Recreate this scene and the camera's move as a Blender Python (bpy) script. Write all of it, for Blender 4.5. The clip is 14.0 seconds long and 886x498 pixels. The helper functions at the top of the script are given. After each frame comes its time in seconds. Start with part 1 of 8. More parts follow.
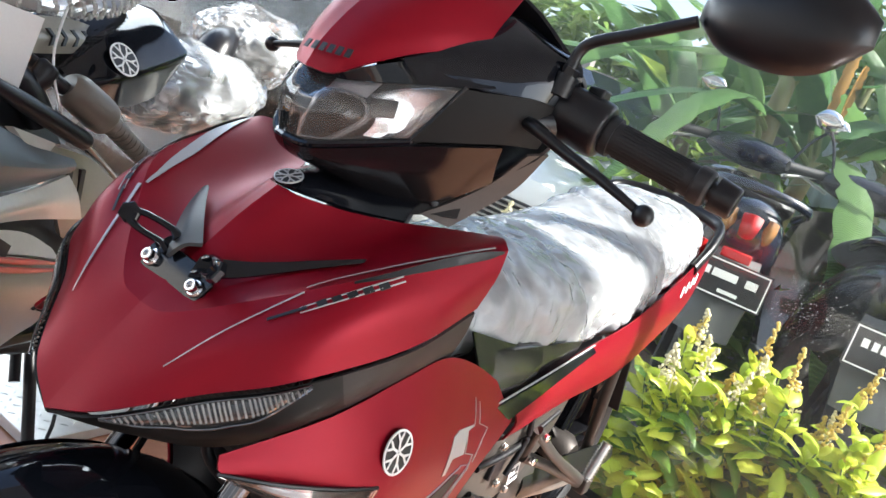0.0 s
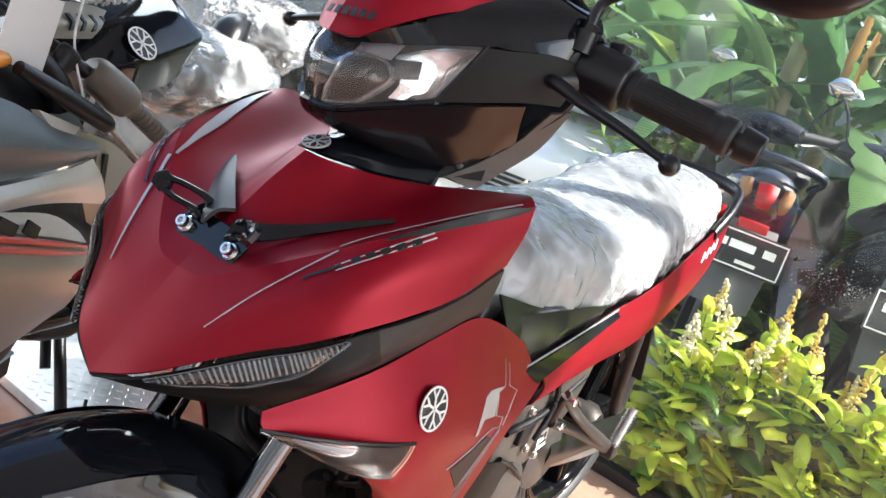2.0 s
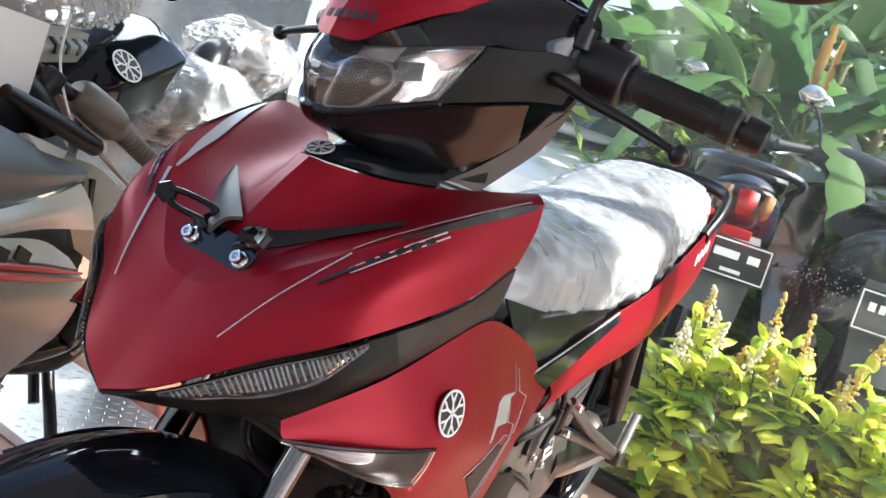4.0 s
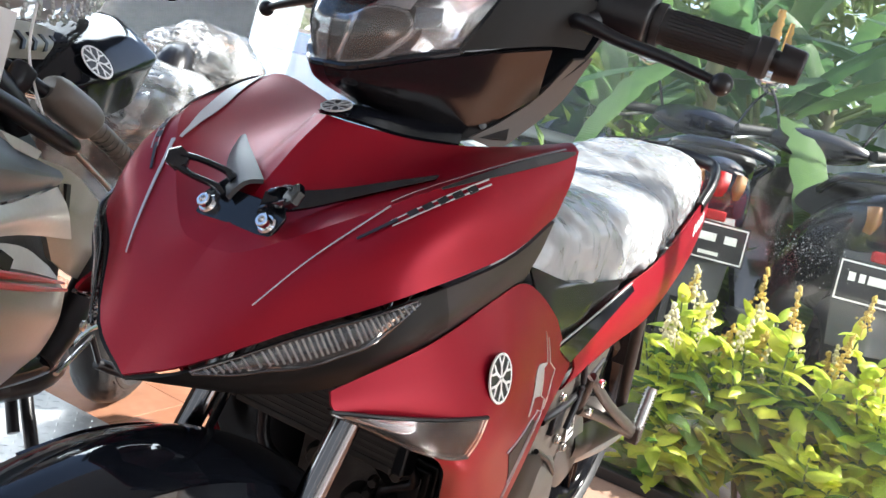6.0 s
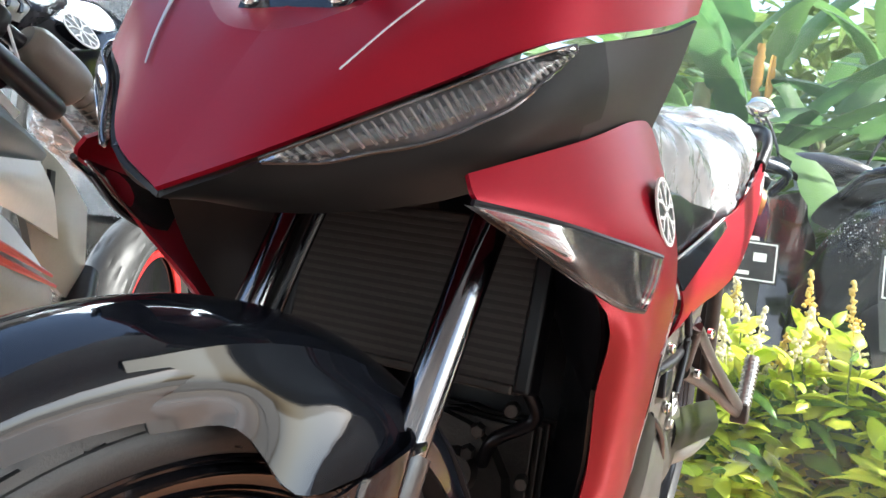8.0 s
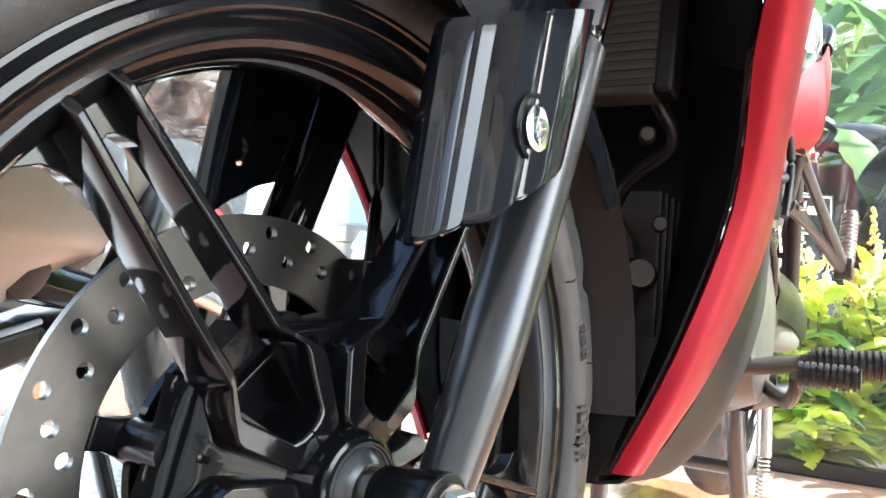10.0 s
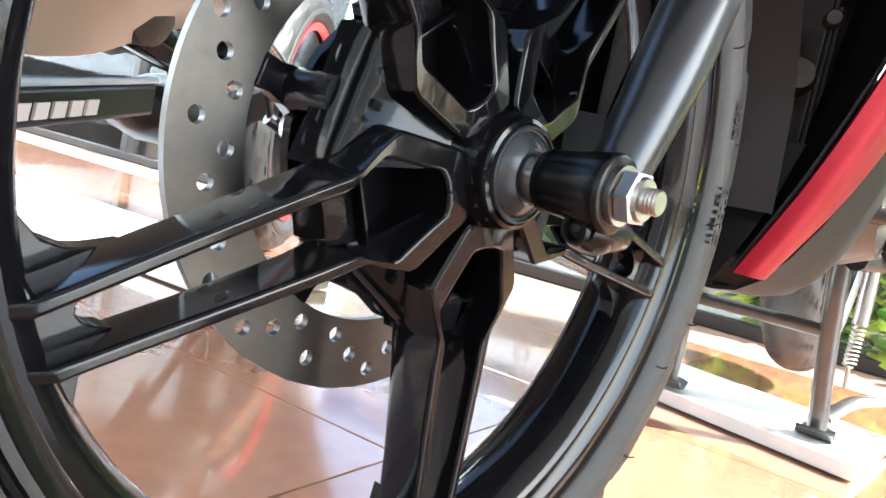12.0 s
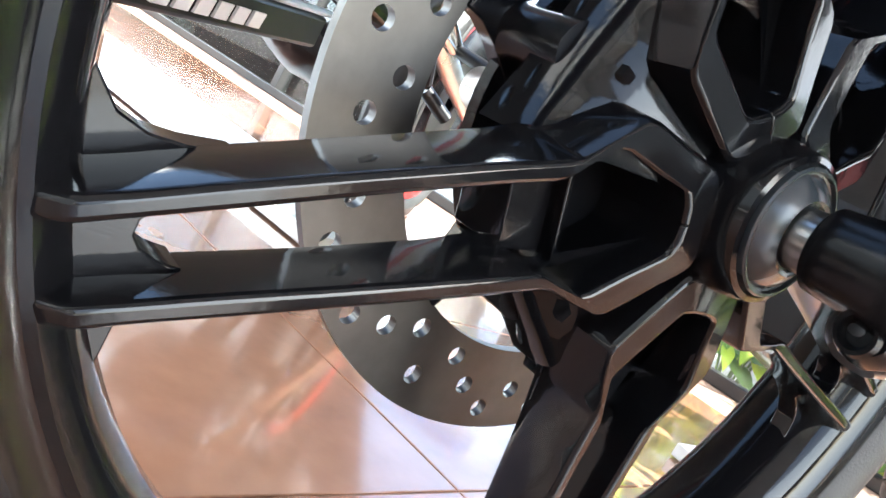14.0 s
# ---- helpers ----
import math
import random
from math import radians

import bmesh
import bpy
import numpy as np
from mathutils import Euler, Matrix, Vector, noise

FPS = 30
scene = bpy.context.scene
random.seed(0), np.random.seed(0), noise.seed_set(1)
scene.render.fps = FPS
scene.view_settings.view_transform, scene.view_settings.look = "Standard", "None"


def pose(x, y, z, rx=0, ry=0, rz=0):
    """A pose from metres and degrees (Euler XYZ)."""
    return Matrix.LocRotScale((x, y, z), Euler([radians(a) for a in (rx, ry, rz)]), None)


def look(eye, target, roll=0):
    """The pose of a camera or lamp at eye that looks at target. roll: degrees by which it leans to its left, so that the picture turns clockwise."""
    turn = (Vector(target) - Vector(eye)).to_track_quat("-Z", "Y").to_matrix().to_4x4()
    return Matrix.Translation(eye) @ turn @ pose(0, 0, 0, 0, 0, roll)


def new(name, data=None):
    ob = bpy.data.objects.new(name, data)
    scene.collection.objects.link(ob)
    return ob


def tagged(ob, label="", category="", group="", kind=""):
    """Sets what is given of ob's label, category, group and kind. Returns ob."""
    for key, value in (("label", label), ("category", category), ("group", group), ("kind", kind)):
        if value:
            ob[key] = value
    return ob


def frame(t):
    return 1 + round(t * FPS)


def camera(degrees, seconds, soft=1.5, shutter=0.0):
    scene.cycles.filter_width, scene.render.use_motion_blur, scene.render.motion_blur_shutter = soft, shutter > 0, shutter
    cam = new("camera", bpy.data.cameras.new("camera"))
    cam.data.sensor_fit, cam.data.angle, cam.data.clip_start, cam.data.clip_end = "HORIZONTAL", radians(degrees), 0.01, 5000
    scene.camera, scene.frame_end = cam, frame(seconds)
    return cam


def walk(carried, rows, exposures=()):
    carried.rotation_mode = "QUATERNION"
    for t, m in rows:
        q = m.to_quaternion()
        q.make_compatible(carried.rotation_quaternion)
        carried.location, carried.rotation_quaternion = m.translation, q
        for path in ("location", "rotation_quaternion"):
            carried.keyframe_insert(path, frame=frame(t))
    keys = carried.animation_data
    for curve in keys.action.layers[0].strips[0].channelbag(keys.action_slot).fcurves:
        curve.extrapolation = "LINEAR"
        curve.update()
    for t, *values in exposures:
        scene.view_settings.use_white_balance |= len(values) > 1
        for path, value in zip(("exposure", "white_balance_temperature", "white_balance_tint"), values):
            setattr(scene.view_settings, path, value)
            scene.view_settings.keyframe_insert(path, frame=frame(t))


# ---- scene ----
cam = camera(58.0, 14.0)

PATH = [
    (0, (0.545, -0.413, 1.032), (-0.444, 1.276, 0.619), 22.0),
    (0.5, (0.553, -0.425, 1.024), (-0.445, 1.255, 0.6), 20.9),
    (1, (0.555, -0.428, 1.014), (-0.447, 1.244, 0.566), 20.3),
    (1.5, (0.553, -0.429, 1.007), (-0.448, 1.242, 0.554), 20.0),
    (2, (0.549, -0.43, 1.0), (-0.451, 1.243, 0.553), 19.9),
    (2.5, (0.544, -0.435, 0.991), (-0.455, 1.243, 0.558), 19.7),
    (3, (0.537, -0.437, 0.982), (-0.457, 1.25, 0.575), 19.2),
    (5.5, (0.487, -0.442, 0.915), (-0.444, 1.299, 0.597), 14.9),
    (6, (0.459, -0.433, 0.882), (-0.444, 1.327, 0.585), 13.9),
    (6.5, (0.429, -0.417, 0.837), (-0.449, 1.358, 0.559), 12.4),
    (7, (0.392, -0.38, 0.795), (-0.473, 1.407, 0.552), 11.3),
    (7.2, (0.377, -0.358, 0.768), (-0.498, 1.429, 0.558), 10.8),
    (9.3, (0.275, -0.295, 0.427), (-0.681, 1.451, 0.616), 4.6),
    (9.5, (0.271, -0.297, 0.406), (-0.696, 1.446, 0.567), 4.4),
    (10, (0.259, -0.298, 0.374), (-0.718, 1.443, 0.482), 4.2),
    (10.5, (0.255, -0.302, 0.339), (-0.72, 1.445, 0.356), 5.3),
    (11, (0.244, -0.306, 0.311), (-0.745, 1.429, 0.216), 5.8),
    (11.5, (0.235, -0.307, 0.293), (-0.797, 1.399, 0.126), 8.3),
    (12, (0.222, -0.3, 0.283), (-0.861, 1.368, 0.068), 11.9),
    (12.5, (0.206, -0.289, 0.276), (-0.918, 1.348, 0.038), 16.4),
    (13, (0.191, -0.271, 0.267), (-0.987, 1.327, 0.023), 20.9),
    (13.5, (0.171, -0.256, 0.264), (-1.055, 1.304, 0.015), 24.9),
    (14, (0.147, -0.242, 0.264), (-1.123, 1.278, -0.015), 28.7),
]
walk(cam, [(t, look(eye, target, roll)) for t, eye, target, roll in PATH],
     exposures=[(0, 1.55, 6250, 9), (5, 1.55, 6250, 9), (7.2, 1.64, 6250, 8), (9.3, 2.74, 6050, 3), (11, 2.54, 6100, 5), (14, 2.76, 6100, 5)])

# ---------------- light ----------------
world = bpy.data.worlds.new("sky")
scene.world = world
world.use_nodes = True
wn = world.node_tree
sky = wn.nodes.new("ShaderNodeTexSky")
sky.sky_type = "NISHITA"
sky.sun_disc = False
sky.sun_elevation, sky.sun_rotation = radians(41), radians(60)
sky.air_density, sky.dust_density = 1.0, 4.0
back = wn.nodes["Background"]
back.inputs["Strength"].default_value = 0.15
wn.links.new(sky.outputs["Color"], back.inputs["Color"])

sun_data = bpy.data.lights.new("sun", "SUN")
sun_data.energy, sun_data.angle, sun_data.color = 5.0, radians(0.6), (1.0, 0.95, 0.88)
sun = new("sun", sun_data)
SUN_WAY = Vector((math.sin(radians(60)) * math.cos(radians(41)), math.cos(radians(60)) * math.cos(radians(41)), math.sin(radians(41))))
sun.matrix_world = look(SUN_WAY * 20, (0, 0, 0))

# added fill lamps for sky light at the upper window, open sides and front
for name, place, target, size, watts in (
        ("window_fill", (-3.5, 1.80, 2.30), (-3.5, -2.0, 1.2), (4.5, 1.0), 60),
        ("west_fill", (-5.9, -1.0, 1.5), (0, -1.0, 0.9), (4.6, 2.2), 72),
        ("east_fill", (4.3, 0.2, 1.5), (0, 0.2, 0.8), (2.6, 2.0), 20),
        ("front_fill", (-0.6, -3.75, 1.5), (-0.6, 0, 0.9), (9.0, 2.0), 9)):
    area = bpy.data.lights.new(name, "AREA")
    area.shape, area.size, area.size_y, area.energy, area.color = "RECTANGLE", size[0], size[1], watts, (0.84, 0.93, 1.0)
    new(name, area).matrix_world = look(place, target)

# ---------------- materials ----------------
def material(name, colour, rough=0.5, metal=0.0, coat=0.0, vary=0.0, scale=40.0, bump=0.0, bump_scale=200.0, spec=0.5, coords="Object", second=None, second_scale=4.0, alpha=1.0):
    """Principled surface with colour noise at two scales and fine relief."""
    m = bpy.data.materials.new(name)
    m.use_nodes = True
    n, l = m.node_tree.nodes, m.node_tree.links
    p = n["Principled BSDF"]
    p.inputs["Roughness"].default_value = rough
    p.inputs["Metallic"].default_value = metal
    p.inputs["Coat Weight"].default_value = coat
    p.inputs["Coat Roughness"].default_value = 0.06
    p.inputs["Specular IOR Level"].default_value = spec
    p.inputs["Base Color"].default_value = (*colour, 1)
    co = n.new("ShaderNodeTexCoord")
    out = co.outputs[coords]
    if vary or second:
        fine = n.new("ShaderNodeTexNoise")
        fine.inputs["Scale"].default_value, fine.inputs["Detail"].default_value = scale, 6
        l.new(out, fine.inputs["Vector"])
        big = n.new("ShaderNodeTexNoise")
        big.inputs["Scale"].default_value, big.inputs["Detail"].default_value = second_scale, 4
        l.new(out, big.inputs["Vector"])
        ramp = n.new("ShaderNodeMapRange")
        ramp.inputs["From Min"].default_value, ramp.inputs["From Max"].default_value = 0.3, 0.7
        l.new(big.outputs["Fac"], ramp.inputs["Value"])
        mix = n.new("ShaderNodeMix")
        mix.data_type = "RGBA"
        dark = second or tuple(c * (1 - vary) for c in colour)
        mix.inputs[6].default_value, mix.inputs[7].default_value = (*colour, 1), (*dark, 1)
        l.new(ramp.outputs["Result"], mix.inputs["Factor"])
        mix2 = n.new("ShaderNodeMix")
        mix2.data_type, mix2.blend_type = "RGBA", "MULTIPLY"
        mix2.inputs["Factor"].default_value = 1.0
        sc = n.new("ShaderNodeMapRange")
        sc.inputs["To Min"].default_value, sc.inputs["To Max"].default_value = 1 - vary, 1 + vary
        l.new(fine.outputs["Fac"], sc.inputs["Value"])
        l.new(mix.outputs[2], mix2.inputs[6])
        l.new(sc.outputs["Result"], mix2.inputs[7])
        l.new(mix2.outputs[2], p.inputs["Base Color"])
        rr = n.new("ShaderNodeMapRange")
        rr.inputs["To Min"].default_value, rr.inputs["To Max"].default_value = max(0.02, rough * (1 - vary)), min(1, rough * (1 + vary))
        l.new(big.outputs["Fac"], rr.inputs["Value"])
        l.new(rr.outputs["Result"], p.inputs["Roughness"])
    if bump:
        bn = n.new("ShaderNodeTexNoise")
        bn.inputs["Scale"].default_value, bn.inputs["Detail"].default_value = bump_scale, 5
        l.new(out, bn.inputs["Vector"])
        b = n.new("ShaderNodeBump")
        b.inputs["Strength"].default_value, b.inputs["Distance"].default_value = bump, 0.002
        l.new(bn.outputs["Fac"], b.inputs["Height"])
        l.new(b.outputs["Normal"], p.inputs["Normal"])
    return m


def clear_material(name, colour=(1, 1, 1), rough=0.02, mixin=0.25, film=(0.9, 0.9, 0.9), dusty=False, crease=0.0, crease_scale=30.0, patch=None):
    """A thin clear sheet: see-through with a glossy skin and a little haze of its own."""
    m = bpy.data.materials.new(name)
    m.use_nodes = True
    n, l = m.node_tree.nodes, m.node_tree.links
    n.remove(n["Principled BSDF"])
    see = n.new("ShaderNodeBsdfTransparent")
    see.inputs["Color"].default_value = (*colour, 1)
    gloss = n.new("ShaderNodeBsdfGlossy")
    gloss.inputs["Roughness"].default_value = rough
    haze = n.new("ShaderNodeBsdfTranslucent" if dusty else "ShaderNodeBsdfDiffuse")
    haze.inputs["Color"].default_value = (*film, 1)
    fres = n.new("ShaderNodeFresnel")
    fres.inputs["IOR"].default_value = 1.45
    if crease:
        co = n.new("ShaderNodeTexCoord")
        warp = n.new("ShaderNodeTexNoise")
        warp.inputs["Scale"].default_value, warp.inputs["Detail"].default_value, warp.inputs["Distortion"].default_value = crease_scale * 0.35, 3, 1.5
        l.new(co.outputs["Object"], warp.inputs["Vector"])
        add = n.new("ShaderNodeVectorMath")
        add.operation = "MULTIPLY_ADD"
        add.inputs[1].default_value = (0.09, 0.09, 0.09)
        l.new(warp.outputs["Color"], add.inputs[0])
        l.new(co.outputs["Object"], add.inputs[2])
        vor = n.new("ShaderNodeTexVoronoi")
        vor.feature = "DISTANCE_TO_EDGE"
        vor.inputs["Scale"].default_value = crease_scale
        l.new(add.outputs[0], vor.inputs["Vector"])
        rid = n.new("ShaderNodeTexNoise")
        rid.noise_type = "RIDGED_MULTIFRACTAL"
        rid.inputs["Scale"].default_value = crease_scale * 0.8
        l.new(add.outputs[0], rid.inputs["Vector"])
        mx = n.new("ShaderNodeMath")
        mx.operation = "MULTIPLY_ADD"
        mx.inputs[1].default_value = 0.35
        l.new(rid.outputs["Fac"], mx.inputs[0])
        l.new(vor.outputs["Distance"], mx.inputs[2])
        bp = n.new("ShaderNodeBump")
        bp.inputs["Strength"].default_value, bp.inputs["Distance"].default_value = crease, 0.012
        l.new(mx.outputs[0], bp.inputs["Height"])
        for nd in (gloss, haze, fres):
            l.new(bp.outputs["Normal"], nd.inputs["Normal"])
    a = n.new("ShaderNodeMixShader")
    a.inputs["Fac"].default_value = mixin
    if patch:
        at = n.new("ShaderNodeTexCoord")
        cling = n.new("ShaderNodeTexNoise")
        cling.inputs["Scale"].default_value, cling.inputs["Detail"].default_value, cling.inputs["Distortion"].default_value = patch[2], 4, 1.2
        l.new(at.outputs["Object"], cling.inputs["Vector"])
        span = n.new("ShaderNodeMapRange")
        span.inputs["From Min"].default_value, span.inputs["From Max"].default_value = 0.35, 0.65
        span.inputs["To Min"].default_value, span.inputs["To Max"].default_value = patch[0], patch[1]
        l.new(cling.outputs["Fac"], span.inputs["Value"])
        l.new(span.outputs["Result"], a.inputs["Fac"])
    l.new(see.outputs[0], a.inputs[1])
    l.new(haze.outputs[0], a.inputs[2])
    b = n.new("ShaderNodeMixShader")
    l.new(fres.outputs[0], b.inputs["Fac"])
    l.new(a.outputs[0], b.inputs[1])
    l.new(gloss.outputs[0], b.inputs[2])
    l.new(b.outputs[0], n["Material Output"].inputs["Surface"])
    return m


RED = material("matte_red_paint", (0.250, 0.003, 0.014), 0.40, metal=0.35, coat=0.0, spec=0.24, vary=0.06, scale=900, bump=0.02, bump_scale=2500)
GREY = material("matte_dark_grey_plastic", (0.022, 0.020, 0.020), 0.55, spec=0.3, vary=0.12, scale=600, bump=0.05, bump_scale=1800)
BLACK = material("satin_black_plastic", (0.008, 0.008, 0.010), 0.34, spec=0.38, vary=0.15, scale=300, bump=0.05, bump_scale=1500)
SATIN = material("polished_black_plastic", (0.010, 0.009, 0.010), 0.17, spec=0.5, vary=0.12, scale=300, bump=0.02, bump_scale=1500)
MATT = material("dull_black_plastic", (0.006, 0.006, 0.006), 0.55, spec=0.2, vary=0.15, scale=200, bump=0.05, bump_scale=900)
GLOSS = material("gloss_black_plastic", (0.006, 0.007, 0.010), 0.06, coat=0.10, spec=0.34, vary=0.08, scale=60)
ALLOY_BLACK = material("black_painted_alloy", (0.005, 0.005, 0.006), 0.09, coat=0.0, spec=0.30, vary=0.2, scale=120, bump=0.02, bump_scale=260)
RUBBER = material("black_tyre_rubber", (0.022, 0.0225, 0.023), 0.54, vary=0.25, scale=150, bump=0.15, bump_scale=700)
SOFT_RUBBER = material("soft_black_grip_rubber", (0.012, 0.012, 0.013), 0.55, vary=0.1, scale=200, bump=0.1, bump_scale=900)
STEEL = material("brushed_steel", (0.55, 0.54, 0.52), 0.28, metal=1.0, vary=0.15, scale=90)
DISC_STEEL = material("ground_disc_steel", (0.085, 0.082, 0.079), 0.38, metal=1.0, vary=0.18, scale=160, second_scale=14)
CHROME = material("bright_plated_steel", (0.75, 0.75, 0.76), 0.1, metal=1.0, vary=0.1, scale=80)
DARK_CHROME = material("dark_polished_steel", (0.17, 0.17, 0.18), 0.13, metal=1.0, vary=0.12, scale=80)
FORK_GREY = material("dark_silver_fork_paint", (0.046, 0.048, 0.052), 0.30, metal=0.6, coat=0.2, vary=0.12, scale=200)
CAST_BLACK = material("satin_black_cast_alloy", (0.006, 0.006, 0.007), 0.24, spec=0.28, vary=0.15, scale=160, bump=0.03, bump_scale=700)
ENGINE = material("cast_engine_metal", (0.075, 0.066, 0.060), 0.5, metal=0.7, vary=0.35, scale=60, bump=0.2, bump_scale=300)
SKY_TRIM = material("sky_grey_on_black_trim", (0.060, 0.061, 0.064), 0.42, spec=0.22, vary=0.08, scale=300)
SILVER = material("silver_decal", (0.45, 0.45, 0.46), 0.4, metal=0.3, vary=0.06, scale=500)
WHITE_INK = material("white_decal", (0.75, 0.75, 0.74), 0.45, vary=0.04, scale=300)
DARK_INK = material("dark_decal", (0.01, 0.01, 0.012), 0.4, vary=0.05, scale=300)
TAIL_RED = material("red_lamp_lens", (0.38, 0.012, 0.016), 0.12, coat=0.5, vary=0.1, scale=90)
BRIGHT_RED = material("bright_red_plastic", (0.55, 0.02, 0.02), 0.3, coat=0.3, vary=0.06, scale=200)
AMBER = material("amber_lens", (0.75, 0.28, 0.03), 0.2, coat=0.4, vary=0.1, scale=90)
LENS = clear_material("clear_lens", (0.97, 0.97, 0.98), 0.03, 0.03)
REFLECTOR = material("lamp_reflector", (0.88, 0.88, 0.88), 0.16, metal=0.75, vary=0.15, scale=40)
WRAP = clear_material("clear_plastic_film", (0.97, 0.97, 0.97), 0.09, 0.24, (0.90, 0.93, 0.94), crease=0.6, crease_scale=6, patch=(0.05, 0.40, 7.0))

# ---------------- modelling tools ----------------
def part(name, bm, mat, parent=None, label="", smooth=True, bevel=0.0, sub=0, sharp=40):
    """Links a bmesh as one mesh object, under its thing when one is given."""
    bmesh.ops.recalc_face_normals(bm, faces=bm.faces)
    me = bpy.data.meshes.new(name)
    for f in bm.faces:
        f.smooth = smooth
    if smooth:
        for e in bm.edges:
            if len(e.link_faces) == 2 and e.calc_face_angle(0) > radians(sharp):
                e.smooth = False
    bm.to_mesh(me)
    bm.free()
    for m in mat if isinstance(mat, (list, tuple)) else [mat]:
        me.materials.append(m)
    ob = new(name, me)
    if parent is not None:
        ob.parent = parent
    if bevel:
        b = ob.modifiers.new("edges", "BEVEL")
        b.width, b.segments, b.limit_method, b.angle_limit = bevel, 2, "ANGLE", radians(35)
    if sub:
        s = ob.modifiers.new("round", "SUBSURF")
        s.levels = s.render_levels = sub
    if label:
        tagged(ob, label)
    return ob


def thing(name, label, category, m=None, group="", kind=""):
    ob = new(name)
    ob.empty_display_size = 0.1
    if m is not None:
        ob.matrix_world = m
    return tagged(ob, label, category, group, kind)


def V(*p):
    return Vector(p)


def box(bm, lo, hi, m=None):
    """A box between two corners."""
    vs = [bm.verts.new((x, y, z)) for x in (lo[0], hi[0]) for y in (lo[1], hi[1]) for z in (lo[2], hi[2])]
    for q in ((0, 1, 3, 2), (4, 6, 7, 5), (0, 4, 5, 1), (2, 3, 7, 6), (0, 2, 6, 4), (1, 5, 7, 3)):
        bm.faces.new([vs[i] for i in q])
    if m is not None:
        bmesh.ops.transform(bm, matrix=m, verts=vs)
    return vs


def glide(points, n):
    """n points on a smooth line through the given ones."""
    p = [Vector(q) for q in points]
    if len(p) == 2:
        return [p[0].lerp(p[1], i / (n - 1)) for i in range(n)]
    p = [2 * p[0] - p[1]] + p + [2 * p[-1] - p[-2]]
    out = []
    for i in range(n):
        s = i / (n - 1) * (len(p) - 3)
        k = min(int(s), len(p) - 4)
        u = s - k
        a, b, c, d = p[k : k + 4]
        out.append(0.5 * (2 * b + (c - a) * u + (2 * a - 5 * b + 4 * c - d) * u * u + (3 * b - a - 3 * c + d) * u**3))
    return out


def ring_loft(bm, rings, cap=True, closed=True):
    rows = [[bm.verts.new(p) for p in r] for r in rings]
    n = len(rows[0])
    for a, b in zip(rows, rows[1:]):
        for i in range(n if closed else n - 1):
            bm.faces.new((a[i], a[(i + 1) % n], b[(i + 1) % n], b[i]))
    if cap and closed:
        bm.faces.new(rows[0])
        bm.faces.new(rows[-1][::-1])
    return rows


def tube(bm, points, r, sides=12, n=None, flat=1.0, cap=True, up=(0, 0, 1)):
    """A round bar along a smooth line; r: one radius or one for each given point. flat squeezes it across."""
    n = n or (2 if len(points) == 2 else 6 * (len(points) - 1))
    line = glide(points, n)
    rs = [r] * len(points) if isinstance(r, (int, float)) else list(r)
    rings = []
    for i, p in enumerate(line):
        t = (line[min(i + 1, n - 1)] - line[max(i - 1, 0)]).normalized()
        side = t.cross(Vector(up))
        side = side.normalized() if side.length > 1e-4 else t.orthogonal().normalized()
        top = side.cross(t)
        s = i / (n - 1) * (len(rs) - 1)
        k = min(int(s), len(rs) - 2) if len(rs) > 1 else 0
        rad = rs[k] + (rs[min(k + 1, len(rs) - 1)] - rs[k]) * (s - k)
        rings.append([p + rad * (math.cos(a) * side + flat * math.sin(a) * top) for a in (2 * math.pi * j / sides for j in range(sides))])
    ring_loft(bm, rings, cap)


def turned(bm, profile, sides=64, m=None, closed=False):
    """A turned body about the x axis; the profile is pairs (x, radius)."""
    pts = list(profile)
    rings = [[V(x, r * math.cos(a), r * math.sin(a)) for a in (2 * math.pi * j / sides for j in range(sides))] for x, r in pts]
    if closed:
        rings.append(rings[0])
    if m is not None:
        rings = [[m @ p for p in r] for r in rings]
    if closed:
        rows = [[bm.verts.new(p) for p in r] for r in rings[:-1]]
        for a, b in zip(rows, rows[1:] + rows[:1]):
            for i in range(sides):
                bm.faces.new((a[i], a[(i + 1) % sides], b[(i + 1) % sides], b[i]))
    else:
        ring_loft(bm, rings, True)


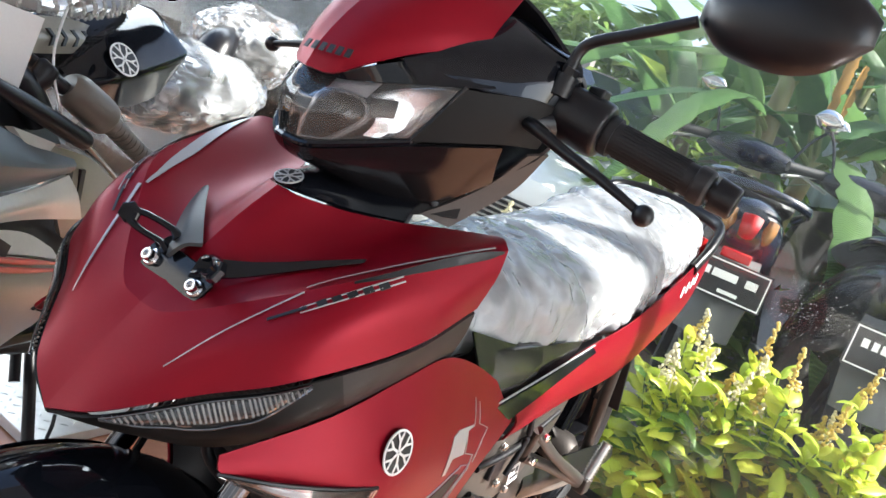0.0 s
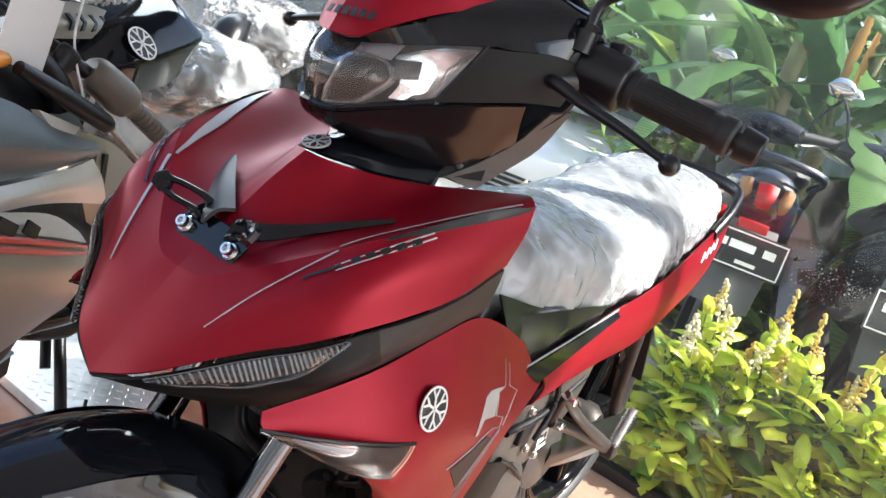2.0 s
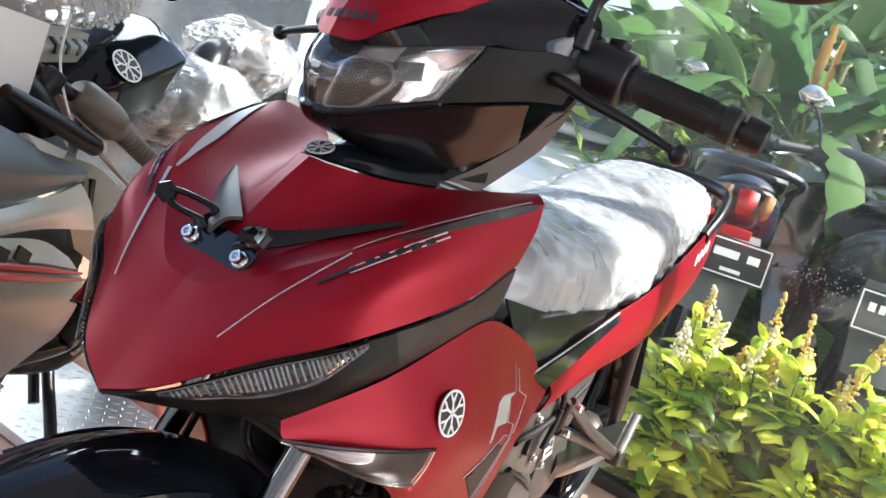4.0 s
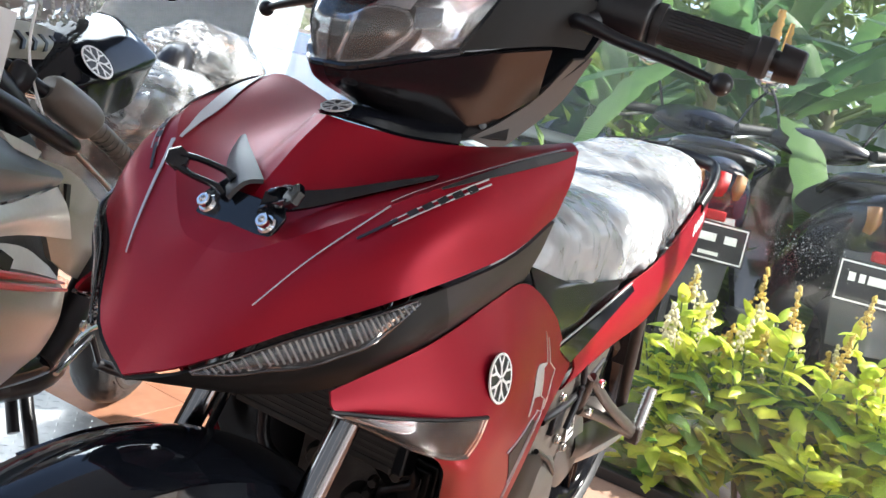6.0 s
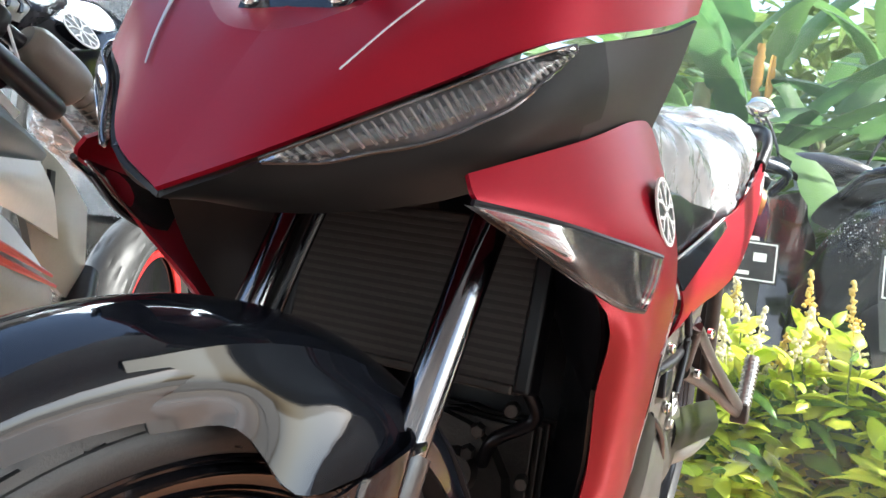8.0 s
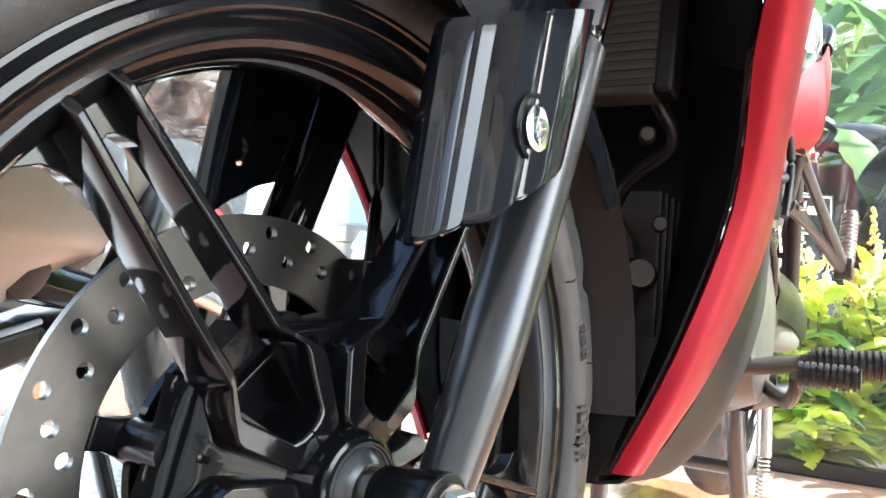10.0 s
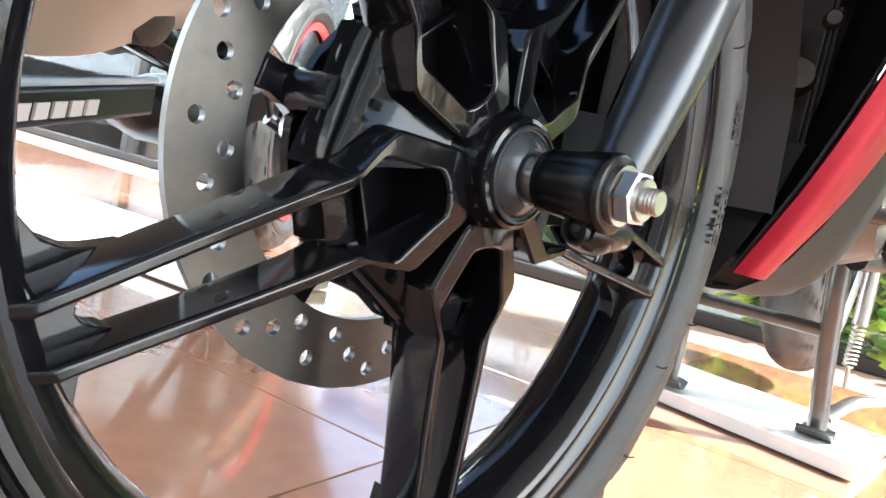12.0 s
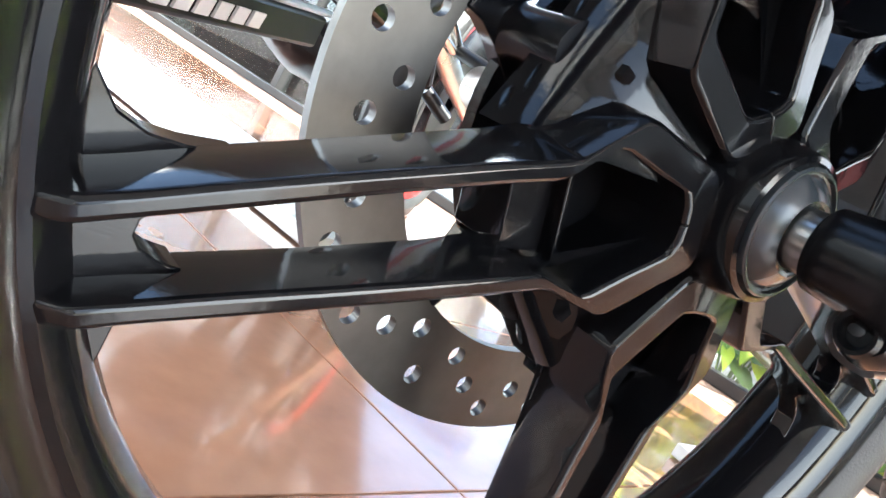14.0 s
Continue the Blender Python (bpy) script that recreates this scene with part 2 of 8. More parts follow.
def sheet(bm, ctrl, nu=4, nv=4, thick=0.003, flip=False, mirror=False):
    """A smooth shell over a grid of control points (rows of equal length), with thickness inward."""
    rows = [glide(r, (len(r) - 1) * nu + 1) for r in ctrl]
    cols = [glide([r[i] for r in rows], (len(ctrl) - 1) * nv + 1) for i in range(len(rows[0]))]
    if mirror:
        cols = [[V(-p.x, p.y, p.z) for p in c] for c in cols]
    w, h = len(cols), len(cols[0])

    def normal(i, j):
        du = cols[min(i + 1, w - 1)][j] - cols[max(i - 1, 0)][j]
        dv = cols[i][min(j + 1, h - 1)] - cols[i][max(j - 1, 0)]
        k = du.cross(dv)
        return k.normalized() if k.length > 1e-12 else V(0, 0, 1)

    sign = -1 if flip != mirror else 1
    top = [[bm.verts.new(cols[i][j]) for j in range(h)] for i in range(w)]
    low = [[bm.verts.new(cols[i][j] - sign * thick * normal(i, j)) for j in range(h)] for i in range(w)]
    for i in range(w - 1):
        for j in range(h - 1):
            bm.faces.new((top[i][j], top[i + 1][j], top[i + 1][j + 1], top[i][j + 1]))
            bm.faces.new((low[i][j], low[i][j + 1], low[i + 1][j + 1], low[i + 1][j]))
    edge = [(i, 0) for i in range(w)] + [(w - 1, j) for j in range(1, h)] + [(i, h - 1) for i in range(w - 2, -1, -1)] + [(0, j) for j in range(h - 2, 0, -1)]
    for (a, b), (c, d) in zip(edge, edge[1:] + edge[:1]):
        bm.faces.new((top[a][b], low[a][b], low[c][d], top[c][d]))
    return cols


def plate(bm, outline, depth, m=None):
    """A flat piece: an outline in (u, v) given thickness along w, then placed by m."""
    a = [bm.verts.new((u, v, 0)) for u, v in outline]
    b = [bm.verts.new((u, v, depth)) for u, v in outline]
    n = len(a)
    bm.faces.new(a[::-1])
    bm.faces.new(b)
    for i in range(n):
        bm.faces.new((a[i], a[(i + 1) % n], b[(i + 1) % n], b[i]))
    if m is not None:
        bmesh.ops.transform(bm, matrix=m, verts=a + b)


def frame_of(origin, u, v):
    """A pose whose x runs along u and whose y lies in the plane of u and v."""
    u = Vector(u).normalized()
    w = u.cross(Vector(v)).normalized()
    v = w.cross(u)
    return Matrix(((u.x, v.x, w.x, origin[0]), (u.y, v.y, w.y, origin[1]), (u.z, v.z, w.z, origin[2]), (0, 0, 0, 1)))


def emblem(parent, centre, u, v, r, tilt=0.0, ink=WHITE_INK, ground=DARK_INK):
    """A round badge: dark disc, bright ring and three crossed bars."""
    m = frame_of(centre, u, v)
    bm = bmesh.new()
    turned(bm, [(0, r * 0.93), (0.0012, r * 0.93)], 32, m @ pose(0, 0, 0, 0, -90, 0))
    disc = part("badge", bm, ground, parent, "round badge with three crossed bars")
    bm = bmesh.new()
    turned(bm, [(0, r * 0.9), (0.0016, r * 0.9), (0.0016, r), (0, r)], 32, m @ pose(0, 0, 0, 0, -90, 0), closed=True)
    part("badge_ring", bm, ink, disc)
    for k in range(6):
        turn = m @ pose(0, 0, 0.0012, 0, 0, 90 + 60 * k + tilt)
        bm = bmesh.new()
        plate(bm, [(r * 0.05, -r * 0.055), (r * 0.46, -r * 0.055), (r * 0.80, -r * 0.24), (r * 0.90, -r * 0.20), (r * 0.62, -r * 0.02), (r * 0.62, r * 0.02), (r * 0.90, r * 0.20), (r * 0.80, r * 0.24), (r * 0.46, r * 0.055), (r * 0.05, r * 0.055)], 0.0008, turn)
        part("badge_bar", bm, ink, disc, smooth=False)


P = lambda *rows: [[V(*p) for p in r] for r in rows]

# ---------------- the place ----------------
TILE = material("glazed_terracotta_tile", (0.40, 0.205, 0.130), 0.12, coat=1.0, vary=0.2, scale=26, second=(0.35, 0.155, 0.085), second_scale=3.0, bump=0.03, bump_scale=60)
GROUT = material("pale_grout", (0.36, 0.22, 0.15), 0.8, vary=0.2, scale=80)
PLASTER = material("white_wall_plaster", (0.72, 0.70, 0.66), 0.7, vary=0.08, scale=30, bump=0.1, bump_scale=80)
CONCRETE = material("yard_concrete", (0.50, 0.48, 0.44), 0.85, vary=0.3, scale=18, second=(0.38, 0.36, 0.33), second_scale=1.2, bump=0.3, bump_scale=120)
ALU = material("dark_aluminium_frame", (0.05, 0.05, 0.05), 0.4, metal=0.6, vary=0.1, scale=60)
PANE = clear_material("window_glass", (0.95, 0.97, 0.97), 0.01, 0.003, (0.8, 0.85, 0.9), dusty=True)

GLASS_Y = 1.86
T = 0.4
bm = bmesh.new()
box(bm, (-6, -4, -0.30), (4.5, GLASS_Y, -0.0014))
floor = part("floor", bm, GROUT, smooth=False)
tagged(floor, "glazed terracotta floor tiles with thin pale joints", "floor", kind="structure")

bm = bmesh.new()
box(bm, (-60, GLASS_Y, -0.35), (60, 120, -0.06))
ground = part("ground", bm, CONCRETE, smooth=False)
tagged(ground, "rough concrete yard behind the window", "ground", kind="structure")
bm = bmesh.new()
box(bm, (-60, -60, -0.36), (60, -4, -0.1))
box(bm, (-60, -4, -0.36), (-6.2, GLASS_Y, -0.1))
box(bm, (4.7, -4, -0.36), (60, GLASS_Y, -0.1))
tagged(part("pavement", bm, CONCRETE, smooth=False), "grey concrete forecourt round the showroom", "pavement", kind="structure")

# Unseen slab: its edges and dark grey shape sun, sky and reflections.
bm = bmesh.new()
box(bm, (-1.1, -4.2, 3.0), (4.7, 2.05, 3.15))
tagged(part("ceiling", bm, material("grey_roof_sheet", (0.30, 0.33, 0.36), 0.6, vary=0.15, scale=8), smooth=False), "unseen plain grey ceiling slab that shades the showroom", "ceiling", kind="structure")
bm = bmesh.new()
for y in (-3.8, -0.9, 1.5):
    box(bm, (-6.2, y, -0.3), (-6.0, y + 0.3, 3.0))
box(bm, (-6.2, -3.8, 2.6), (-6.0, 1.8, 3.0))
tagged(part("wall_west", bm, PLASTER, smooth=False), "white pillars and beam of the open side", "wall", kind="structure")
bm = bmesh.new()
for x in (-6.0, -2.4, 1.2, 4.3):
    box(bm, (x, -4.1, -0.3), (x + 0.3, -3.8, 3.0))
box(bm, (-6.0, -4.1, 2.6), (4.6, -3.8, 3.0))
tagged(part("wall_south", bm, PLASTER, smooth=False), "white pillars and beam of the open shop front", "wall", kind="structure")

# Made-up wall out of view; it keeps bright sky out of black gloss.
bm = bmesh.new()
box(bm, (-24, -9.4, -0.1), (24, -9.0, 5.5))
tagged(part("wall_street", bm, material("dark_blocker_surface", (0.055, 0.060, 0.065), 0.8, vary=0.2, scale=6), smooth=False), "unseen dark wall that darkens reflections from the front", "wall", kind="structure")

window = thing("window_1", "large clear showroom window with dark metal frame", "window", kind="structure")
bm = bmesh.new()
box(bm, (-6, GLASS_Y - 0.03, 0.0), (4.5, GLASS_Y + 0.03, 0.035))
part("window_sill", bm, ALU, window, smooth=False, bevel=0.003)
for i, x in enumerate((-5.9, -2.9, 1.6, 4.4)):
    bm = bmesh.new()
    box(bm, (x - 0.025, GLASS_Y - 0.03, 0.035), (x + 0.025, GLASS_Y + 0.03, 2.9))
    part("window_frame", bm, ALU, window, smooth=False, bevel=0.003)
bm = bmesh.new()
box(bm, (-6, GLASS_Y - 0.03, 2.9), (4.5, GLASS_Y + 0.03, 3.0))
part("window_head", bm, ALU, window, smooth=False, bevel=0.003)
for a, b in ((-5.875, -2.925), (-2.875, 1.575), (1.625, 4.375)):
    bm = bmesh.new()
    box(bm, (a, GLASS_Y - 0.003, 0.035), (b, GLASS_Y + 0.003, 2.9))
    pane = part("pane", bm, PANE, window, smooth=False)
    pane.visible_shadow = False

# dried spray on the glass
bm = bmesh.new()
rnd = random.Random(21)
for k in range(150):
    x, z = rnd.gauss(0.315, 0.055), 0.79 + rnd.gauss(0, 0.035)
    r = rnd.uniform(0.0004, 0.0013)
    vs = [bm.verts.new((x + r * math.cos(q), GLASS_Y - 0.0034, z + r * 1.2 * math.sin(q))) for q in (math.pi * j / 3 for j in range(6))]
    tip = bm.verts.new((x, GLASS_Y - 0.0042, z))
    for j in range(6):
        bm.faces.new((vs[j], vs[(j + 1) % 6], tip))
tagged(part("dried_spray", bm, material("pale_water_marks", (0.55, 0.58, 0.58), 0.6, vary=0.1, scale=60), window), kind="stuff")

# ---------------- the red motorcycle ----------------
bike = thing("motorcycle", "matte red underbone motorcycle with film-wrapped seat on its centre stand", "motorcycle")

# the turned front: x along the axle to the left, y to the rear, z up, from the middle of the wheel
AXLE_TURN = 7.64
W = pose(0.0115, 0.0089, 0.284, 0, 0, -AXLE_TURN)


def wpart(name, bm, mat, parent=None, label="", **k):
    bmesh.ops.transform(bm, matrix=W, verts=bm.verts)
    return part(name, bm, mat, parent or bike, label, **k)


def polar(r, deg, a=0.0):
    return V(a, r * math.cos(radians(deg)), r * math.sin(radians(deg)))


# front wheel
SPOKES = [-157.5 + 72 * k for k in range(5)]
wheel = new("front_wheel")
wheel.parent = bike
tagged(wheel, "gloss black five-spoke alloy front wheel")


def tyre_mesh(bm, sides=288, half=0.0365, top=0.281, bead=0.2205, groove=0.0035):
    """Low sidewall with a moulded ledge, round tread cut by wide hooked grooves."""
    k = (top - bead) / 0.0605
    wall = [(half * 0.55, bead - 0.004), (half * 0.76, bead), (half * 0.81, bead + 0.0022), (half * 0.90, bead + 0.0060 * k), (half, bead + 0.0150 * k), (half * 0.99, bead + 0.0200 * k), (half * 0.955, bead + 0.0228 * k), (half * 0.925, bead + 0.0236 * k)]
    base = bead + 0.0245 * k
    tread = [(half * 0.92 * math.cos(q), base + (top - base) * math.sin(q)) for q in (math.pi / 2 * j / 13 for j in range(14))]
    prof = [(a, r, None) for a, r in wall] + [(a, r, j / 13) for j, (a, r) in enumerate(tread)]
    prof = prof + [(-a, r, p) for a, r, p in prof[-2::-1]]
    rings = []
    for a, r, p in prof:
        ring = []
        for i in range(sides):
            th = 2 * math.pi * i / sides
            dr = 0.0
            if p is not None:
                wave = (i / sides * 16 + 0.55 * p * p + (0.5 if a < 0 else 0)) % 1.0
                if 0.10 < p < 0.56 and wave < 0.30 - 0.22 * p:
                    dr = groove
                if 0.30 < p < 0.92 and 0.50 < wave < 0.60:
                    dr = groove
                if p < 0.22 and 0.66 < wave < 0.72:
                    dr = groove * 0.7
            ring.append(V(a * (1 - dr / half * 0.5), (r - dr) * math.cos(th), (r - dr) * math.sin(th)))
        rings.append(ring)
    rows = [[bm.verts.new(p) for p in r] for r in rings]
    for a, b in zip(rows, rows[1:] + rows[:1]):
        for i in range(sides):
            bm.faces.new((a[i], a[(i + 1) % sides], b[(i + 1) % sides], b[i]))


bm = bmesh.new()
tyre_mesh(bm)
tyre = wpart("tyre", bm, RUBBER, wheel, "black tubeless street tyre with moulded sidewall", sharp=28)
# moulded sidewall marks, thin rubber whiskers
bm = bmesh.new()
rnd = random.Random(4)
for k in range(26):
    th = k * 13.8 + rnd.uniform(-3, 3)
    r = 0.2445 if k % 2 else 0.2265
    a = 0.0335 if k % 2 else 0.0340
    tube(bm, [polar(r, th, a), polar(r + 0.001, th, a + 0.004), polar(r + 0.0015, th + 0.5, a + 0.007)], 0.0005, 5, 5)
tagged(wpart("rubber_whisker", bm, RUBBER, tyre), kind="stuff")
bm = bmesh.new()
for start, n, size in ((4, 7, 0.010), (18, 9, 0.005), (150, 7, 0.010), (-70, 8, 0.010)):
    for k in range(n):
        th = start - k * size * 130
        m = frame_of(polar(0.2365, th, 0.0363), polar(1, th - 90), polar(1, th))
        w, h = size * 0.32, size * 0.62
        kind = k % 3
        bars = [(-w, -h, -w * 0.4, h), (w * 0.4, -h, w, h)] if kind != 1 else [(-w, -h, -w * 0.4, h)]
        bars += [(-w, h * 0.7, w, h)] if kind != 2 else []
        bars += [(-w, -h, w, -h * 0.7)] if kind == 1 else [(-w, -h * 0.15, w, h * 0.15)]
        for u0, v0, u1, v1 in bars:
            plate(bm, [(u0, v0), (u1, v0), (u1, v1), (u0, v1)], 0.0007, m)
tagged(wpart("sidewall_mark", bm, RUBBER, tyre, smooth=False), kind="stuff")

bm = bmesh.new()
half = [(0.0, 0.206), (0.010, 0.206), (0.017, 0.214), (0.0235, 0.217), (0.0255, 0.2220), (0.0272, 0.2228), (0.0292, 0.2215), (0.0292, 0.2195), (0.0272, 0.2182), (0.0268, 0.2160), (0.0285, 0.2148), (0.0285, 0.2115), (0.0255, 0.2085), (0.0235, 0.2030), (0.0240, 0.2005), (0.0215, 0.1965), (0.0165, 0.1925), (0.0060, 0.1885), (0.0, 0.1885)]
turned(bm, half + [(-a, r) for a, r in half[-2:0:-1]], 144, closed=True)
rim = wpart("rim", bm, ALLOY_BLACK, wheel, sharp=30)


# one spoke: two prongs that open into a six-sided pocket at the hub.
# Each row: (radius, angle) of the front band's inner and outer edge, its height, the heights of the inner and outer foot
PRONG = (
    ((0.2015, 2.4), (0.2010, 3.8), 0.0235, 0.010, 0.004),
    ((0.1960, 2.6), (0.1950, 3.8), 0.0285, 0.010, 0.006),
    ((0.1850, 2.9), (0.1840, 4.1), 0.0287, 0.011, 0.008),
    ((0.1690, 3.4), (0.1685, 4.8), 0.0288, 0.011, 0.009),
    ((0.1370, 4.9), (0.1365, 6.6), 0.0293, 0.011, 0.009),
    ((0.1000, 7.6), (0.0990, 10.1), 0.0300, 0.010, 0.007),
    ((0.0815, 9.4), (0.0785, 13.2), 0.0305, 0.006, 0.004),
    ((0.0745, 13.8), (0.0695, 20.6), 0.0309, 0.002, 0.006),
    ((0.0665, 19.6), (0.0615, 28.6), 0.0314, 0.003, 0.012),
    ((0.0510, 17.8), (0.0450, 29.6), 0.0332, 0.003, 0.020),
    ((0.0375, 15.6), (0.0290, 31.5), 0.0352, 0.003, 0.026),
    ((0.0350, 9.0), (0.0255, 20.0), 0.0360, 0.003, 0.028),
    ((0.0342, 0.0), (0.0240, 0.0), 0.0362, 0.003, 0.028),
)


def prong(bm, th, s):
    """Half a spoke: flat front band with crisp edges, steep outer flank, steep wall to slot and pocket."""
    rings = []
    for (ri, di), (ro, do), front, foot_i, foot_o in PRONG:
        i, o = polar(ri, th + s * di, front), polar(ro, th + s * do, front)
        side = (o - i).normalized() if (o - i).length > 1e-6 else V(0, 1, 0)
        slope = side * 0.0009
        out = V(foot_o, o.y, o.z) + side * 0.0022
        far = V(min(foot_i, foot_o) - 0.004, out.y, out.z) - side * 0.0015
        inn = V(foot_i, i.y, i.z) - side * 0.0012
        deep = V(min(foot_i, foot_o) - 0.004, inn.y, inn.z) + side * 0.001
        rings.append([deep, inn, i - slope - V(0.0012, 0, 0), i + slope * 0.4, o - slope * 0.4, o + slope - V(0.0014, 0, 0), out, far])
    # ease the bends between the rows
    fine = [rings[0]]
    for a, b in zip(rings, rings[1:]):
        fine.append([p.lerp(q, 0.14) for p, q in zip(a, b)])
        fine.append([p.lerp(q, 0.86) for p, q in zip(a, b)])
    fine.append(rings[-1])
    ring_loft(bm, fine if s > 0 else [r[::-1] for r in fine])


def valley(bm, th, s):
    """The web beside a spoke: it falls from the hub to a rounded edge between two spokes."""
    line = [(0.0790, 13.0), (0.0760, 18.0), (0.0735, 24.0), (0.0722, 30.0), (0.0718, 36.0)]
    edge = [polar(r, th + s * d, 0.004) for r, d in line]
    mid = [polar(r, th + s * d, h) for r, d, h in ((0.0770, 13.6, 0.010), (0.0715, 20.0, 0.0115), (0.0680, 27.0, 0.0125), (0.0672, 31.0, 0.0125), (0.0668, 36.0, 0.0125))]
    near = [polar(r, th + s * d, h) for r, d, h in ((0.0740, 14.0, 0.012), (0.0640, 23.0, 0.014), (0.0520, 28.0, 0.0185), (0.0500, 32.0, 0.0185), (0.0495, 36.0, 0.0185))]
    core = [polar(0.024, th + s * d, 0.0285) for _, d in line]
    low = [V(-0.014, p.y, p.z) for p in edge]
    deep = [V(-0.014, p.y, p.z) for p in core]
    rows = [deep, low, edge, mid, near, core]
    if s < 0:
        rows = rows[::-1]
    grid = [[bm.verts.new(p) for p in glide(r, 13)] for r in rows]
    for p, q in zip(grid, grid[1:] + grid[:1]):
        for k in range(12):
            bm.faces.new((p[k], p[k + 1], q[k + 1], q[k]))


def rib(bm, p, q, top, low, front0, front1, back):
    """One straight bar in the wheel's plane, with chamfered front edges."""
    way = (q - p).normalized()
    side = V(1, 0, 0).cross(way)
    rings = []
    for c, fr in ((p, front0), (q, front1)):
        rings.append([V(0, c.y, c.z) + V(a, 0, 0) + side * s for s, a in ((-low, back), (low, back), (low * 0.96, fr - 0.006), (top, fr), (-top, fr), (-low * 0.96, fr - 0.006))])
    ring_loft(bm, rings)


def slab(bm, pts, back, front):
    f = [bm.verts.new(V(front, p.y, p.z)) for p in pts]
    g = [bm.verts.new(V(back, p.y, p.z)) for p in pts]
    bm.faces.new(f)
    bm.faces.new(g[::-1])
    for i in range(len(pts)):
        bm.faces.new((f[i], f[(i + 1) % len(pts)], g[(i + 1) % len(pts)], g[i]))


for th in SPOKES:
    bm = bmesh.new()
    for s in (1, -1):
        prong(bm, th, s)
    # pocket floor with its open end, cross tie with a lip, rounded slot end
    slab(bm, [polar(0.0605, th + 19), polar(0.0590, th), polar(0.0605, th - 19), polar(0.030, th - 14), polar(0.030, th + 14)], -0.012, 0.003)
    slab(bm, [polar(0.0830, th + 9.5), polar(0.0815, th + 5), polar(0.0810, th), polar(0.0815, th - 5), polar(0.0830, th - 9.5), polar(0.066, th - 15), polar(0.066, th + 15)], -0.010, 0.0115)
    slab(bm, [polar(0.0680, th + 15), polar(0.0680, th - 15), polar(0.066, th - 15), polar(0.066, th + 15)], 0.011, 0.0175)
    slab(bm, [polar(0.1810 - 0.0011 * k * k, th + 0.97 * k) for k in (-3, -2.6, -2, -1, 0, 1, 2, 2.6, 3)] + [polar(0.1985, th + 2.6), polar(0.1985, th - 2.6)], 0.004, 0.0165)
    for s in (1, -1):
        slab(bm, [polar(0.158, th + 5.2 * s), polar(0.170, th + 5.6 * s), polar(0.178, th + 6.2 * s), polar(0.1845, th + 7.4 * s), polar(0.189, th + 9.6 * s), polar(0.197, th + 13 * s), polar(0.198, th + 3.4 * s)][::s], 0.000, 0.010)
    spoke = wpart("spoke", bm, ALLOY_BLACK, wheel, "black spoke with two prongs and a pocket", smooth=True, sharp=24, bevel=0.0011)
    bm = bmesh.new()
    for s in (1, -1):
        valley(bm, th, s)
    slab(bm, [polar(0.0660, th + 34.6), polar(0.0615, th + 34.6), polar(0.0615, th + 37.4), polar(0.0660, th + 37.4)], 0.010, 0.0160)
    wpart("web", bm, ALLOY_BLACK, spoke, sharp=50)

bm = bmesh.new()
turned(bm, [(-0.05, 0.0), (-0.05, 0.040), (-0.030, 0.042), (-0.026, 0.050), (-0.020, 0.050), (-0.012, 0.036), (0.024, 0.0288), (0.034, 0.0266), (0.0395, 0.0255), (0.0440, 0.0248), (0.0458, 0.0240), (0.0464, 0.0222), (0.0456, 0.0214), (0.0456, 0.0)], 72)
hub = wpart("hub", bm, ALLOY_BLACK, wheel)
bm = bmesh.new()
turned(bm, [(0.0445, 0.0212), (0.0478, 0.0212), (0.0484, 0.0206), (0.0484, 0.0199), (0.0470, 0.0195), (0.0468, 0.0188), (0.0474, 0.0182), (0.0490, 0.0168), (0.0508, 0.0142), (0.0520, 0.0122), (0.0516, 0.0110), (0.0505, 0.0106), (0.0505, 0.0)], 64)
wpart("seal", bm, material("grey_seal_rubber", (0.030, 0.036, 0.042), 0.22, spec=0.5, vary=0.12, scale=120), hub, "black rubber wheel seal")
bm = bmesh.new()
turned(bm, [(0.0495, 0.0), (0.0495, 0.0098), (0.0600, 0.0098), (0.0600, 0.0)], 40)
wpart("spacer", bm, STEEL, hub, "bare steel axle spacer")

# brake disc with real holes
disc_a = -0.032
bm = bmesh.new()


def loop_edges(bm, pts):
    vs = [bm.verts.new(p) for p in pts]
    return [bm.edges.new((vs[i], vs[(i + 1) % len(vs)])) for i in range(len(vs))]


edges = loop_edges(bm, [polar(0.1225, 3 * k, disc_a) for k in range(120)])
edges += loop_edges(bm, [polar(0.0872, 4 * k, disc_a) for k in range(90)])
HOLE_RINGS = (0.1046, 0.1140, 0.1010, 0.1140, 0.1050, 0.0955, 0.1100, 0.0955, 0.1050, 0.1135)
for k in range(50):
    c = polar(HOLE_RINGS[k % 10], 138.3 + 7.2 * k, disc_a)
    edges += loop_edges(bm, [c + V(0, 0.0039 * math.cos(q), 0.0039 * math.sin(q)) for q in (2 * math.pi * j / 14 for j in range(14))])
bmesh.ops.triangle_fill(bm, use_beauty=True, use_dissolve=False, edges=edges)
ext = bmesh.ops.extrude_face_region(bm, geom=bm.faces[:])
bmesh.ops.translate(bm, vec=(-0.0042, 0, 0), verts=[v for v in ext["geom"] if isinstance(v, bmesh.types.BMVert)])
disc = wpart("brake_disc", bm, DISC_STEEL, wheel, "drilled steel front brake disc", sharp=30)
bm = bmesh.new()
turned(bm, [(-0.052, 0.0), (-0.052, 0.036), (-0.046, 0.058), (-0.036, 0.066), (-0.032, 0.065), (-0.030, 0.046), (-0.028, 0.0)], 64)
wpart("disc_carrier", bm, ALLOY_BLACK, disc, "dished black disc carrier")
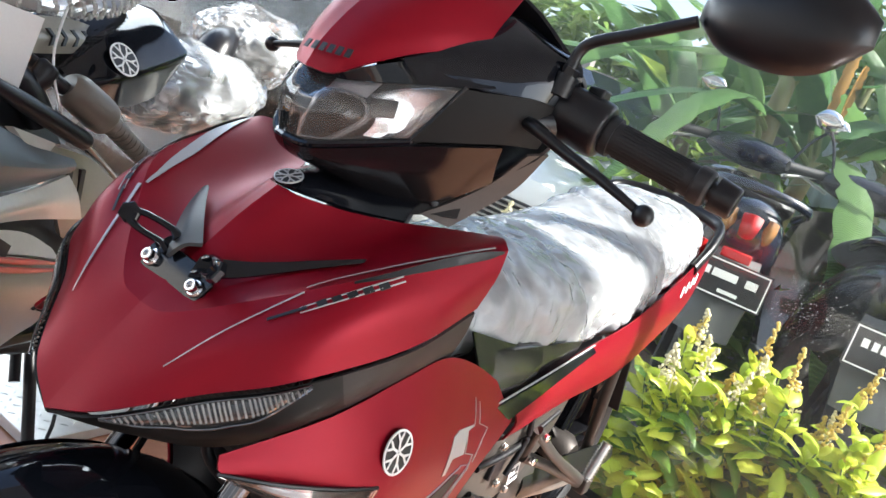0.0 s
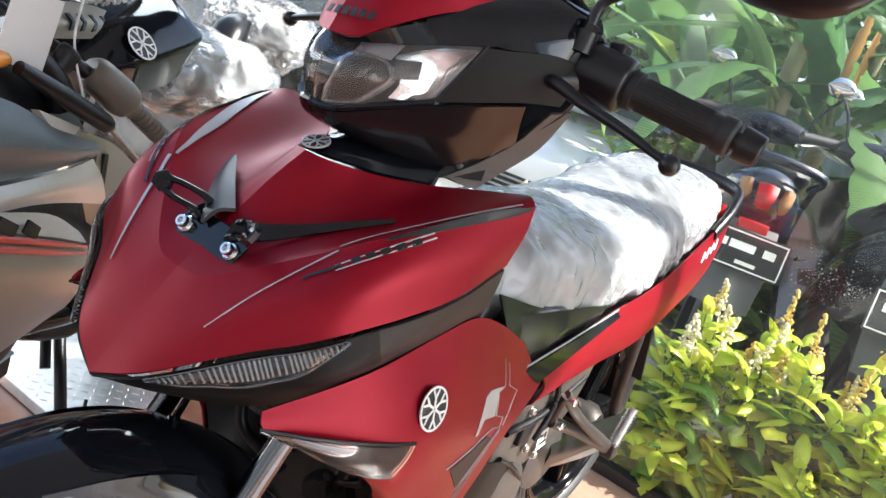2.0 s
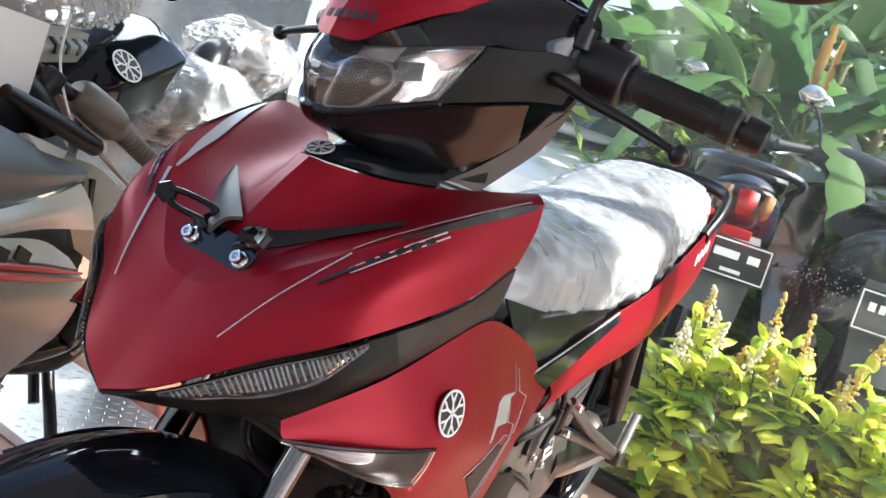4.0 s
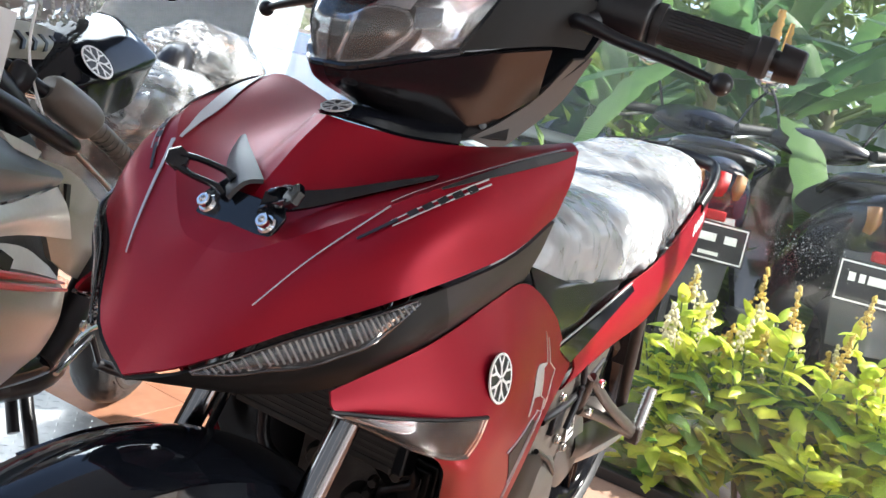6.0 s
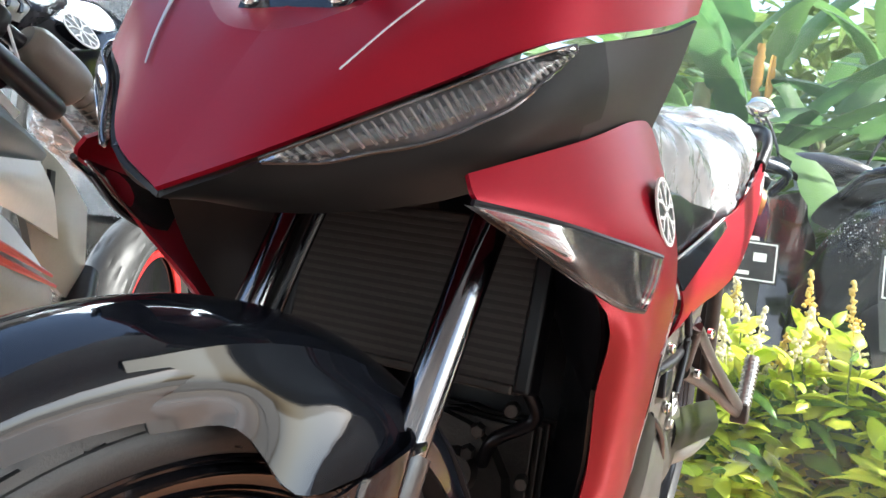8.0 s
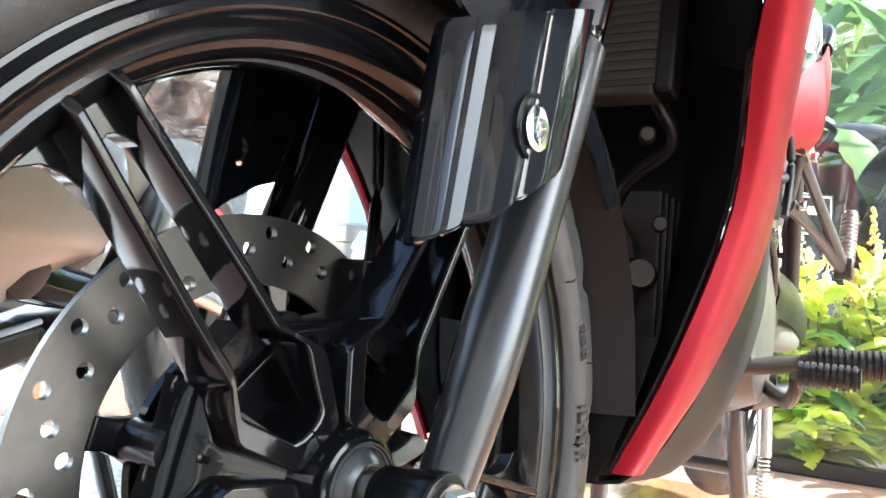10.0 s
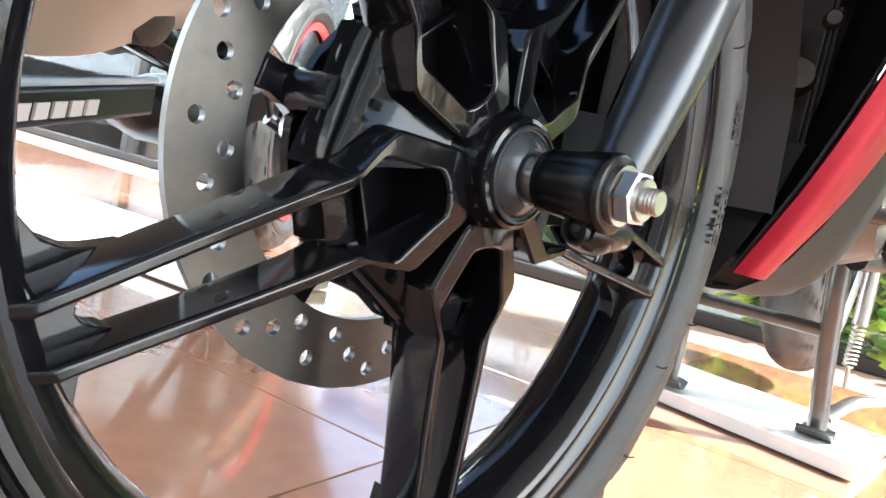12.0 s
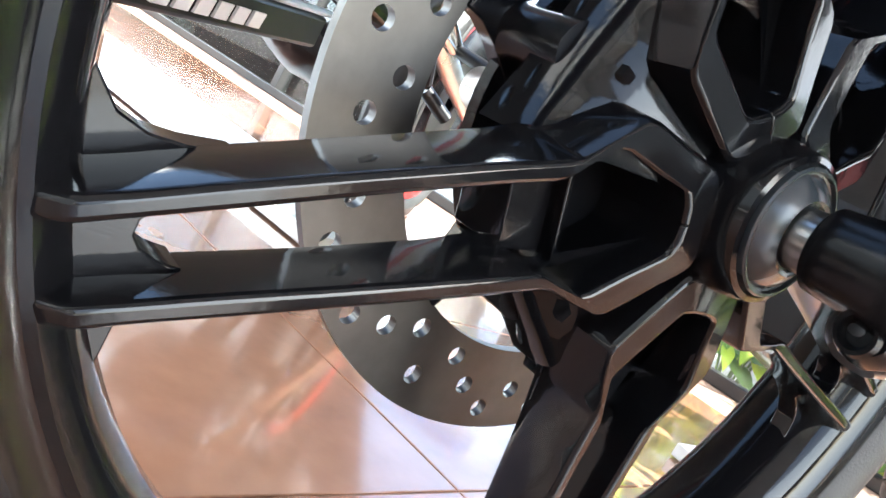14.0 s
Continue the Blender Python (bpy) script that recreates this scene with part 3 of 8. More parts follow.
for k in range(5):
    th = SPOKES[k] + 36
    bm = bmesh.new()
    rings = []
    for r, w, a0 in ((0.050, 20, -0.035), (0.062, 12, -0.035), (0.070, 7.5, -0.035), (0.080, 5.0, -0.035), (0.088, 5.0, -0.035)):
        rings.append([polar(r, th - w, a0 - 0.004), polar(r, th + w, a0 - 0.004), polar(r, th + w, a0 + 0.0045), polar(r, th - w, a0 + 0.0045)])
    ring_loft(bm, rings)
    arm = wpart("carrier_arm", bm, ALLOY_BLACK, disc, bevel=0.001)
    # the boss that holds the disc off the wheel
    bm = bmesh.new()
    turned(bm, [(-0.031, 0.0), (-0.031, 0.0100), (-0.026, 0.0090), (-0.002, 0.0098), (-0.002, 0.0)], 28, Matrix.Translation(polar(0.0660, th)))
    wpart("boss", bm, CAST_BLACK, arm)

# fork
FK = 0.40
fork = new("fork")
fork.parent = bike
tagged(fork, "telescopic front fork with dark silver legs")


def fork_at(a, u):
    return V(a, 0.014 + FK * u, u)


for s, name in ((1, "left"), (-1, "right")):
    a = 0.083 if s > 0 else -0.088
    b = a - 0.003 * s
    bm = bmesh.new()
    tube(bm, [fork_at(b, -0.024), fork_at(b, -0.019), fork_at(b, 0.0), fork_at(a - 0.001 * s, 0.035), fork_at(a, 0.075), fork_at(a, 0.20), fork_at(a, 0.225)], [0.007, 0.0115, 0.0125, 0.0145, 0.0163, 0.0165, 0.0160], 32, 40)
    leg = wpart("fork_leg", bm, FORK_GREY if s > 0 else ALLOY_BLACK, fork)
    # flange in front of the leg, running into the axle lug
    bm = bmesh.new()
    rings = []
    for u, fx, fy in ((-0.016, -0.006, 0.004), (-0.004, -0.007, 0.000), (0.014, -0.009, -0.006), (0.034, -0.010, -0.0095), (0.06, -0.010, -0.0105), (0.11, -0.010, -0.0105), (0.18, -0.010, -0.0100)):
        c = fork_at(a, u)
        rings.append([c + V(s * x, y, 0) for x, y in ((fx - 0.004, fy + 0.001), (fx - 0.001, fy - 0.001), (fx + 0.002, fy + 0.0005), (0.004, 0.006), (0.000, 0.012), (-0.013, 0.010))])
    n = 25
    cols = [glide([r[k] for r in rings], n) for k in range(6)]
    ring_loft(bm, [[c[i] for c in cols] for i in range(n)])
    wpart("leg_flange", bm, ALLOY_BLACK, leg, sharp=50)
    bm = bmesh.new()
    x0, x1 = (0.0590, 0.0935) if s > 0 else (-0.0935, -0.0590)
    prof = [(0.0590, 0.0), (0.0590, 0.0122), (0.0600, 0.0132), (0.0660, 0.0136), (0.0740, 0.0144), (0.0820, 0.0156), (0.0905, 0.0164), (0.0928, 0.0160), (0.0935, 0.0148), (0.0935, 0.0)]
    turned(bm, [(s * x, r) for x, r in prof], 56)
    wpart("axle_lug", bm, CAST_BLACK, leg, "black axle lug", sharp=50)
    # split clamp under the lug, with the eye of its bolt
    bm = bmesh.new()
    rings = []
    for u, w, h in ((-0.010, 0.008, 0.006), (-0.004, 0.0105, 0.0085), (0.006, 0.0115, 0.0095), (0.016, 0.0105, 0.0085), (0.022, 0.007, 0.006)):
        rings.append([V(s * 0.0815 + w * math.cos(q), 0.006 + u, -0.0160 + h * math.sin(q)) for q in (2 * math.pi * k / 18 for k in range(18))])
    ring_loft(bm, rings)
    boss = wpart("pinch_boss", bm, CAST_BLACK, leg)
    bm = bmesh.new()
    eye = frame_of(V(s * 0.0815, -0.0045, -0.0165), V(0, -1, -0.15), V(1, 0, 0))
    turned(bm, [(0.0, 0.0036), (0.0, 0.0066), (0.0012, 0.0069), (0.0030, 0.0060), (0.0030, 0.0048), (0.0008, 0.0040)], 28, eye, closed=True)
    wpart("bolt_eye", bm, CAST_BLACK, boss)
    bm = bmesh.new()
    tube(bm, [fork_at(a, 0.215), fork_at(a, 0.47)], 0.0130, 28)
    wpart("stanchion", bm, DARK_CHROME, leg, "polished steel stanchion")
bm = bmesh.new()
turned(bm, [(0.0935, 0.0), (0.0935, 0.0118), (0.0962, 0.0120), (0.0965, 0.0), ], 40)
turned(bm, [(0.0965, 0.0), (0.0965, 0.0105), (0.0972, 0.0112), (0.1030, 0.0112), (0.1038, 0.0098), (0.1038, 0.0)], 6)
turned(bm, [(0.1036, 0.0), (0.1036, 0.0090), (0.1055, 0.0082), (0.1055, 0.0)], 36)
turned(bm, [(0.105, 0.0), (0.105, 0.0053)] + [(0.1056 + 0.0008 * k, 0.0053 - 0.0005 * (k % 2)) for k in range(7)] + [(0.1115, 0.0046), (0.1115, 0.0)], 28)
axle = wpart("axle_nut", bm, STEEL, fork, "zinc-plated axle nut and washer", sharp=30)
bm = bmesh.new()
turned(bm, [(-0.115, 0.0), (-0.115, 0.010), (-0.10, 0.012), (-0.10, 0.0065), (0.1, 0.0065), (0.1, 0.0)], 24)
wpart("axle", bm, STEEL, fork)
# caliper behind the far leg
bm = bmesh.new()
box(bm, (-0.062, 0.055, 0.045), (-0.012, 0.105, 0.105))
box(bm, (-0.075, 0.040, 0.06), (-0.055, 0.08, 0.095))
tube(bm, [V(-0.05, 0.10, 0.09), V(-0.07, 0.125, 0.15), V(-0.06, 0.115, 0.25), V(-0.03, 0.15, 0.42)], 0.0045, 8, 20)
wpart("brake_caliper", bm, ALLOY_BLACK, fork, "black brake caliper and hose", bevel=0.004)

# front mudguard
guard = new("mudguard")
guard.parent = bike
tagged(guard, "gloss black front mudguard with side covers")
bm = bmesh.new()
ctrl = []
for th, w, drop in ((148, 0.030, 0.012), (132, 0.046, 0.024), (112, 0.054, 0.036), (92, 0.060, 0.046), (72, 0.062, 0.050), (52, 0.058, 0.040), (34, 0.050, 0.026)):
    top = 0.300
    ctrl.append([polar(top - drop, th, -w), polar(top - drop * 0.45, th, -w * 0.98), polar(top - 0.006, th, -w * 0.66), polar(top + 0.002, th, 0), polar(top - 0.006, th, w * 0.66), polar(top - drop * 0.45, th, w * 0.98), polar(top - drop, th, w)])
sheet(bm, ctrl, 4, 5, 0.003)
wpart("guard_shell", bm, GLOSS, guard)
for s in (1, -1):
    bm = bmesh.new()
    def across(y0, z0, lean, wide):
        prof = ((0.066, -0.010), (0.074, -0.016), (0.081, -0.0130), (0.0840, -0.008), (0.0862, -0.0068), (0.0890, 0.0000), (0.0908, 0.0012), (0.0985, 0.006), (0.0992, 0.024), (0.1012, 0.029), (0.1018, 0.058), (0.0970, 0.070), (0.088, 0.077))
        return [V(s * x, y0 + y * wide, z0 + lean * y) for x, y in prof]
    rows = [across(0.0185, 0.214, 0.36, 1.0), across(0.0160, 0.206, 0.36, 1.0), across(0.0090, 0.165, 0.42, 0.97), across(0.0020, 0.124, 0.52, 0.92), across(0.0000, 0.117, 0.54, 0.90)]
    sheet(bm, rows, 2, 5, 0.003, flip=s < 0)
    cover = wpart("side_cover", bm, GLOSS, guard, sharp=24)
    bm = bmesh.new()
    turned(bm, [(0.0, 0.0), (0.0, 0.0160), (0.003, 0.0160), (0.003, 0.0135), (0.0005, 0.0130), (0.0005, 0.0)], 32, Matrix.Translation(V(s * 0.1005 - (0.003 if s < 0 else 0), 0.034, 0.166)))
    wpart("screw_recess", bm, GLOSS, cover)
    bm = bmesh.new()
    turned(bm, [(0.0, 0.0), (0.0, 0.0105), (0.0035, 0.0105), (0.0048, 0.0085), (0.0048, 0.0040), (0.003, 0.0035), (0.003, 0.0)], 28, Matrix.Translation(V(s * 0.1015 - (0.004 if s < 0 else 0), 0.034, 0.166)))
    wpart("screw", bm, CHROME, cover, "plated dome-head screw")
bm = bmesh.new()
ctrl = [[polar(0.292 - 0.02 * (1 - abs(k)), th, 0.05 * k) for k in (-1, 0, 1)] for th in (60, 40, 20, 2)]
sheet(bm, ctrl, 4, 4, 0.003)
wpart("mud_flap", bm, BLACK, guard)
for s in (1, -1):
    bm = bmesh.new()
    sheet(bm, P(
        [polar(0.288, 104, s * 0.054), polar(0.287, 92, s * 0.059), polar(0.286, 80, s * 0.061), polar(0.284, 68, s * 0.061), polar(0.282, 58, s * 0.058)],
        [polar(0.268, 103, s * 0.057), polar(0.266, 92, s * 0.063), polar(0.262, 81, s * 0.070), polar(0.266, 70, s * 0.080), polar(0.272, 60, s * 0.078)],
        [polar(0.252, 102, s * 0.056), polar(0.246, 92, s * 0.063), polar(0.214, 84, s * 0.078), polar(0.228, 77, s * 0.095), polar(0.254, 67, s * 0.100)],
    ), 5, 5, 0.003, flip=s > 0)
    wpart("guard_side", bm, GLOSS, guard)

# ---- body panels: x to the bike's left, mirrored for its right ----
def both(name, ctrl, mat, parent=None, label="", nu=5, nv=5, thick=0.003, flip=False, sharp=40):
    for mirror in (False, True):
        bm = bmesh.new()
        sheet(bm, ctrl, nu, nv, thick, flip, mirror)
        part(name, bm, mat, parent or bike, label, sharp=sharp)


def swell(rows, weights):
    """Pushes the control points of a side panel outwards and forwards."""
    return [[p + V(0.66, -0.62, 0.40) * w for p, w in zip(r, ws)] for r, ws in zip(rows, weights)]


CREST = (0, 0.004, 0.030, 0.041, 0.018, 0)
LIP = (0, 0.002, 0.012, 0.020, 0.012, 0)
# red nose cowl, from its lower lip up to the crease
NOSE = P(
    [(0, -0.012, 0.640), (0.05, 0.004, 0.664), (0.105, 0.058, 0.705), (0.152, 0.100, 0.738), (0.190, 0.200, 0.782), (0.199, 0.285, 0.824)],
    [(0, 0.021, 0.695), (0.045, 0.031, 0.705), (0.095, 0.080, 0.742), (0.143, 0.135, 0.782), (0.184, 0.225, 0.825), (0.201, 0.295, 0.860)],
    [(0, 0.051, 0.740), (0.036, 0.058, 0.747), (0.085, 0.118, 0.784), (0.128, 0.172, 0.821), (0.170, 0.245, 0.862), (0.199, 0.300, 0.889)],
)
NOSE = swell(NOSE, (LIP, (0, 0.004, 0.026, 0.037, 0.016, 0.002), CREST))
both("nose_cowl", NOSE, RED, label="matte red nose cowl")
TOP = P(
    [(0, 0.051, 0.740), (0.036, 0.058, 0.747), (0.085, 0.118, 0.784), (0.128, 0.172, 0.821), (0.170, 0.245, 0.862), (0.199, 0.300, 0.889)],
    [(0, 0.080, 0.772), (0.030, 0.092, 0.778), (0.072, 0.142, 0.804), (0.110, 0.193, 0.828), (0.152, 0.262, 0.866), (0.190, 0.306, 0.893)],
    [(0, 0.130, 0.830), (0.026, 0.140, 0.826), (0.060, 0.198, 0.838), (0.092, 0.250, 0.850), (0.130, 0.300, 0.872), (0.180, 0.315, 0.894)],
    [(0, 0.168, 0.866), (0.025, 0.182, 0.864), (0.052, 0.230, 0.862), (0.080, 0.280, 0.866), (0.115, 0.322, 0.876), (0.170, 0.325, 0.892)],
)
TOP = swell(TOP, (CREST, (0, 0.001, 0.005, 0.008, 0.014, 0.002), (0, 0, 0.001, 0.002, 0.006, 0.003), (0, 0, 0, 0, 0.002, 0.002)))
both("top_cowl", TOP, RED, label="matte red upper cowl")
# dark band under the cowl
BAND = P(
    [(0, -0.009, 0.638), (0.05, 0.006, 0.660), (0.105, 0.060, 0.701), (0.152, 0.104, 0.734), (0.188, 0.200, 0.778), (0.196, 0.285, 0.820)],
    [(0, -0.004, 0.638), (0.058, 0.024, 0.648), (0.118, 0.066, 0.676), (0.162, 0.115, 0.708), (0.180, 0.215, 0.752), (0.178, 0.320, 0.786)],
    [(0, 0.010, 0.640), (0.055, 0.040, 0.640), (0.115, 0.085, 0.656), (0.150, 0.150, 0.690), (0.160, 0.250, 0.720), (0.150, 0.362, 0.736)],
)
BAND = swell(BAND, (LIP, (0, 0.002, 0.011, 0.017, 0.010, 0), (0, 0, 0.005, 0.008, 0.005, 0)))
for mirror in (False, True):
    bm = bmesh.new()
    cols = sheet(bm, BAND, 5, 5, 0.003, False, mirror)
    for f in bm.faces:
        c = f.calc_center_median()
        f.material_index = 1 if c.y + 0.35 * c.z > 0.135 + 0.26 else 0
    part("side_wing", bm, [MATT, GREY], bike, "dark grey side wing under the red cowl")

# leg shield
SHIELD = P(
    [(0.143, 0.056, 0.668), (0.170, 0.150, 0.704), (0.174, 0.240, 0.734), (0.164, 0.330, 0.744), (0.156, 0.420, 0.722), (0.148, 0.520, 0.682)],
    [(0.150, 0.056, 0.656), (0.190, 0.150, 0.664), (0.203, 0.240, 0.674), (0.190, 0.340, 0.672), (0.172, 0.440, 0.652), (0.146, 0.600, 0.624)],
    [(0.160, 0.085, 0.646), (0.200, 0.165, 0.640), (0.214, 0.235, 0.632), (0.196, 0.350, 0.612), (0.170, 0.470, 0.590), (0.146, 0.632, 0.600)],
    [(0.195, 0.168, 0.605), (0.206, 0.195, 0.596), (0.208, 0.240, 0.584), (0.188, 0.360, 0.550), (0.166, 0.470, 0.530), (0.148, 0.575, 0.530)],
    [(0.178, 0.232, 0.545), (0.190, 0.250, 0.535), (0.193, 0.290, 0.520), (0.180, 0.370, 0.490), (0.160, 0.460, 0.470), (0.148, 0.530, 0.460)],
    [(0.158, 0.300, 0.450), (0.168, 0.315, 0.444), (0.172, 0.345, 0.435), (0.166, 0.390, 0.420), (0.152, 0.450, 0.405), (0.140, 0.500, 0.395)],
    [(0.122, 0.305, 0.340), (0.134, 0.318, 0.336), (0.138, 0.340, 0.332), (0.134, 0.370, 0.326), (0.126, 0.400, 0.320), (0.116, 0.430, 0.315)],
    [(0.080, 0.305, 0.248), (0.090, 0.312, 0.247), (0.096, 0.322, 0.247), (0.096, 0.334, 0.248), (0.094, 0.346, 0.249), (0.090, 0.356, 0.250)],
)
both("leg_shield", SHIELD, RED, label="matte red leg shield", nu=4, nv=4)
# inner leg shield and wheel well
INNER = P(
    [(0.0, 0.20, 0.74), (0.07, 0.18, 0.73), (0.13, 0.16, 0.70), (0.168, 0.14, 0.665)],
    [(0.0, 0.30, 0.67), (0.07, 0.28, 0.66), (0.14, 0.25, 0.63), (0.186, 0.20, 0.60)],
    [(0.0, 0.345, 0.60), (0.10, 0.335, 0.59), (0.135, 0.30, 0.56), (0.172, 0.252, 0.535)],
)
both("wheel_well", INNER, BLACK, nu=4, nv=4)
WELL = P(
    [(0.118, 0.335, 0.66), (0.130, 0.300, 0.63), (0.170, 0.255, 0.56), (0.176, 0.240, 0.545)],
    [(0.105, 0.400, 0.50), (0.120, 0.370, 0.49), (0.140, 0.330, 0.47), (0.156, 0.304, 0.45)],
    [(0.085, 0.420, 0.36), (0.095, 0.390, 0.355), (0.108, 0.350, 0.35), (0.120, 0.310, 0.34)],
    [(0.050, 0.420, 0.25), (0.060, 0.390, 0.25), (0.070, 0.350, 0.25), (0.080, 0.310, 0.247)],
)
both("shield_lining", WELL, BLACK, nu=4, nv=4)
# lower belly cover behind the red shield
BELLY = P(
    [(0.150, 0.470, 0.50), (0.148, 0.540, 0.49), (0.140, 0.640, 0.46), (0.132, 0.70, 0.44)],
    [(0.140, 0.410, 0.36), (0.140, 0.500, 0.36), (0.138, 0.600, 0.36), (0.130, 0.66, 0.36)],
    [(0.090, 0.350, 0.245), (0.108, 0.430, 0.245), (0.112, 0.520, 0.26), (0.110, 0.60, 0.28)],
    [(0.030, 0.330, 0.232), (0.060, 0.410, 0.228), (0.070, 0.500, 0.240), (0.070, 0.60, 0.26)],
)
both("belly_cover", BELLY, MATT, nu=4, nv=4)
# tail panels
TAIL = P(
    [(0.146, 0.600, 0.640), (0.150, 0.780, 0.700), (0.156, 0.950, 0.745), (0.154, 1.120, 0.815), (0.140, 1.300, 0.880), (0.110, 1.440, 0.905)],
    [(0.152, 0.640, 0.600), (0.160, 0.800, 0.655), (0.164, 0.980, 0.700), (0.158, 1.150, 0.765), (0.144, 1.320, 0.820), (0.112, 1.450, 0.850)],
    [(0.146, 0.640, 0.570), (0.154, 0.800, 0.615), (0.158, 0.980, 0.645), (0.150, 1.150, 0.690), (0.134, 1.330, 0.745), (0.100, 1.440, 0.790)],
    [(0.132, 0.660, 0.552), (0.140, 0.820, 0.595), (0.142, 0.990, 0.622), (0.130, 1.160, 0.664), (0.110, 1.320, 0.715), (0.070, 1.420, 0.760)],
)
both("tail_panel", TAIL, RED, label="matte red tail panel with pale lettering", nu=4, nv=4)
both("side_pod", P(
    [(0.120, 0.455, 0.745), (0.135, 0.600, 0.720), (0.150, 0.770, 0.722)],
    [(0.135, 0.480, 0.700), (0.142, 0.590, 0.672), (0.150, 0.740, 0.690)],
    [(0.140, 0.520, 0.665), (0.146, 0.585, 0.640), (0.150, 0.640, 0.648)],
), SATIN, label="polished black panel under the seat")
for s in (1, -1):
    bm = bmesh.new()
    sheet(bm, P([(s * 0.152, 0.545, 0.640), (s * 0.157, 0.660, 0.672), (s * 0.160, 0.800, 0.712)], [(s * 0.158, 0.590, 0.616), (s * 0.162, 0.690, 0.660), (s * 0.162, 0.812, 0.704)]), 4, 3, 0.004, flip=s < 0)
    trim = part("seat_trim", bm, GLOSS, bike, "gloss black trim under the seat")
    bm = bmesh.new()
    tube(bm, [V(s * 0.153, 0.540, 0.642), V(s * 0.158, 0.660, 0.676), V(s * 0.161, 0.805, 0.716)], 0.0016, 6, 12)
    part("trim_edge", bm, SILVER, trim)
    bm = bmesh.new()
    rings = []
    for y, z0, z1, x in ((0.500, 0.655, 0.722, 0.118), (0.520, 0.640, 0.728, 0.142), (0.600, 0.650, 0.732, 0.150), (0.640, 0.668, 0.730, 0.152), (0.665, 0.680, 0.726, 0.140)):
        rings.append([V(s * (x - 0.05), y, z0), V(s * x, y, z0 + 0.008), V(s * (x + 0.002), y, z0 + 0.030), V(s * (x - 0.008), y, z1 - 0.010), V(s * (x - 0.05), y, z1)])
    ring_loft(bm, rings)
    part("battery_cover", bm, SATIN, bike, "black moulded cover under the seat", sharp=20, bevel=0.002)
bm = bmesh.new()
ctrl = [[V(x, y, z) for x in (-0.13, -0.06, 0.06, 0.13)] for y, z in ((0.40, 0.70), (0.44, 0.62), (0.62, 0.57), (0.80, 0.60))]
sheet(bm, ctrl, 3, 3, 0.004)
part("centre_tunnel", bm, BLACK, bike)

# seat under clear film
seat_rows = []
for y, z, w, h in ((0.43, 0.735, 0.060, 0.035), (0.50, 0.762, 0.095, 0.050), (0.62, 0.782, 0.118, 0.062), (0.80, 0.792, 0.128, 0.066), (0.98, 0.822, 0.130, 0.064), (1.10, 0.868, 0.126, 0.070), (1.25, 0.900, 0.116, 0.060), (1.36, 0.908, 0.085, 0.040)):
    seat_rows.append((y, z, w, h))
bm = bmesh.new()
rings = []
for y, z, w, h in seat_rows:
    rings.append([V(w * 0.98 * math.copysign(abs(math.cos(q)) ** 0.75, math.cos(q)), y, z - h * 0.55 + h * math.copysign(abs(math.sin(q)) ** 0.8, math.sin(q))) for q in (2 * math.pi * k / 24 for k in range(24))])
ring_loft(bm, rings)
part("seat", bm, SOFT_RUBBER, bike, "black two-step seat", sub=1)
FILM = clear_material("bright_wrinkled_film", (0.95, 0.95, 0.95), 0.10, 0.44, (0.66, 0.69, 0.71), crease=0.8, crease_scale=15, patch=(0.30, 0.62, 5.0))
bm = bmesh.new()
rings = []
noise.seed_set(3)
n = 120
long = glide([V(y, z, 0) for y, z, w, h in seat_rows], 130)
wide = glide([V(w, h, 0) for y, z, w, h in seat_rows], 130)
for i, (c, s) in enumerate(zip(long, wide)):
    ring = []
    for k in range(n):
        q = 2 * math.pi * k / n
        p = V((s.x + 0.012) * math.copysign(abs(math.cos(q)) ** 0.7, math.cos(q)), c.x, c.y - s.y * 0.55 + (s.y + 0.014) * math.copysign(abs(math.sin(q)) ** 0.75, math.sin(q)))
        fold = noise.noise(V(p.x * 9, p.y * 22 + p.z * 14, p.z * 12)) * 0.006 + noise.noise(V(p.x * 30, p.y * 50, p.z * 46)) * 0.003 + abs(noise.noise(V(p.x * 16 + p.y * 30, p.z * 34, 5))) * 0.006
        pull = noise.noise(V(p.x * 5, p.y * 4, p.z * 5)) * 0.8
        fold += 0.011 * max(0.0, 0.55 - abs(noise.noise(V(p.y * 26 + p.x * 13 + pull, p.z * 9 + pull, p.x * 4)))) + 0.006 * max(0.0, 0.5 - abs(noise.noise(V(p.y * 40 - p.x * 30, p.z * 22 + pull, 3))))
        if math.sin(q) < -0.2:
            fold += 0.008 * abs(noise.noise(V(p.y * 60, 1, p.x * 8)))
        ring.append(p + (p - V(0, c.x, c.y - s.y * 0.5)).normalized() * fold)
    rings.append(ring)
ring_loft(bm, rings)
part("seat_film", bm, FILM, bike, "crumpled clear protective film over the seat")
# rear grab rail
bm = bmesh.new()
tube(bm, [V(-0.148, 1.22, 0.845), V(-0.146, 1.30, 0.900), V(-0.115, 1.385, 0.938), V(0, 1.415, 0.948), V(0.115, 1.385, 0.938), V(0.146, 1.30, 0.900), V(0.148, 1.22, 0.845)], 0.0095, 14, 48, flat=1.5)
part("grab_rail", bm, BLACK, bike, "black rear grab rail")
bm = bmesh.new()
ctrl = [[V(x, 1.40 + 0.06 * (1 - abs(x) / 0.1), z) for x in (-0.1, -0.04, 0.04, 0.1)] for z in (0.90, 0.84, 0.78)]
sheet(bm, ctrl, 3, 3, 0.01, flip=True)
part("tail_light", bm, BRIGHT_RED, bike)
bm = bmesh.new()
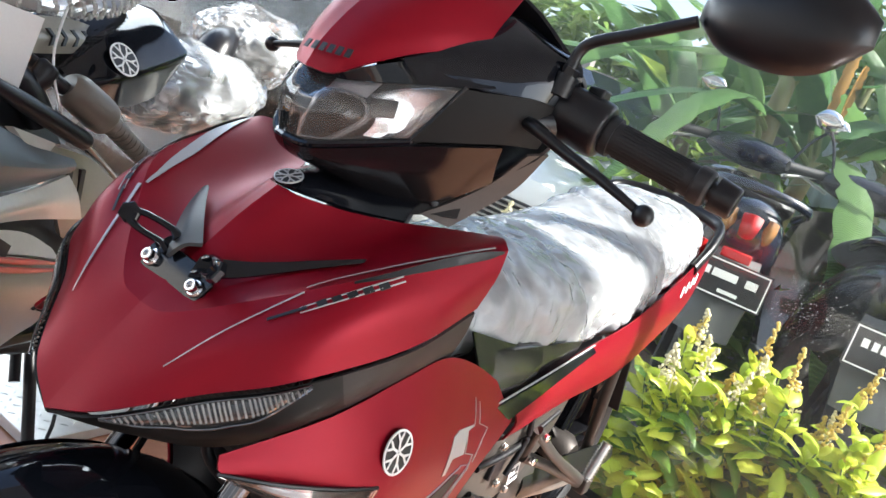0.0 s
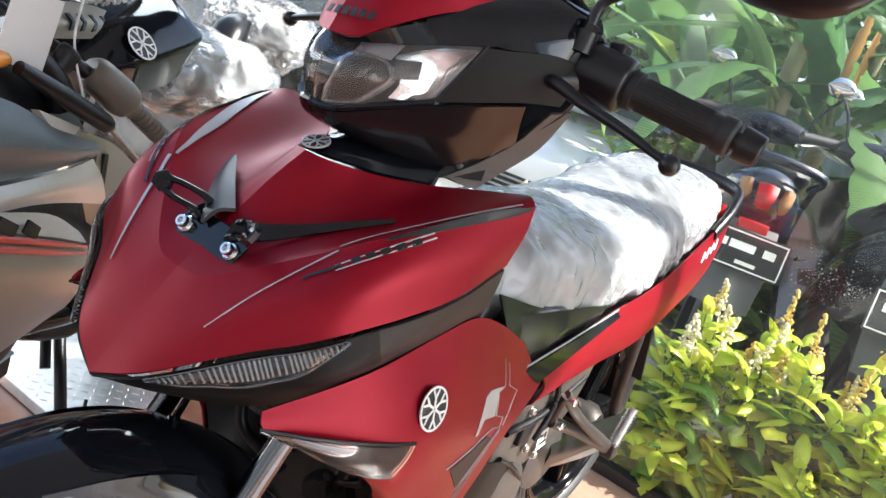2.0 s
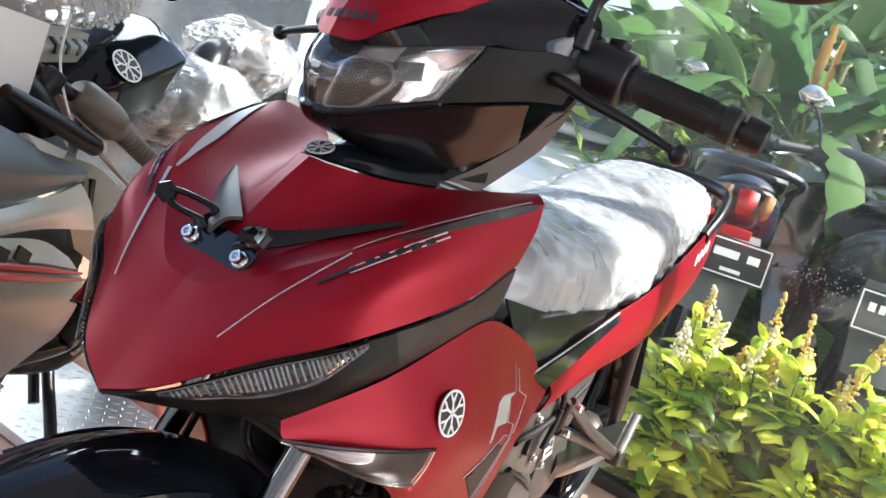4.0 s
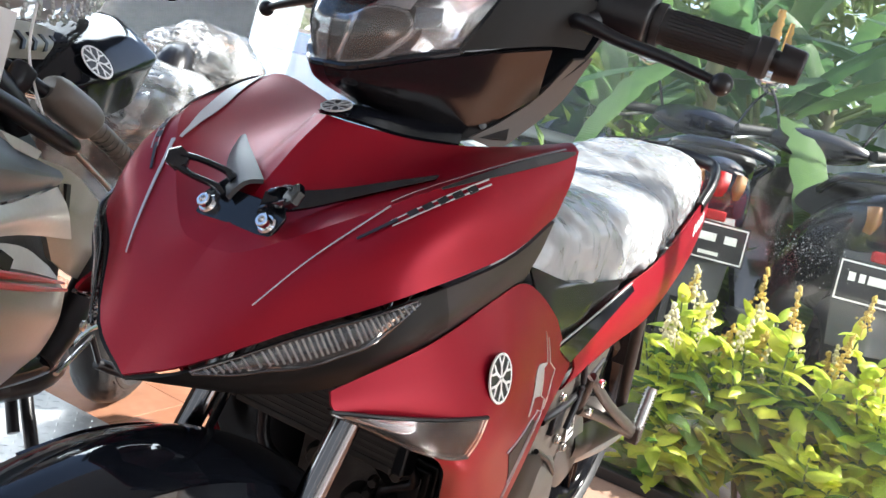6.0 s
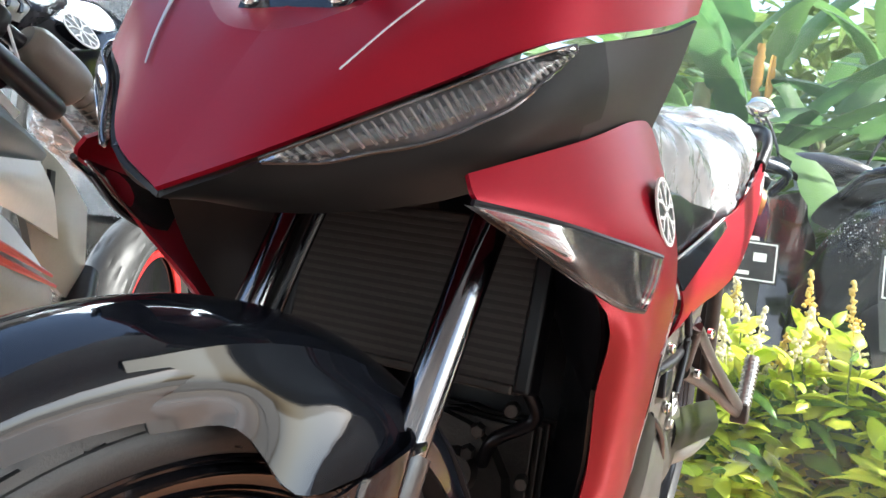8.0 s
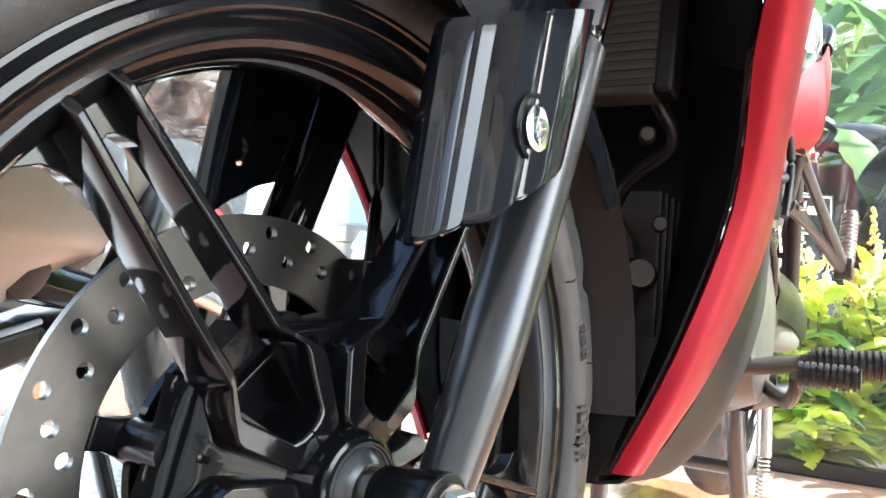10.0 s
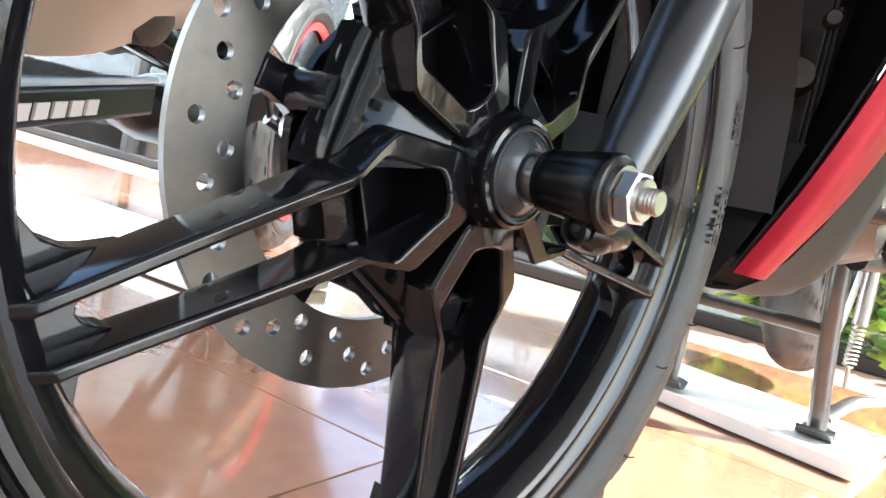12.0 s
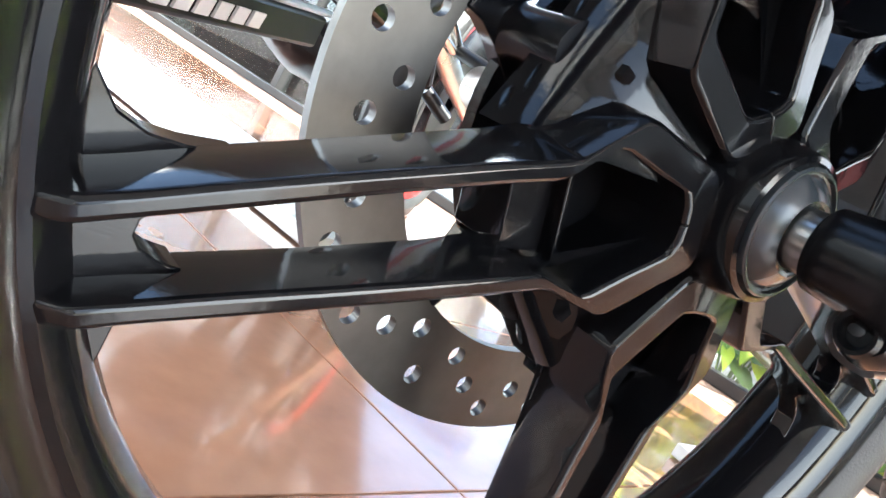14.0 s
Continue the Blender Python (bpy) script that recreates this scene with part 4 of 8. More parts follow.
ctrl = [[V(x, 1.30 + dy, z) for x in (-0.08, 0, 0.08)] for z, dy in ((0.74, 0), (0.60, 0.05), (0.44, 0.14))]
sheet(bm, ctrl, 3, 3, 0.006)
part("rear_mudguard", bm, BLACK, bike)

# ---- handlebar, lamp cowl, mirrors: the same turned frame, about the steering head ----
H = pose(0, 0.33, 0, 0, 0, -AXLE_TURN)
bars = new("handlebar")
bars.parent = bike
tagged(bars, "handlebar with headlamp cowl, levers and mirrors")


def hpart(name, bm, mat, parent=None, label="", **k):
    bmesh.ops.transform(bm, matrix=H, verts=bm.verts)
    return part(name, bm, mat, parent or bars, label, **k)


def hboth(name, ctrl, mat, parent=None, label="", nu=5, nv=5, thick=0.003, flip=False, **k):
    for mirror in (False, True):
        bm = bmesh.new()
        sheet(bm, ctrl, nu, nv, thick, flip, mirror)
        hpart(name, bm, mat, parent, label, **k)


lamp = new("headlamp")
lamp.parent = bars
tagged(lamp, "clear twin-cell headlamp")
LENS_ROWS = P(
    [(0, -0.140, 0.986), (0.034, -0.131, 0.990), (0.072, -0.102, 1.003), (0.110, -0.054, 1.021)],
    [(0, -0.158, 0.952), (0.034, -0.149, 0.955), (0.070, -0.117, 0.966), (0.100, -0.066, 0.986)],
    [(0, -0.152, 0.914), (0.024, -0.146, 0.916), (0.056, -0.122, 0.932), (0.088, -0.078, 0.954)],
)
hboth("lamp_lens", LENS_ROWS, LENS, lamp, thick=0.002)
# dark housing behind the lens, a framed inner cell and an outer bowl on each side
DARKCELL = material("smoked_lamp_cell", (0.06, 0.055, 0.05), 0.20, metal=0.3, coat=0.4, vary=0.2, scale=50)
CELL = material("tinted_lamp_bowl", (0.34, 0.30, 0.26), 0.22, metal=0.9, vary=0.3, scale=60)
BOWL = material("bright_lamp_bowl", (0.50, 0.49, 0.48), 0.14, metal=0.95, vary=0.25, scale=55)
inner = [[V(p.x * 0.95, p.y + 0.050 + 0.016 * (k == 1), 0.952 + (p.z - 0.952) * 0.93) for p in r] for k, r in enumerate(LENS_ROWS)]
hboth("lamp_housing", inner, DARKCELL, lamp, "dark inner shell of the lamp", nu=2, nv=2, sharp=5)
CELL_EDGE = [(0.014, -0.143, 0.968), (0.034, -0.136, 0.974), (0.052, -0.123, 0.975), (0.059, -0.118, 0.969), (0.061, -0.117, 0.958), (0.050, -0.126, 0.940), (0.038, -0.132, 0.926), (0.020, -0.141, 0.919), (0.007, -0.146, 0.918), (0.012, -0.148, 0.936), (0.016, -0.147, 0.952)]
for s in (1, -1):
    edge = [V(s * x, y, z) for x, y, z in CELL_EDGE]
    deep = V(s * 0.040, -0.084, 0.950)
    bm = bmesh.new()
    ring_loft(bm, [[p.lerp(deep, t) + V(0, 0.020 * math.sin(math.pi * t) * 0.6, 0) for p in edge] for t in (0.0, 0.12, 0.40, 0.70, 0.92)], cap=False)
    cell = hpart("inner_bowl", bm, CELL, lamp, "brownish inner bowl of the lamp", sharp=16)
    bm = bmesh.new()
    loop = [p + V(0, -0.001, 0) for p in edge]
    tube(bm, loop + [loop[0]], 0.0027, 6, 60, flat=0.7)
    hpart("cell_frame", bm, REFLECTOR, cell, "silver frame of the inner cell", sharp=20)
    bm = bmesh.new()
    turned(bm, [(0.0, 0.0), (0.004, 0.009), (0.012, 0.0145), (0.022, 0.0160), (0.026, 0.0150), (0.024, 0.012), (0.010, 0.0)], 20, frame_of(V(s * 0.034, -0.122, 0.953), V(0, 1, 0), V(1, 0, 0)))
    hpart("bulb_hood", bm, CELL, cell, sharp=25)
    bm = bmesh.new()
    sheet(bm, P(
        [(s * 0.060, -0.121, 0.983), (s * 0.072, -0.094, 0.998), (s * 0.090, -0.069, 1.010), (s * 0.106, -0.053, 1.016)],
        [(s * 0.066, -0.112, 0.970), (s * 0.078, -0.075, 0.982), (s * 0.093, -0.057, 0.997), (s * 0.106, -0.052, 1.010)],
        [(s * 0.067, -0.110, 0.956), (s * 0.077, -0.078, 0.960), (s * 0.090, -0.062, 0.976), (s * 0.102, -0.058, 0.996)],
        [(s * 0.062, -0.114, 0.942), (s * 0.074, -0.094, 0.945), (s * 0.084, -0.079, 0.954), (s * 0.094, -0.068, 0.974)],
    ), 3, 3, 0.0015)
    bowl = hpart("outer_bowl", bm, BOWL, lamp, "bright faceted outer bowl", sharp=9)
    for k in range(6):
        t = k / 5
        a, b = V(s * (0.072 + 0.008 * t), -0.093 + 0.009 * t, 0.947 + 0.006 * t), V(s * (0.082 + 0.020 * t), -0.070 + 0.012 * t, 0.985 + 0.018 * t)
        bm = bmesh.new()
        tube(bm, [a, a.lerp(b, 0.5) + V(s * 0.002, 0.008, -0.002), b], [0.0016, 0.0011, 0.0005], 6, 12)
        hpart("bowl_rib", bm, BOWL, bowl)
    bm = bmesh.new()
    sheet(bm, P([(s * 0.063, -0.120, 0.980), (s * 0.077, -0.098, 0.986)], [(s * 0.065, -0.119, 0.961), (s * 0.078, -0.097, 0.968)]), 3, 3, 0.0015)
    hpart("bowl_screen", bm, DARKCELL, bowl, "smoked screen beside the inner cell")
    bm = bmesh.new()
    sheet(bm, P([(s * 0.004, -0.139, 0.982), (s * 0.034, -0.130, 0.987), (s * 0.060, -0.111, 0.995)], [(s * 0.014, -0.143, 0.970), (s * 0.034, -0.136, 0.976), (s * 0.056, -0.120, 0.977)]), 3, 3, 0.0015)
    hpart("lamp_ledge", bm, SILVER, lamp, "grey ledge over the inner cell", sharp=12)
    bm = bmesh.new()
    tube(bm, [V(s * 0.062, -0.117, 0.972), V(s * 0.0645, -0.116, 0.958), V(s * 0.052, -0.127, 0.937), V(s * 0.040, -0.134, 0.922)], 0.0026, 6, 24, flat=0.6)
    hpart("light_guide", bm, REFLECTOR, lamp, sharp=20)
    bm = bmesh.new()
    tube(bm, [V(s * 0.084, -0.079, 0.955), V(s * 0.098, -0.066, 0.990), V(s * 0.107, -0.054, 1.016)], 0.0014, 6, 12)
    hpart("bowl_edge", bm, REFLECTOR, bowl)
    for k in range(4):
        t = k / 3
        c = V(s * (0.103 + 0.030 * t), -0.058 + 0.042 * t, 0.996 + 0.022 * t)
        bm = bmesh.new()
        plate(bm, [(-0.004, -0.020), (0.000, -0.020), (0.0085, 0.012), (0.003, 0.012)], 0.003, frame_of(c, V(0.60 * s, 0.75, 0.25), V(0, 0, 1)))
        hpart("lamp_fin", bm, REFLECTOR, lamp, smooth=False)
# black brow between visor and lens
hboth("lamp_brow", P(
    [(0, -0.150, 0.992), (0.034, -0.140, 0.996), (0.066, -0.108, 1.020), (0.090, -0.066, 1.042), (0.108, -0.024, 1.056)],
    [(0, -0.143, 0.984), (0.036, -0.133, 0.988), (0.074, -0.102, 1.002), (0.112, -0.053, 1.021), (0.128, -0.028, 1.030)],
), GLOSS, lamp, label="gloss black brow over the lamp")
bm = bmesh.new()
for s in (1, -1):
    tube(bm, [V(0, -0.154, 0.912), V(s * 0.026, -0.148, 0.914), V(s * 0.058, -0.123, 0.930), V(s * 0.090, -0.077, 0.952)], 0.004, 8, 18)
    tube(bm, [V(s * 0.090, -0.077, 0.952), V(s * 0.103, -0.065, 0.986), V(s * 0.113, -0.052, 1.022)], 0.0035, 8, 10)
hpart("lamp_bezel", bm, GLOSS, lamp)

VISOR = P(
    [(0, -0.160, 0.985), (0.030, -0.150, 0.988), (0.055, -0.126, 1.012), (0.078, -0.085, 1.040), (0.098, -0.030, 1.062)],
    [(0, -0.148, 1.020), (0.032, -0.138, 1.025), (0.058, -0.110, 1.046), (0.078, -0.070, 1.068), (0.094, -0.018, 1.084)],
    [(0, -0.115, 1.070), (0.032, -0.105, 1.076), (0.058, -0.078, 1.092), (0.074, -0.040, 1.104), (0.086, 0.005, 1.112)],
    [(0, -0.060, 1.118), (0.030, -0.052, 1.122), (0.052, -0.030, 1.128), (0.066, 0.000, 1.132), (0.074, 0.030, 1.134)],
)
hboth("visor", VISOR, RED, label="matte red headlamp visor", thick=0.004)
UPPER = P(
    [(0.040, -0.100, 1.016), (0.062, -0.055, 1.062), (0.072, -0.010, 1.090), (0.080, 0.030, 1.108), (0.090, 0.075, 1.100)],
    [(0.066, -0.100, 1.026), (0.088, -0.055, 1.055), (0.108, -0.015, 1.072), (0.135, 0.018, 1.083), (0.150, 0.060, 1.086)],
    [(0.064, -0.108, 1.010), (0.096, -0.065, 1.036), (0.122, -0.025, 1.052), (0.148, 0.016, 1.062), (0.160, 0.060, 1.062)],
    [(0.060, -0.112, 1.000), (0.100, -0.066, 1.020), (0.126, -0.030, 1.026), (0.150, 0.010, 1.036), (0.160, 0.055, 1.036)],
)
hboth("upper_cowl", UPPER, GLOSS, label="gloss black upper cowl")
hboth("cheek", P(
    [(0.112, -0.054, 1.020), (0.128, -0.030, 1.026), (0.150, 0.010, 1.036), (0.160, 0.055, 1.036)],
    [(0.103, -0.066, 0.986), (0.124, -0.036, 0.998), (0.146, 0.004, 1.010), (0.156, 0.050, 1.014)],
    [(0.090, -0.078, 0.953), (0.114, -0.046, 0.966), (0.138, 0.000, 0.982), (0.150, 0.045, 0.990)],
), MATT, label="dull black cowl cheek")
hboth("chin", P(
    [(0, -0.154, 0.911), (0.028, -0.147, 0.912), (0.060, -0.122, 0.928), (0.092, -0.076, 0.950), (0.116, -0.044, 0.964), (0.140, 0.002, 0.980)],
    [(0, -0.140, 0.898), (0.030, -0.130, 0.899), (0.056, -0.100, 0.910), (0.082, -0.058, 0.928), (0.104, -0.022, 0.944), (0.130, 0.016, 0.964)],
    [(0, -0.085, 0.886), (0.026, -0.075, 0.885), (0.044, -0.046, 0.884), (0.060, -0.018, 0.886), (0.078, 0.014, 0.896), (0.108, 0.050, 0.936)],
), SATIN, label="satin black lower cowl")
bm = bmesh.new()
ctrl = P(
    [(-0.150, 0.060, 1.086), (-0.074, 0.035, 1.132), (0, 0.000, 1.140), (0.074, 0.035, 1.132), (0.150, 0.060, 1.086)],
    [(-0.160, 0.080, 1.060), (-0.080, 0.085, 1.080), (0, 0.080, 1.085), (0.080, 0.085, 1.080), (0.160, 0.080, 1.060)],
    [(-0.150, 0.070, 0.990), (-0.080, 0.095, 0.960), (0, 0.090, 0.940), (0.080, 0.095, 0.960), (0.150, 0.070, 0.990)],
    [(-0.108, 0.052, 0.936), (-0.060, 0.060, 0.900), (0, 0.060, 0.890), (0.060, 0.060, 0.900), (0.108, 0.052, 0.936)],
)
sheet(bm, ctrl, 4, 4, 0.004)
hpart("rear_cowl", bm, BLACK)

for s in (1, -1):
    # grip, end weight, switch housing
    p0, p1 = V(s * 0.180, 0.072, 1.034), V(s * 0.330, 0.116, 1.016)
    way = (p1 - p0).normalized()
    bm = bmesh.new()
    tube(bm, [V(s * 0.05, 0.04, 1.03), p0, p1], 0.0105, 14, 12)
    hpart("bar", bm, BLACK)
    bm = bmesh.new()
    c = [p0 + way * t for t in (0.022, 0.026, 0.034, 0.036, 0.120, 0.126, 0.128, 0.140, 0.144)]
    tube(bm, c, [0.0195, 0.0215, 0.0215, 0.0180, 0.0172, 0.0180, 0.0200, 0.0200, 0.0170], 22, 33)
    grip = hpart("grip", bm, SOFT_RUBBER, label="black ribbed rubber grip", sharp=25)
    bm = bmesh.new()
    for k in range(30):
        q = 2 * math.pi * k / 30
        side = way.cross(V(0, 0, 1)).normalized()
        top = side.cross(way)
        off = 0.0178 * (math.cos(q) * side + math.sin(q) * top)
        tube(bm, [p0 + way * 0.040 + off, p0 + way * 0.116 + off * 0.975], 0.0007, 4)
    tagged(hpart("grip_rib", bm, SOFT_RUBBER, grip), kind="stuff")
    bm = bmesh.new()
    tube(bm, [p1 - way * 0.008, p1 + way * 0.004, p1 + way * 0.014, p1 + way * 0.016], [0.0185, 0.0175, 0.0165, 0.0120], 24, 12)
    hpart("bar_end", bm, BLACK, grip)
    bm = bmesh.new()
    tube(bm, [p0 - way * 0.036, p0 - way * 0.030, p0 + way * 0.012, p0 + way * 0.021, p0 + way * 0.024], [0.024, 0.030, 0.0310, 0.0290, 0.0220], 22, 20)
    hs = hpart("switch_housing", bm, BLACK, label="black switch housing")
    bm = bmesh.new()
    box(bm, (-0.010, -0.008, 0.0), (0.010, 0.008, 0.012), Matrix.Translation(p0 + V(0, 0.0, 0.026)))
    hpart("switch_button", bm, BLACK, hs, bevel=0.002)
    # lever and its perch
    bm = bmesh.new()
    tube(bm, [V(s * 0.138, 0.020, 1.012), V(s * 0.165, 0.012, 1.010), V(s * 0.200, 0.018, 1.000), V(s * 0.250, 0.018, 0.990), V(s * 0.290, 0.018, 0.980), V(s * 0.304, 0.019, 0.976)], [0.010, 0.010, 0.0085, 0.0075, 0.0060, 0.0060], 12, 30, flat=0.75)
    bmesh.ops.create_uvsphere(bm, u_segments=18, v_segments=12, radius=0.0105, matrix=Matrix.Translation(V(s * 0.308, 0.019, 0.975)))
    hpart("lever", bm, BLACK, label="black brake or clutch lever with ball end")
    bm = bmesh.new()
    tube(bm, [V(s * 0.140, 0.022, 1.012), V(s * 0.150, 0.045, 1.020), V(s * 0.160, 0.068, 1.030)], [0.014, 0.016, 0.017], 12, 10)
    hpart("lever_perch", bm, BLACK)
    # mirror
    bm = bmesh.new()
    tube(bm, [V(s * 0.156, 0.036, 1.050), V(s * 0.158, 0.036, 1.072)], [0.0125, 0.0115], 14)
    tube(bm, [V(s * 0.158, 0.036, 1.072), V(s * 0.160, 0.036, 1.080)], [0.009, 0.009], 6)
    tube(bm, [V(s * 0.158, 0.036, 1.076), V(s * 0.160, 0.037, 1.098), V(s * 0.172, 0.039, 1.112), V(s * 0.205, 0.046, 1.130), V(s * 0.258, 0.058, 1.160)], 0.0062, 12, 30)
    mirror = hpart("mirror", bm, BLACK, label="black rear-view mirror on a bent stalk")
    bm = bmesh.new()
    m = frame_of(V(s * 0.330, 0.074, 1.182), V(s * 1, 0.02, 0.11), V(0, 0.10, 1))
    rings = []
    for k in range(15):
        t = -1 + 2 * k / 14
        hh = glide([V(h, 0, 0) for h in (0.010, 0.034, 0.043, 0.047, 0.046, 0.036, 0.012)], 15)[k].x
        dd = 0.030 * (1 - abs(t) ** 2.6) ** 0.55 + 0.002
        u = 0.080 * t
        rings.append([m @ V(u, hh * math.copysign(abs(math.cos(q)) ** 0.95, math.cos(q)), s * dd * (math.sin(q) if math.sin(q) > 0 else 0.25 * math.sin(q))) for q in (2 * math.pi * j / 22 for j in range(22))])
    ring_loft(bm, rings)
    hpart("mirror_head", bm, BLACK, mirror)

# ---- small parts of the body ----
# number plate bracket on the nose
bracket = new("plate_bracket")
bracket.parent = bike
tagged(bracket, "black steel number plate bracket with two bolts")
bm = bmesh.new()
m = frame_of(V(0.002, 0.080, 0.774), V(1, 0, 0), V(0, 0.55, 1))
plate(bm, [(-0.042, -0.018), (0.042, -0.018), (0.046, 0.004), (0.030, 0.026), (0.016, 0.014), (-0.016, 0.014), (-0.030, 0.026), (-0.046, 0.004)], 0.004, m @ pose(0, 0, -0.002))
part("bracket_plate", bm, GLOSS, bracket, bevel=0.001)
for s in (1, -1):
    for v0, v1 in ((0.026, 0.020), (0.010, 0.010)):
        bm = bmesh.new()
        tube(bm, [m @ V(s * 0.022, v0 - 0.004, 0.002), m @ V(s * 0.032, v0, 0.006), m @ V(s * 0.050, v0 - 0.002, 0.020), m @ V(s * 0.064, v1, 0.028)], [0.007, 0.0055, 0.005, 0.006], 10, 24, flat=0.6)
        part("bracket_arm", bm, GLOSS, bracket)
    bm = bmesh.new()
    turned(bm, [(-0.004, 0.0), (-0.004, 0.0095), (-0.0025, 0.011), (0.0025, 0.011), (0.004, 0.0095), (0.004, 0.0)], 6, frame_of(m @ V(s * 0.065, 0.015, 0.029), m.to_3x3() @ V(-s * 0.5, 0, 1), V(0, 0, 1)))
    part("bracket_tip", bm, GLOSS, bracket, smooth=False)
    bm = bmesh.new()
    mm = m @ Matrix.Translation(V(s * 0.0335, -0.006, 0.002)) @ pose(0, 0, 0, 0, -90, 0)
    turned(bm, [(0, 0.0), (0, 0.0085), (0.0015, 0.0088), (0.003, 0.0075), (0.003, 0.0)], 24, mm)
    turned(bm, [(0.003, 0.0), (0.003, 0.0062), (0.009, 0.0062), (0.0098, 0.0054), (0.0098, 0.0034), (0.006, 0.003), (0.006, 0.0)], 20, mm)
    part("bolt", bm, CHROME, bracket, "bright socket-head bolt")
# raised centre piece above the bracket and the black spears to both sides
SPEAR = P(
    [(0.018, 0.088, 0.790), (0.050, 0.118, 0.800), (0.082, 0.158, 0.816), (0.113, 0.199, 0.834)],
    [(0.020, 0.083, 0.781), (0.050, 0.111, 0.7915), (0.082, 0.153, 0.8115), (0.113, 0.1975, 0.832)],
    [(0.022, 0.078, 0.772), (0.050, 0.105, 0.784), (0.082, 0.149, 0.807), (0.113, 0.196, 0.830)],
)
SPEAR = [[p + V(0.001, -0.003, 0.003) for p in r] for r in SPEAR]
bm = bmesh.new()
sheet(bm, SPEAR, 5, 5, 0.004)
part("spear_trim", bm, GLOSS, bike, "black spear-shaped trim")
# Right-hand gloss black spear; its grey base colour paints in reflected sky.
bm = bmesh.new()
sheet(bm, P(
    [(0.006, 0.095, 0.798), (-0.028, 0.119, 0.809), (-0.062, 0.145, 0.817), (-0.090, 0.168, 0.8245)],
    [(-0.002, 0.083, 0.794), (-0.036, 0.110, 0.806), (-0.067, 0.139, 0.815), (-0.0905, 0.166, 0.8235)],
    [(-0.010, 0.076, 0.779), (-0.043, 0.105, 0.794), (-0.072, 0.136, 0.807), (-0.091, 0.164, 0.8205)],
), 6, 4, 0.004, flip=True)
part("nose_blade", bm, SKY_TRIM, bike, "curved black nose trim coloured grey for its sky reflection", sharp=25)

# badge on the steering cover, black cover round it
bm = bmesh.new()
ctrl = P(
    [(-0.080, 0.285, 0.868), (-0.050, 0.232, 0.865), (-0.024, 0.184, 0.868), (0, 0.170, 0.870), (0.024, 0.184, 0.868), (0.050, 0.232, 0.865), (0.080, 0.285, 0.868)],
    [(-0.070, 0.310, 0.884), (-0.046, 0.262, 0.878), (-0.026, 0.214, 0.878), (0, 0.200, 0.880), (0.026, 0.214, 0.878), (0.046, 0.262, 0.878), (0.070, 0.310, 0.884)],
    [(-0.060, 0.360, 0.900), (-0.040, 0.320, 0.890), (-0.020, 0.280, 0.884), (0, 0.270, 0.884), (0.020, 0.280, 0.884), (0.040, 0.320, 0.890), (0.060, 0.360, 0.900)],
)
sheet(bm, ctrl, 4, 4, 0.004)
cover = part("steering_cover", bm, GLOSS, bike, "black steering head cover")
emblem(bike, V(0, 0.180, 0.8755), V(1, 0, 0), V(0, 0.75, 0.35), 0.0150, ink=SILVER)
bm = bmesh.new()
rows = P(
    [(0.060, 0.300, 0.868), (0.078, 0.326, 0.878), (0.100, 0.350, 0.884)],
    [(0.058, 0.330, 0.905), (0.074, 0.345, 0.910), (0.090, 0.365, 0.914)],
    [(0.050, 0.350, 0.945), (0.062, 0.360, 0.950), (0.072, 0.380, 0.955)],
)
sheet(bm, rows, 4, 4, 0.004)
stem = part("stem_cover", bm, GREY, bike)
both("neck_cover", P(
    [(0.070, 0.318, 0.876), (0.088, 0.345, 0.900), (0.112, 0.368, 0.935), (0.144, 0.362, 0.980)],
    [(0.090, 0.354, 0.870), (0.106, 0.378, 0.900), (0.128, 0.398, 0.938), (0.154, 0.388, 0.988)],
), material("dark_taupe_plastic", (0.075, 0.066, 0.062), 0.5, spec=0.3, vary=0.1, scale=300), label="taupe cover of the steering neck", nu=4, nv=3)
bm = bmesh.new()
turned(bm, [(0, 0), (0, 0.005), (0.002, 0.0045), (0.0025, 0.0)], 16, frame_of(V(0.0775, 0.329, 0.892), V(0.8, -0.6, 0.1), V(0, 0, 1)))
part("screw", bm, BLACK, stem)
bm = bmesh.new()
tube(bm, [V(0, 0.29, 0.75), V(0, 0.34, 0.88), V(0, 0.355, 0.95)], [0.05, 0.045, 0.04], 18, 12)
part("steering_head", bm, BLACK, bike)

# position lamp in the dark wing: clear lens over silver ribs
def on_band(u, v):
    """A point of the dark wing's outer face: u along it, v down it, both 0 to 1."""
    rows = [glide(r, 61) for r in BAND]
    return glide([r[round(u * 60)] for r in rows], 41)[round(v * 40)]


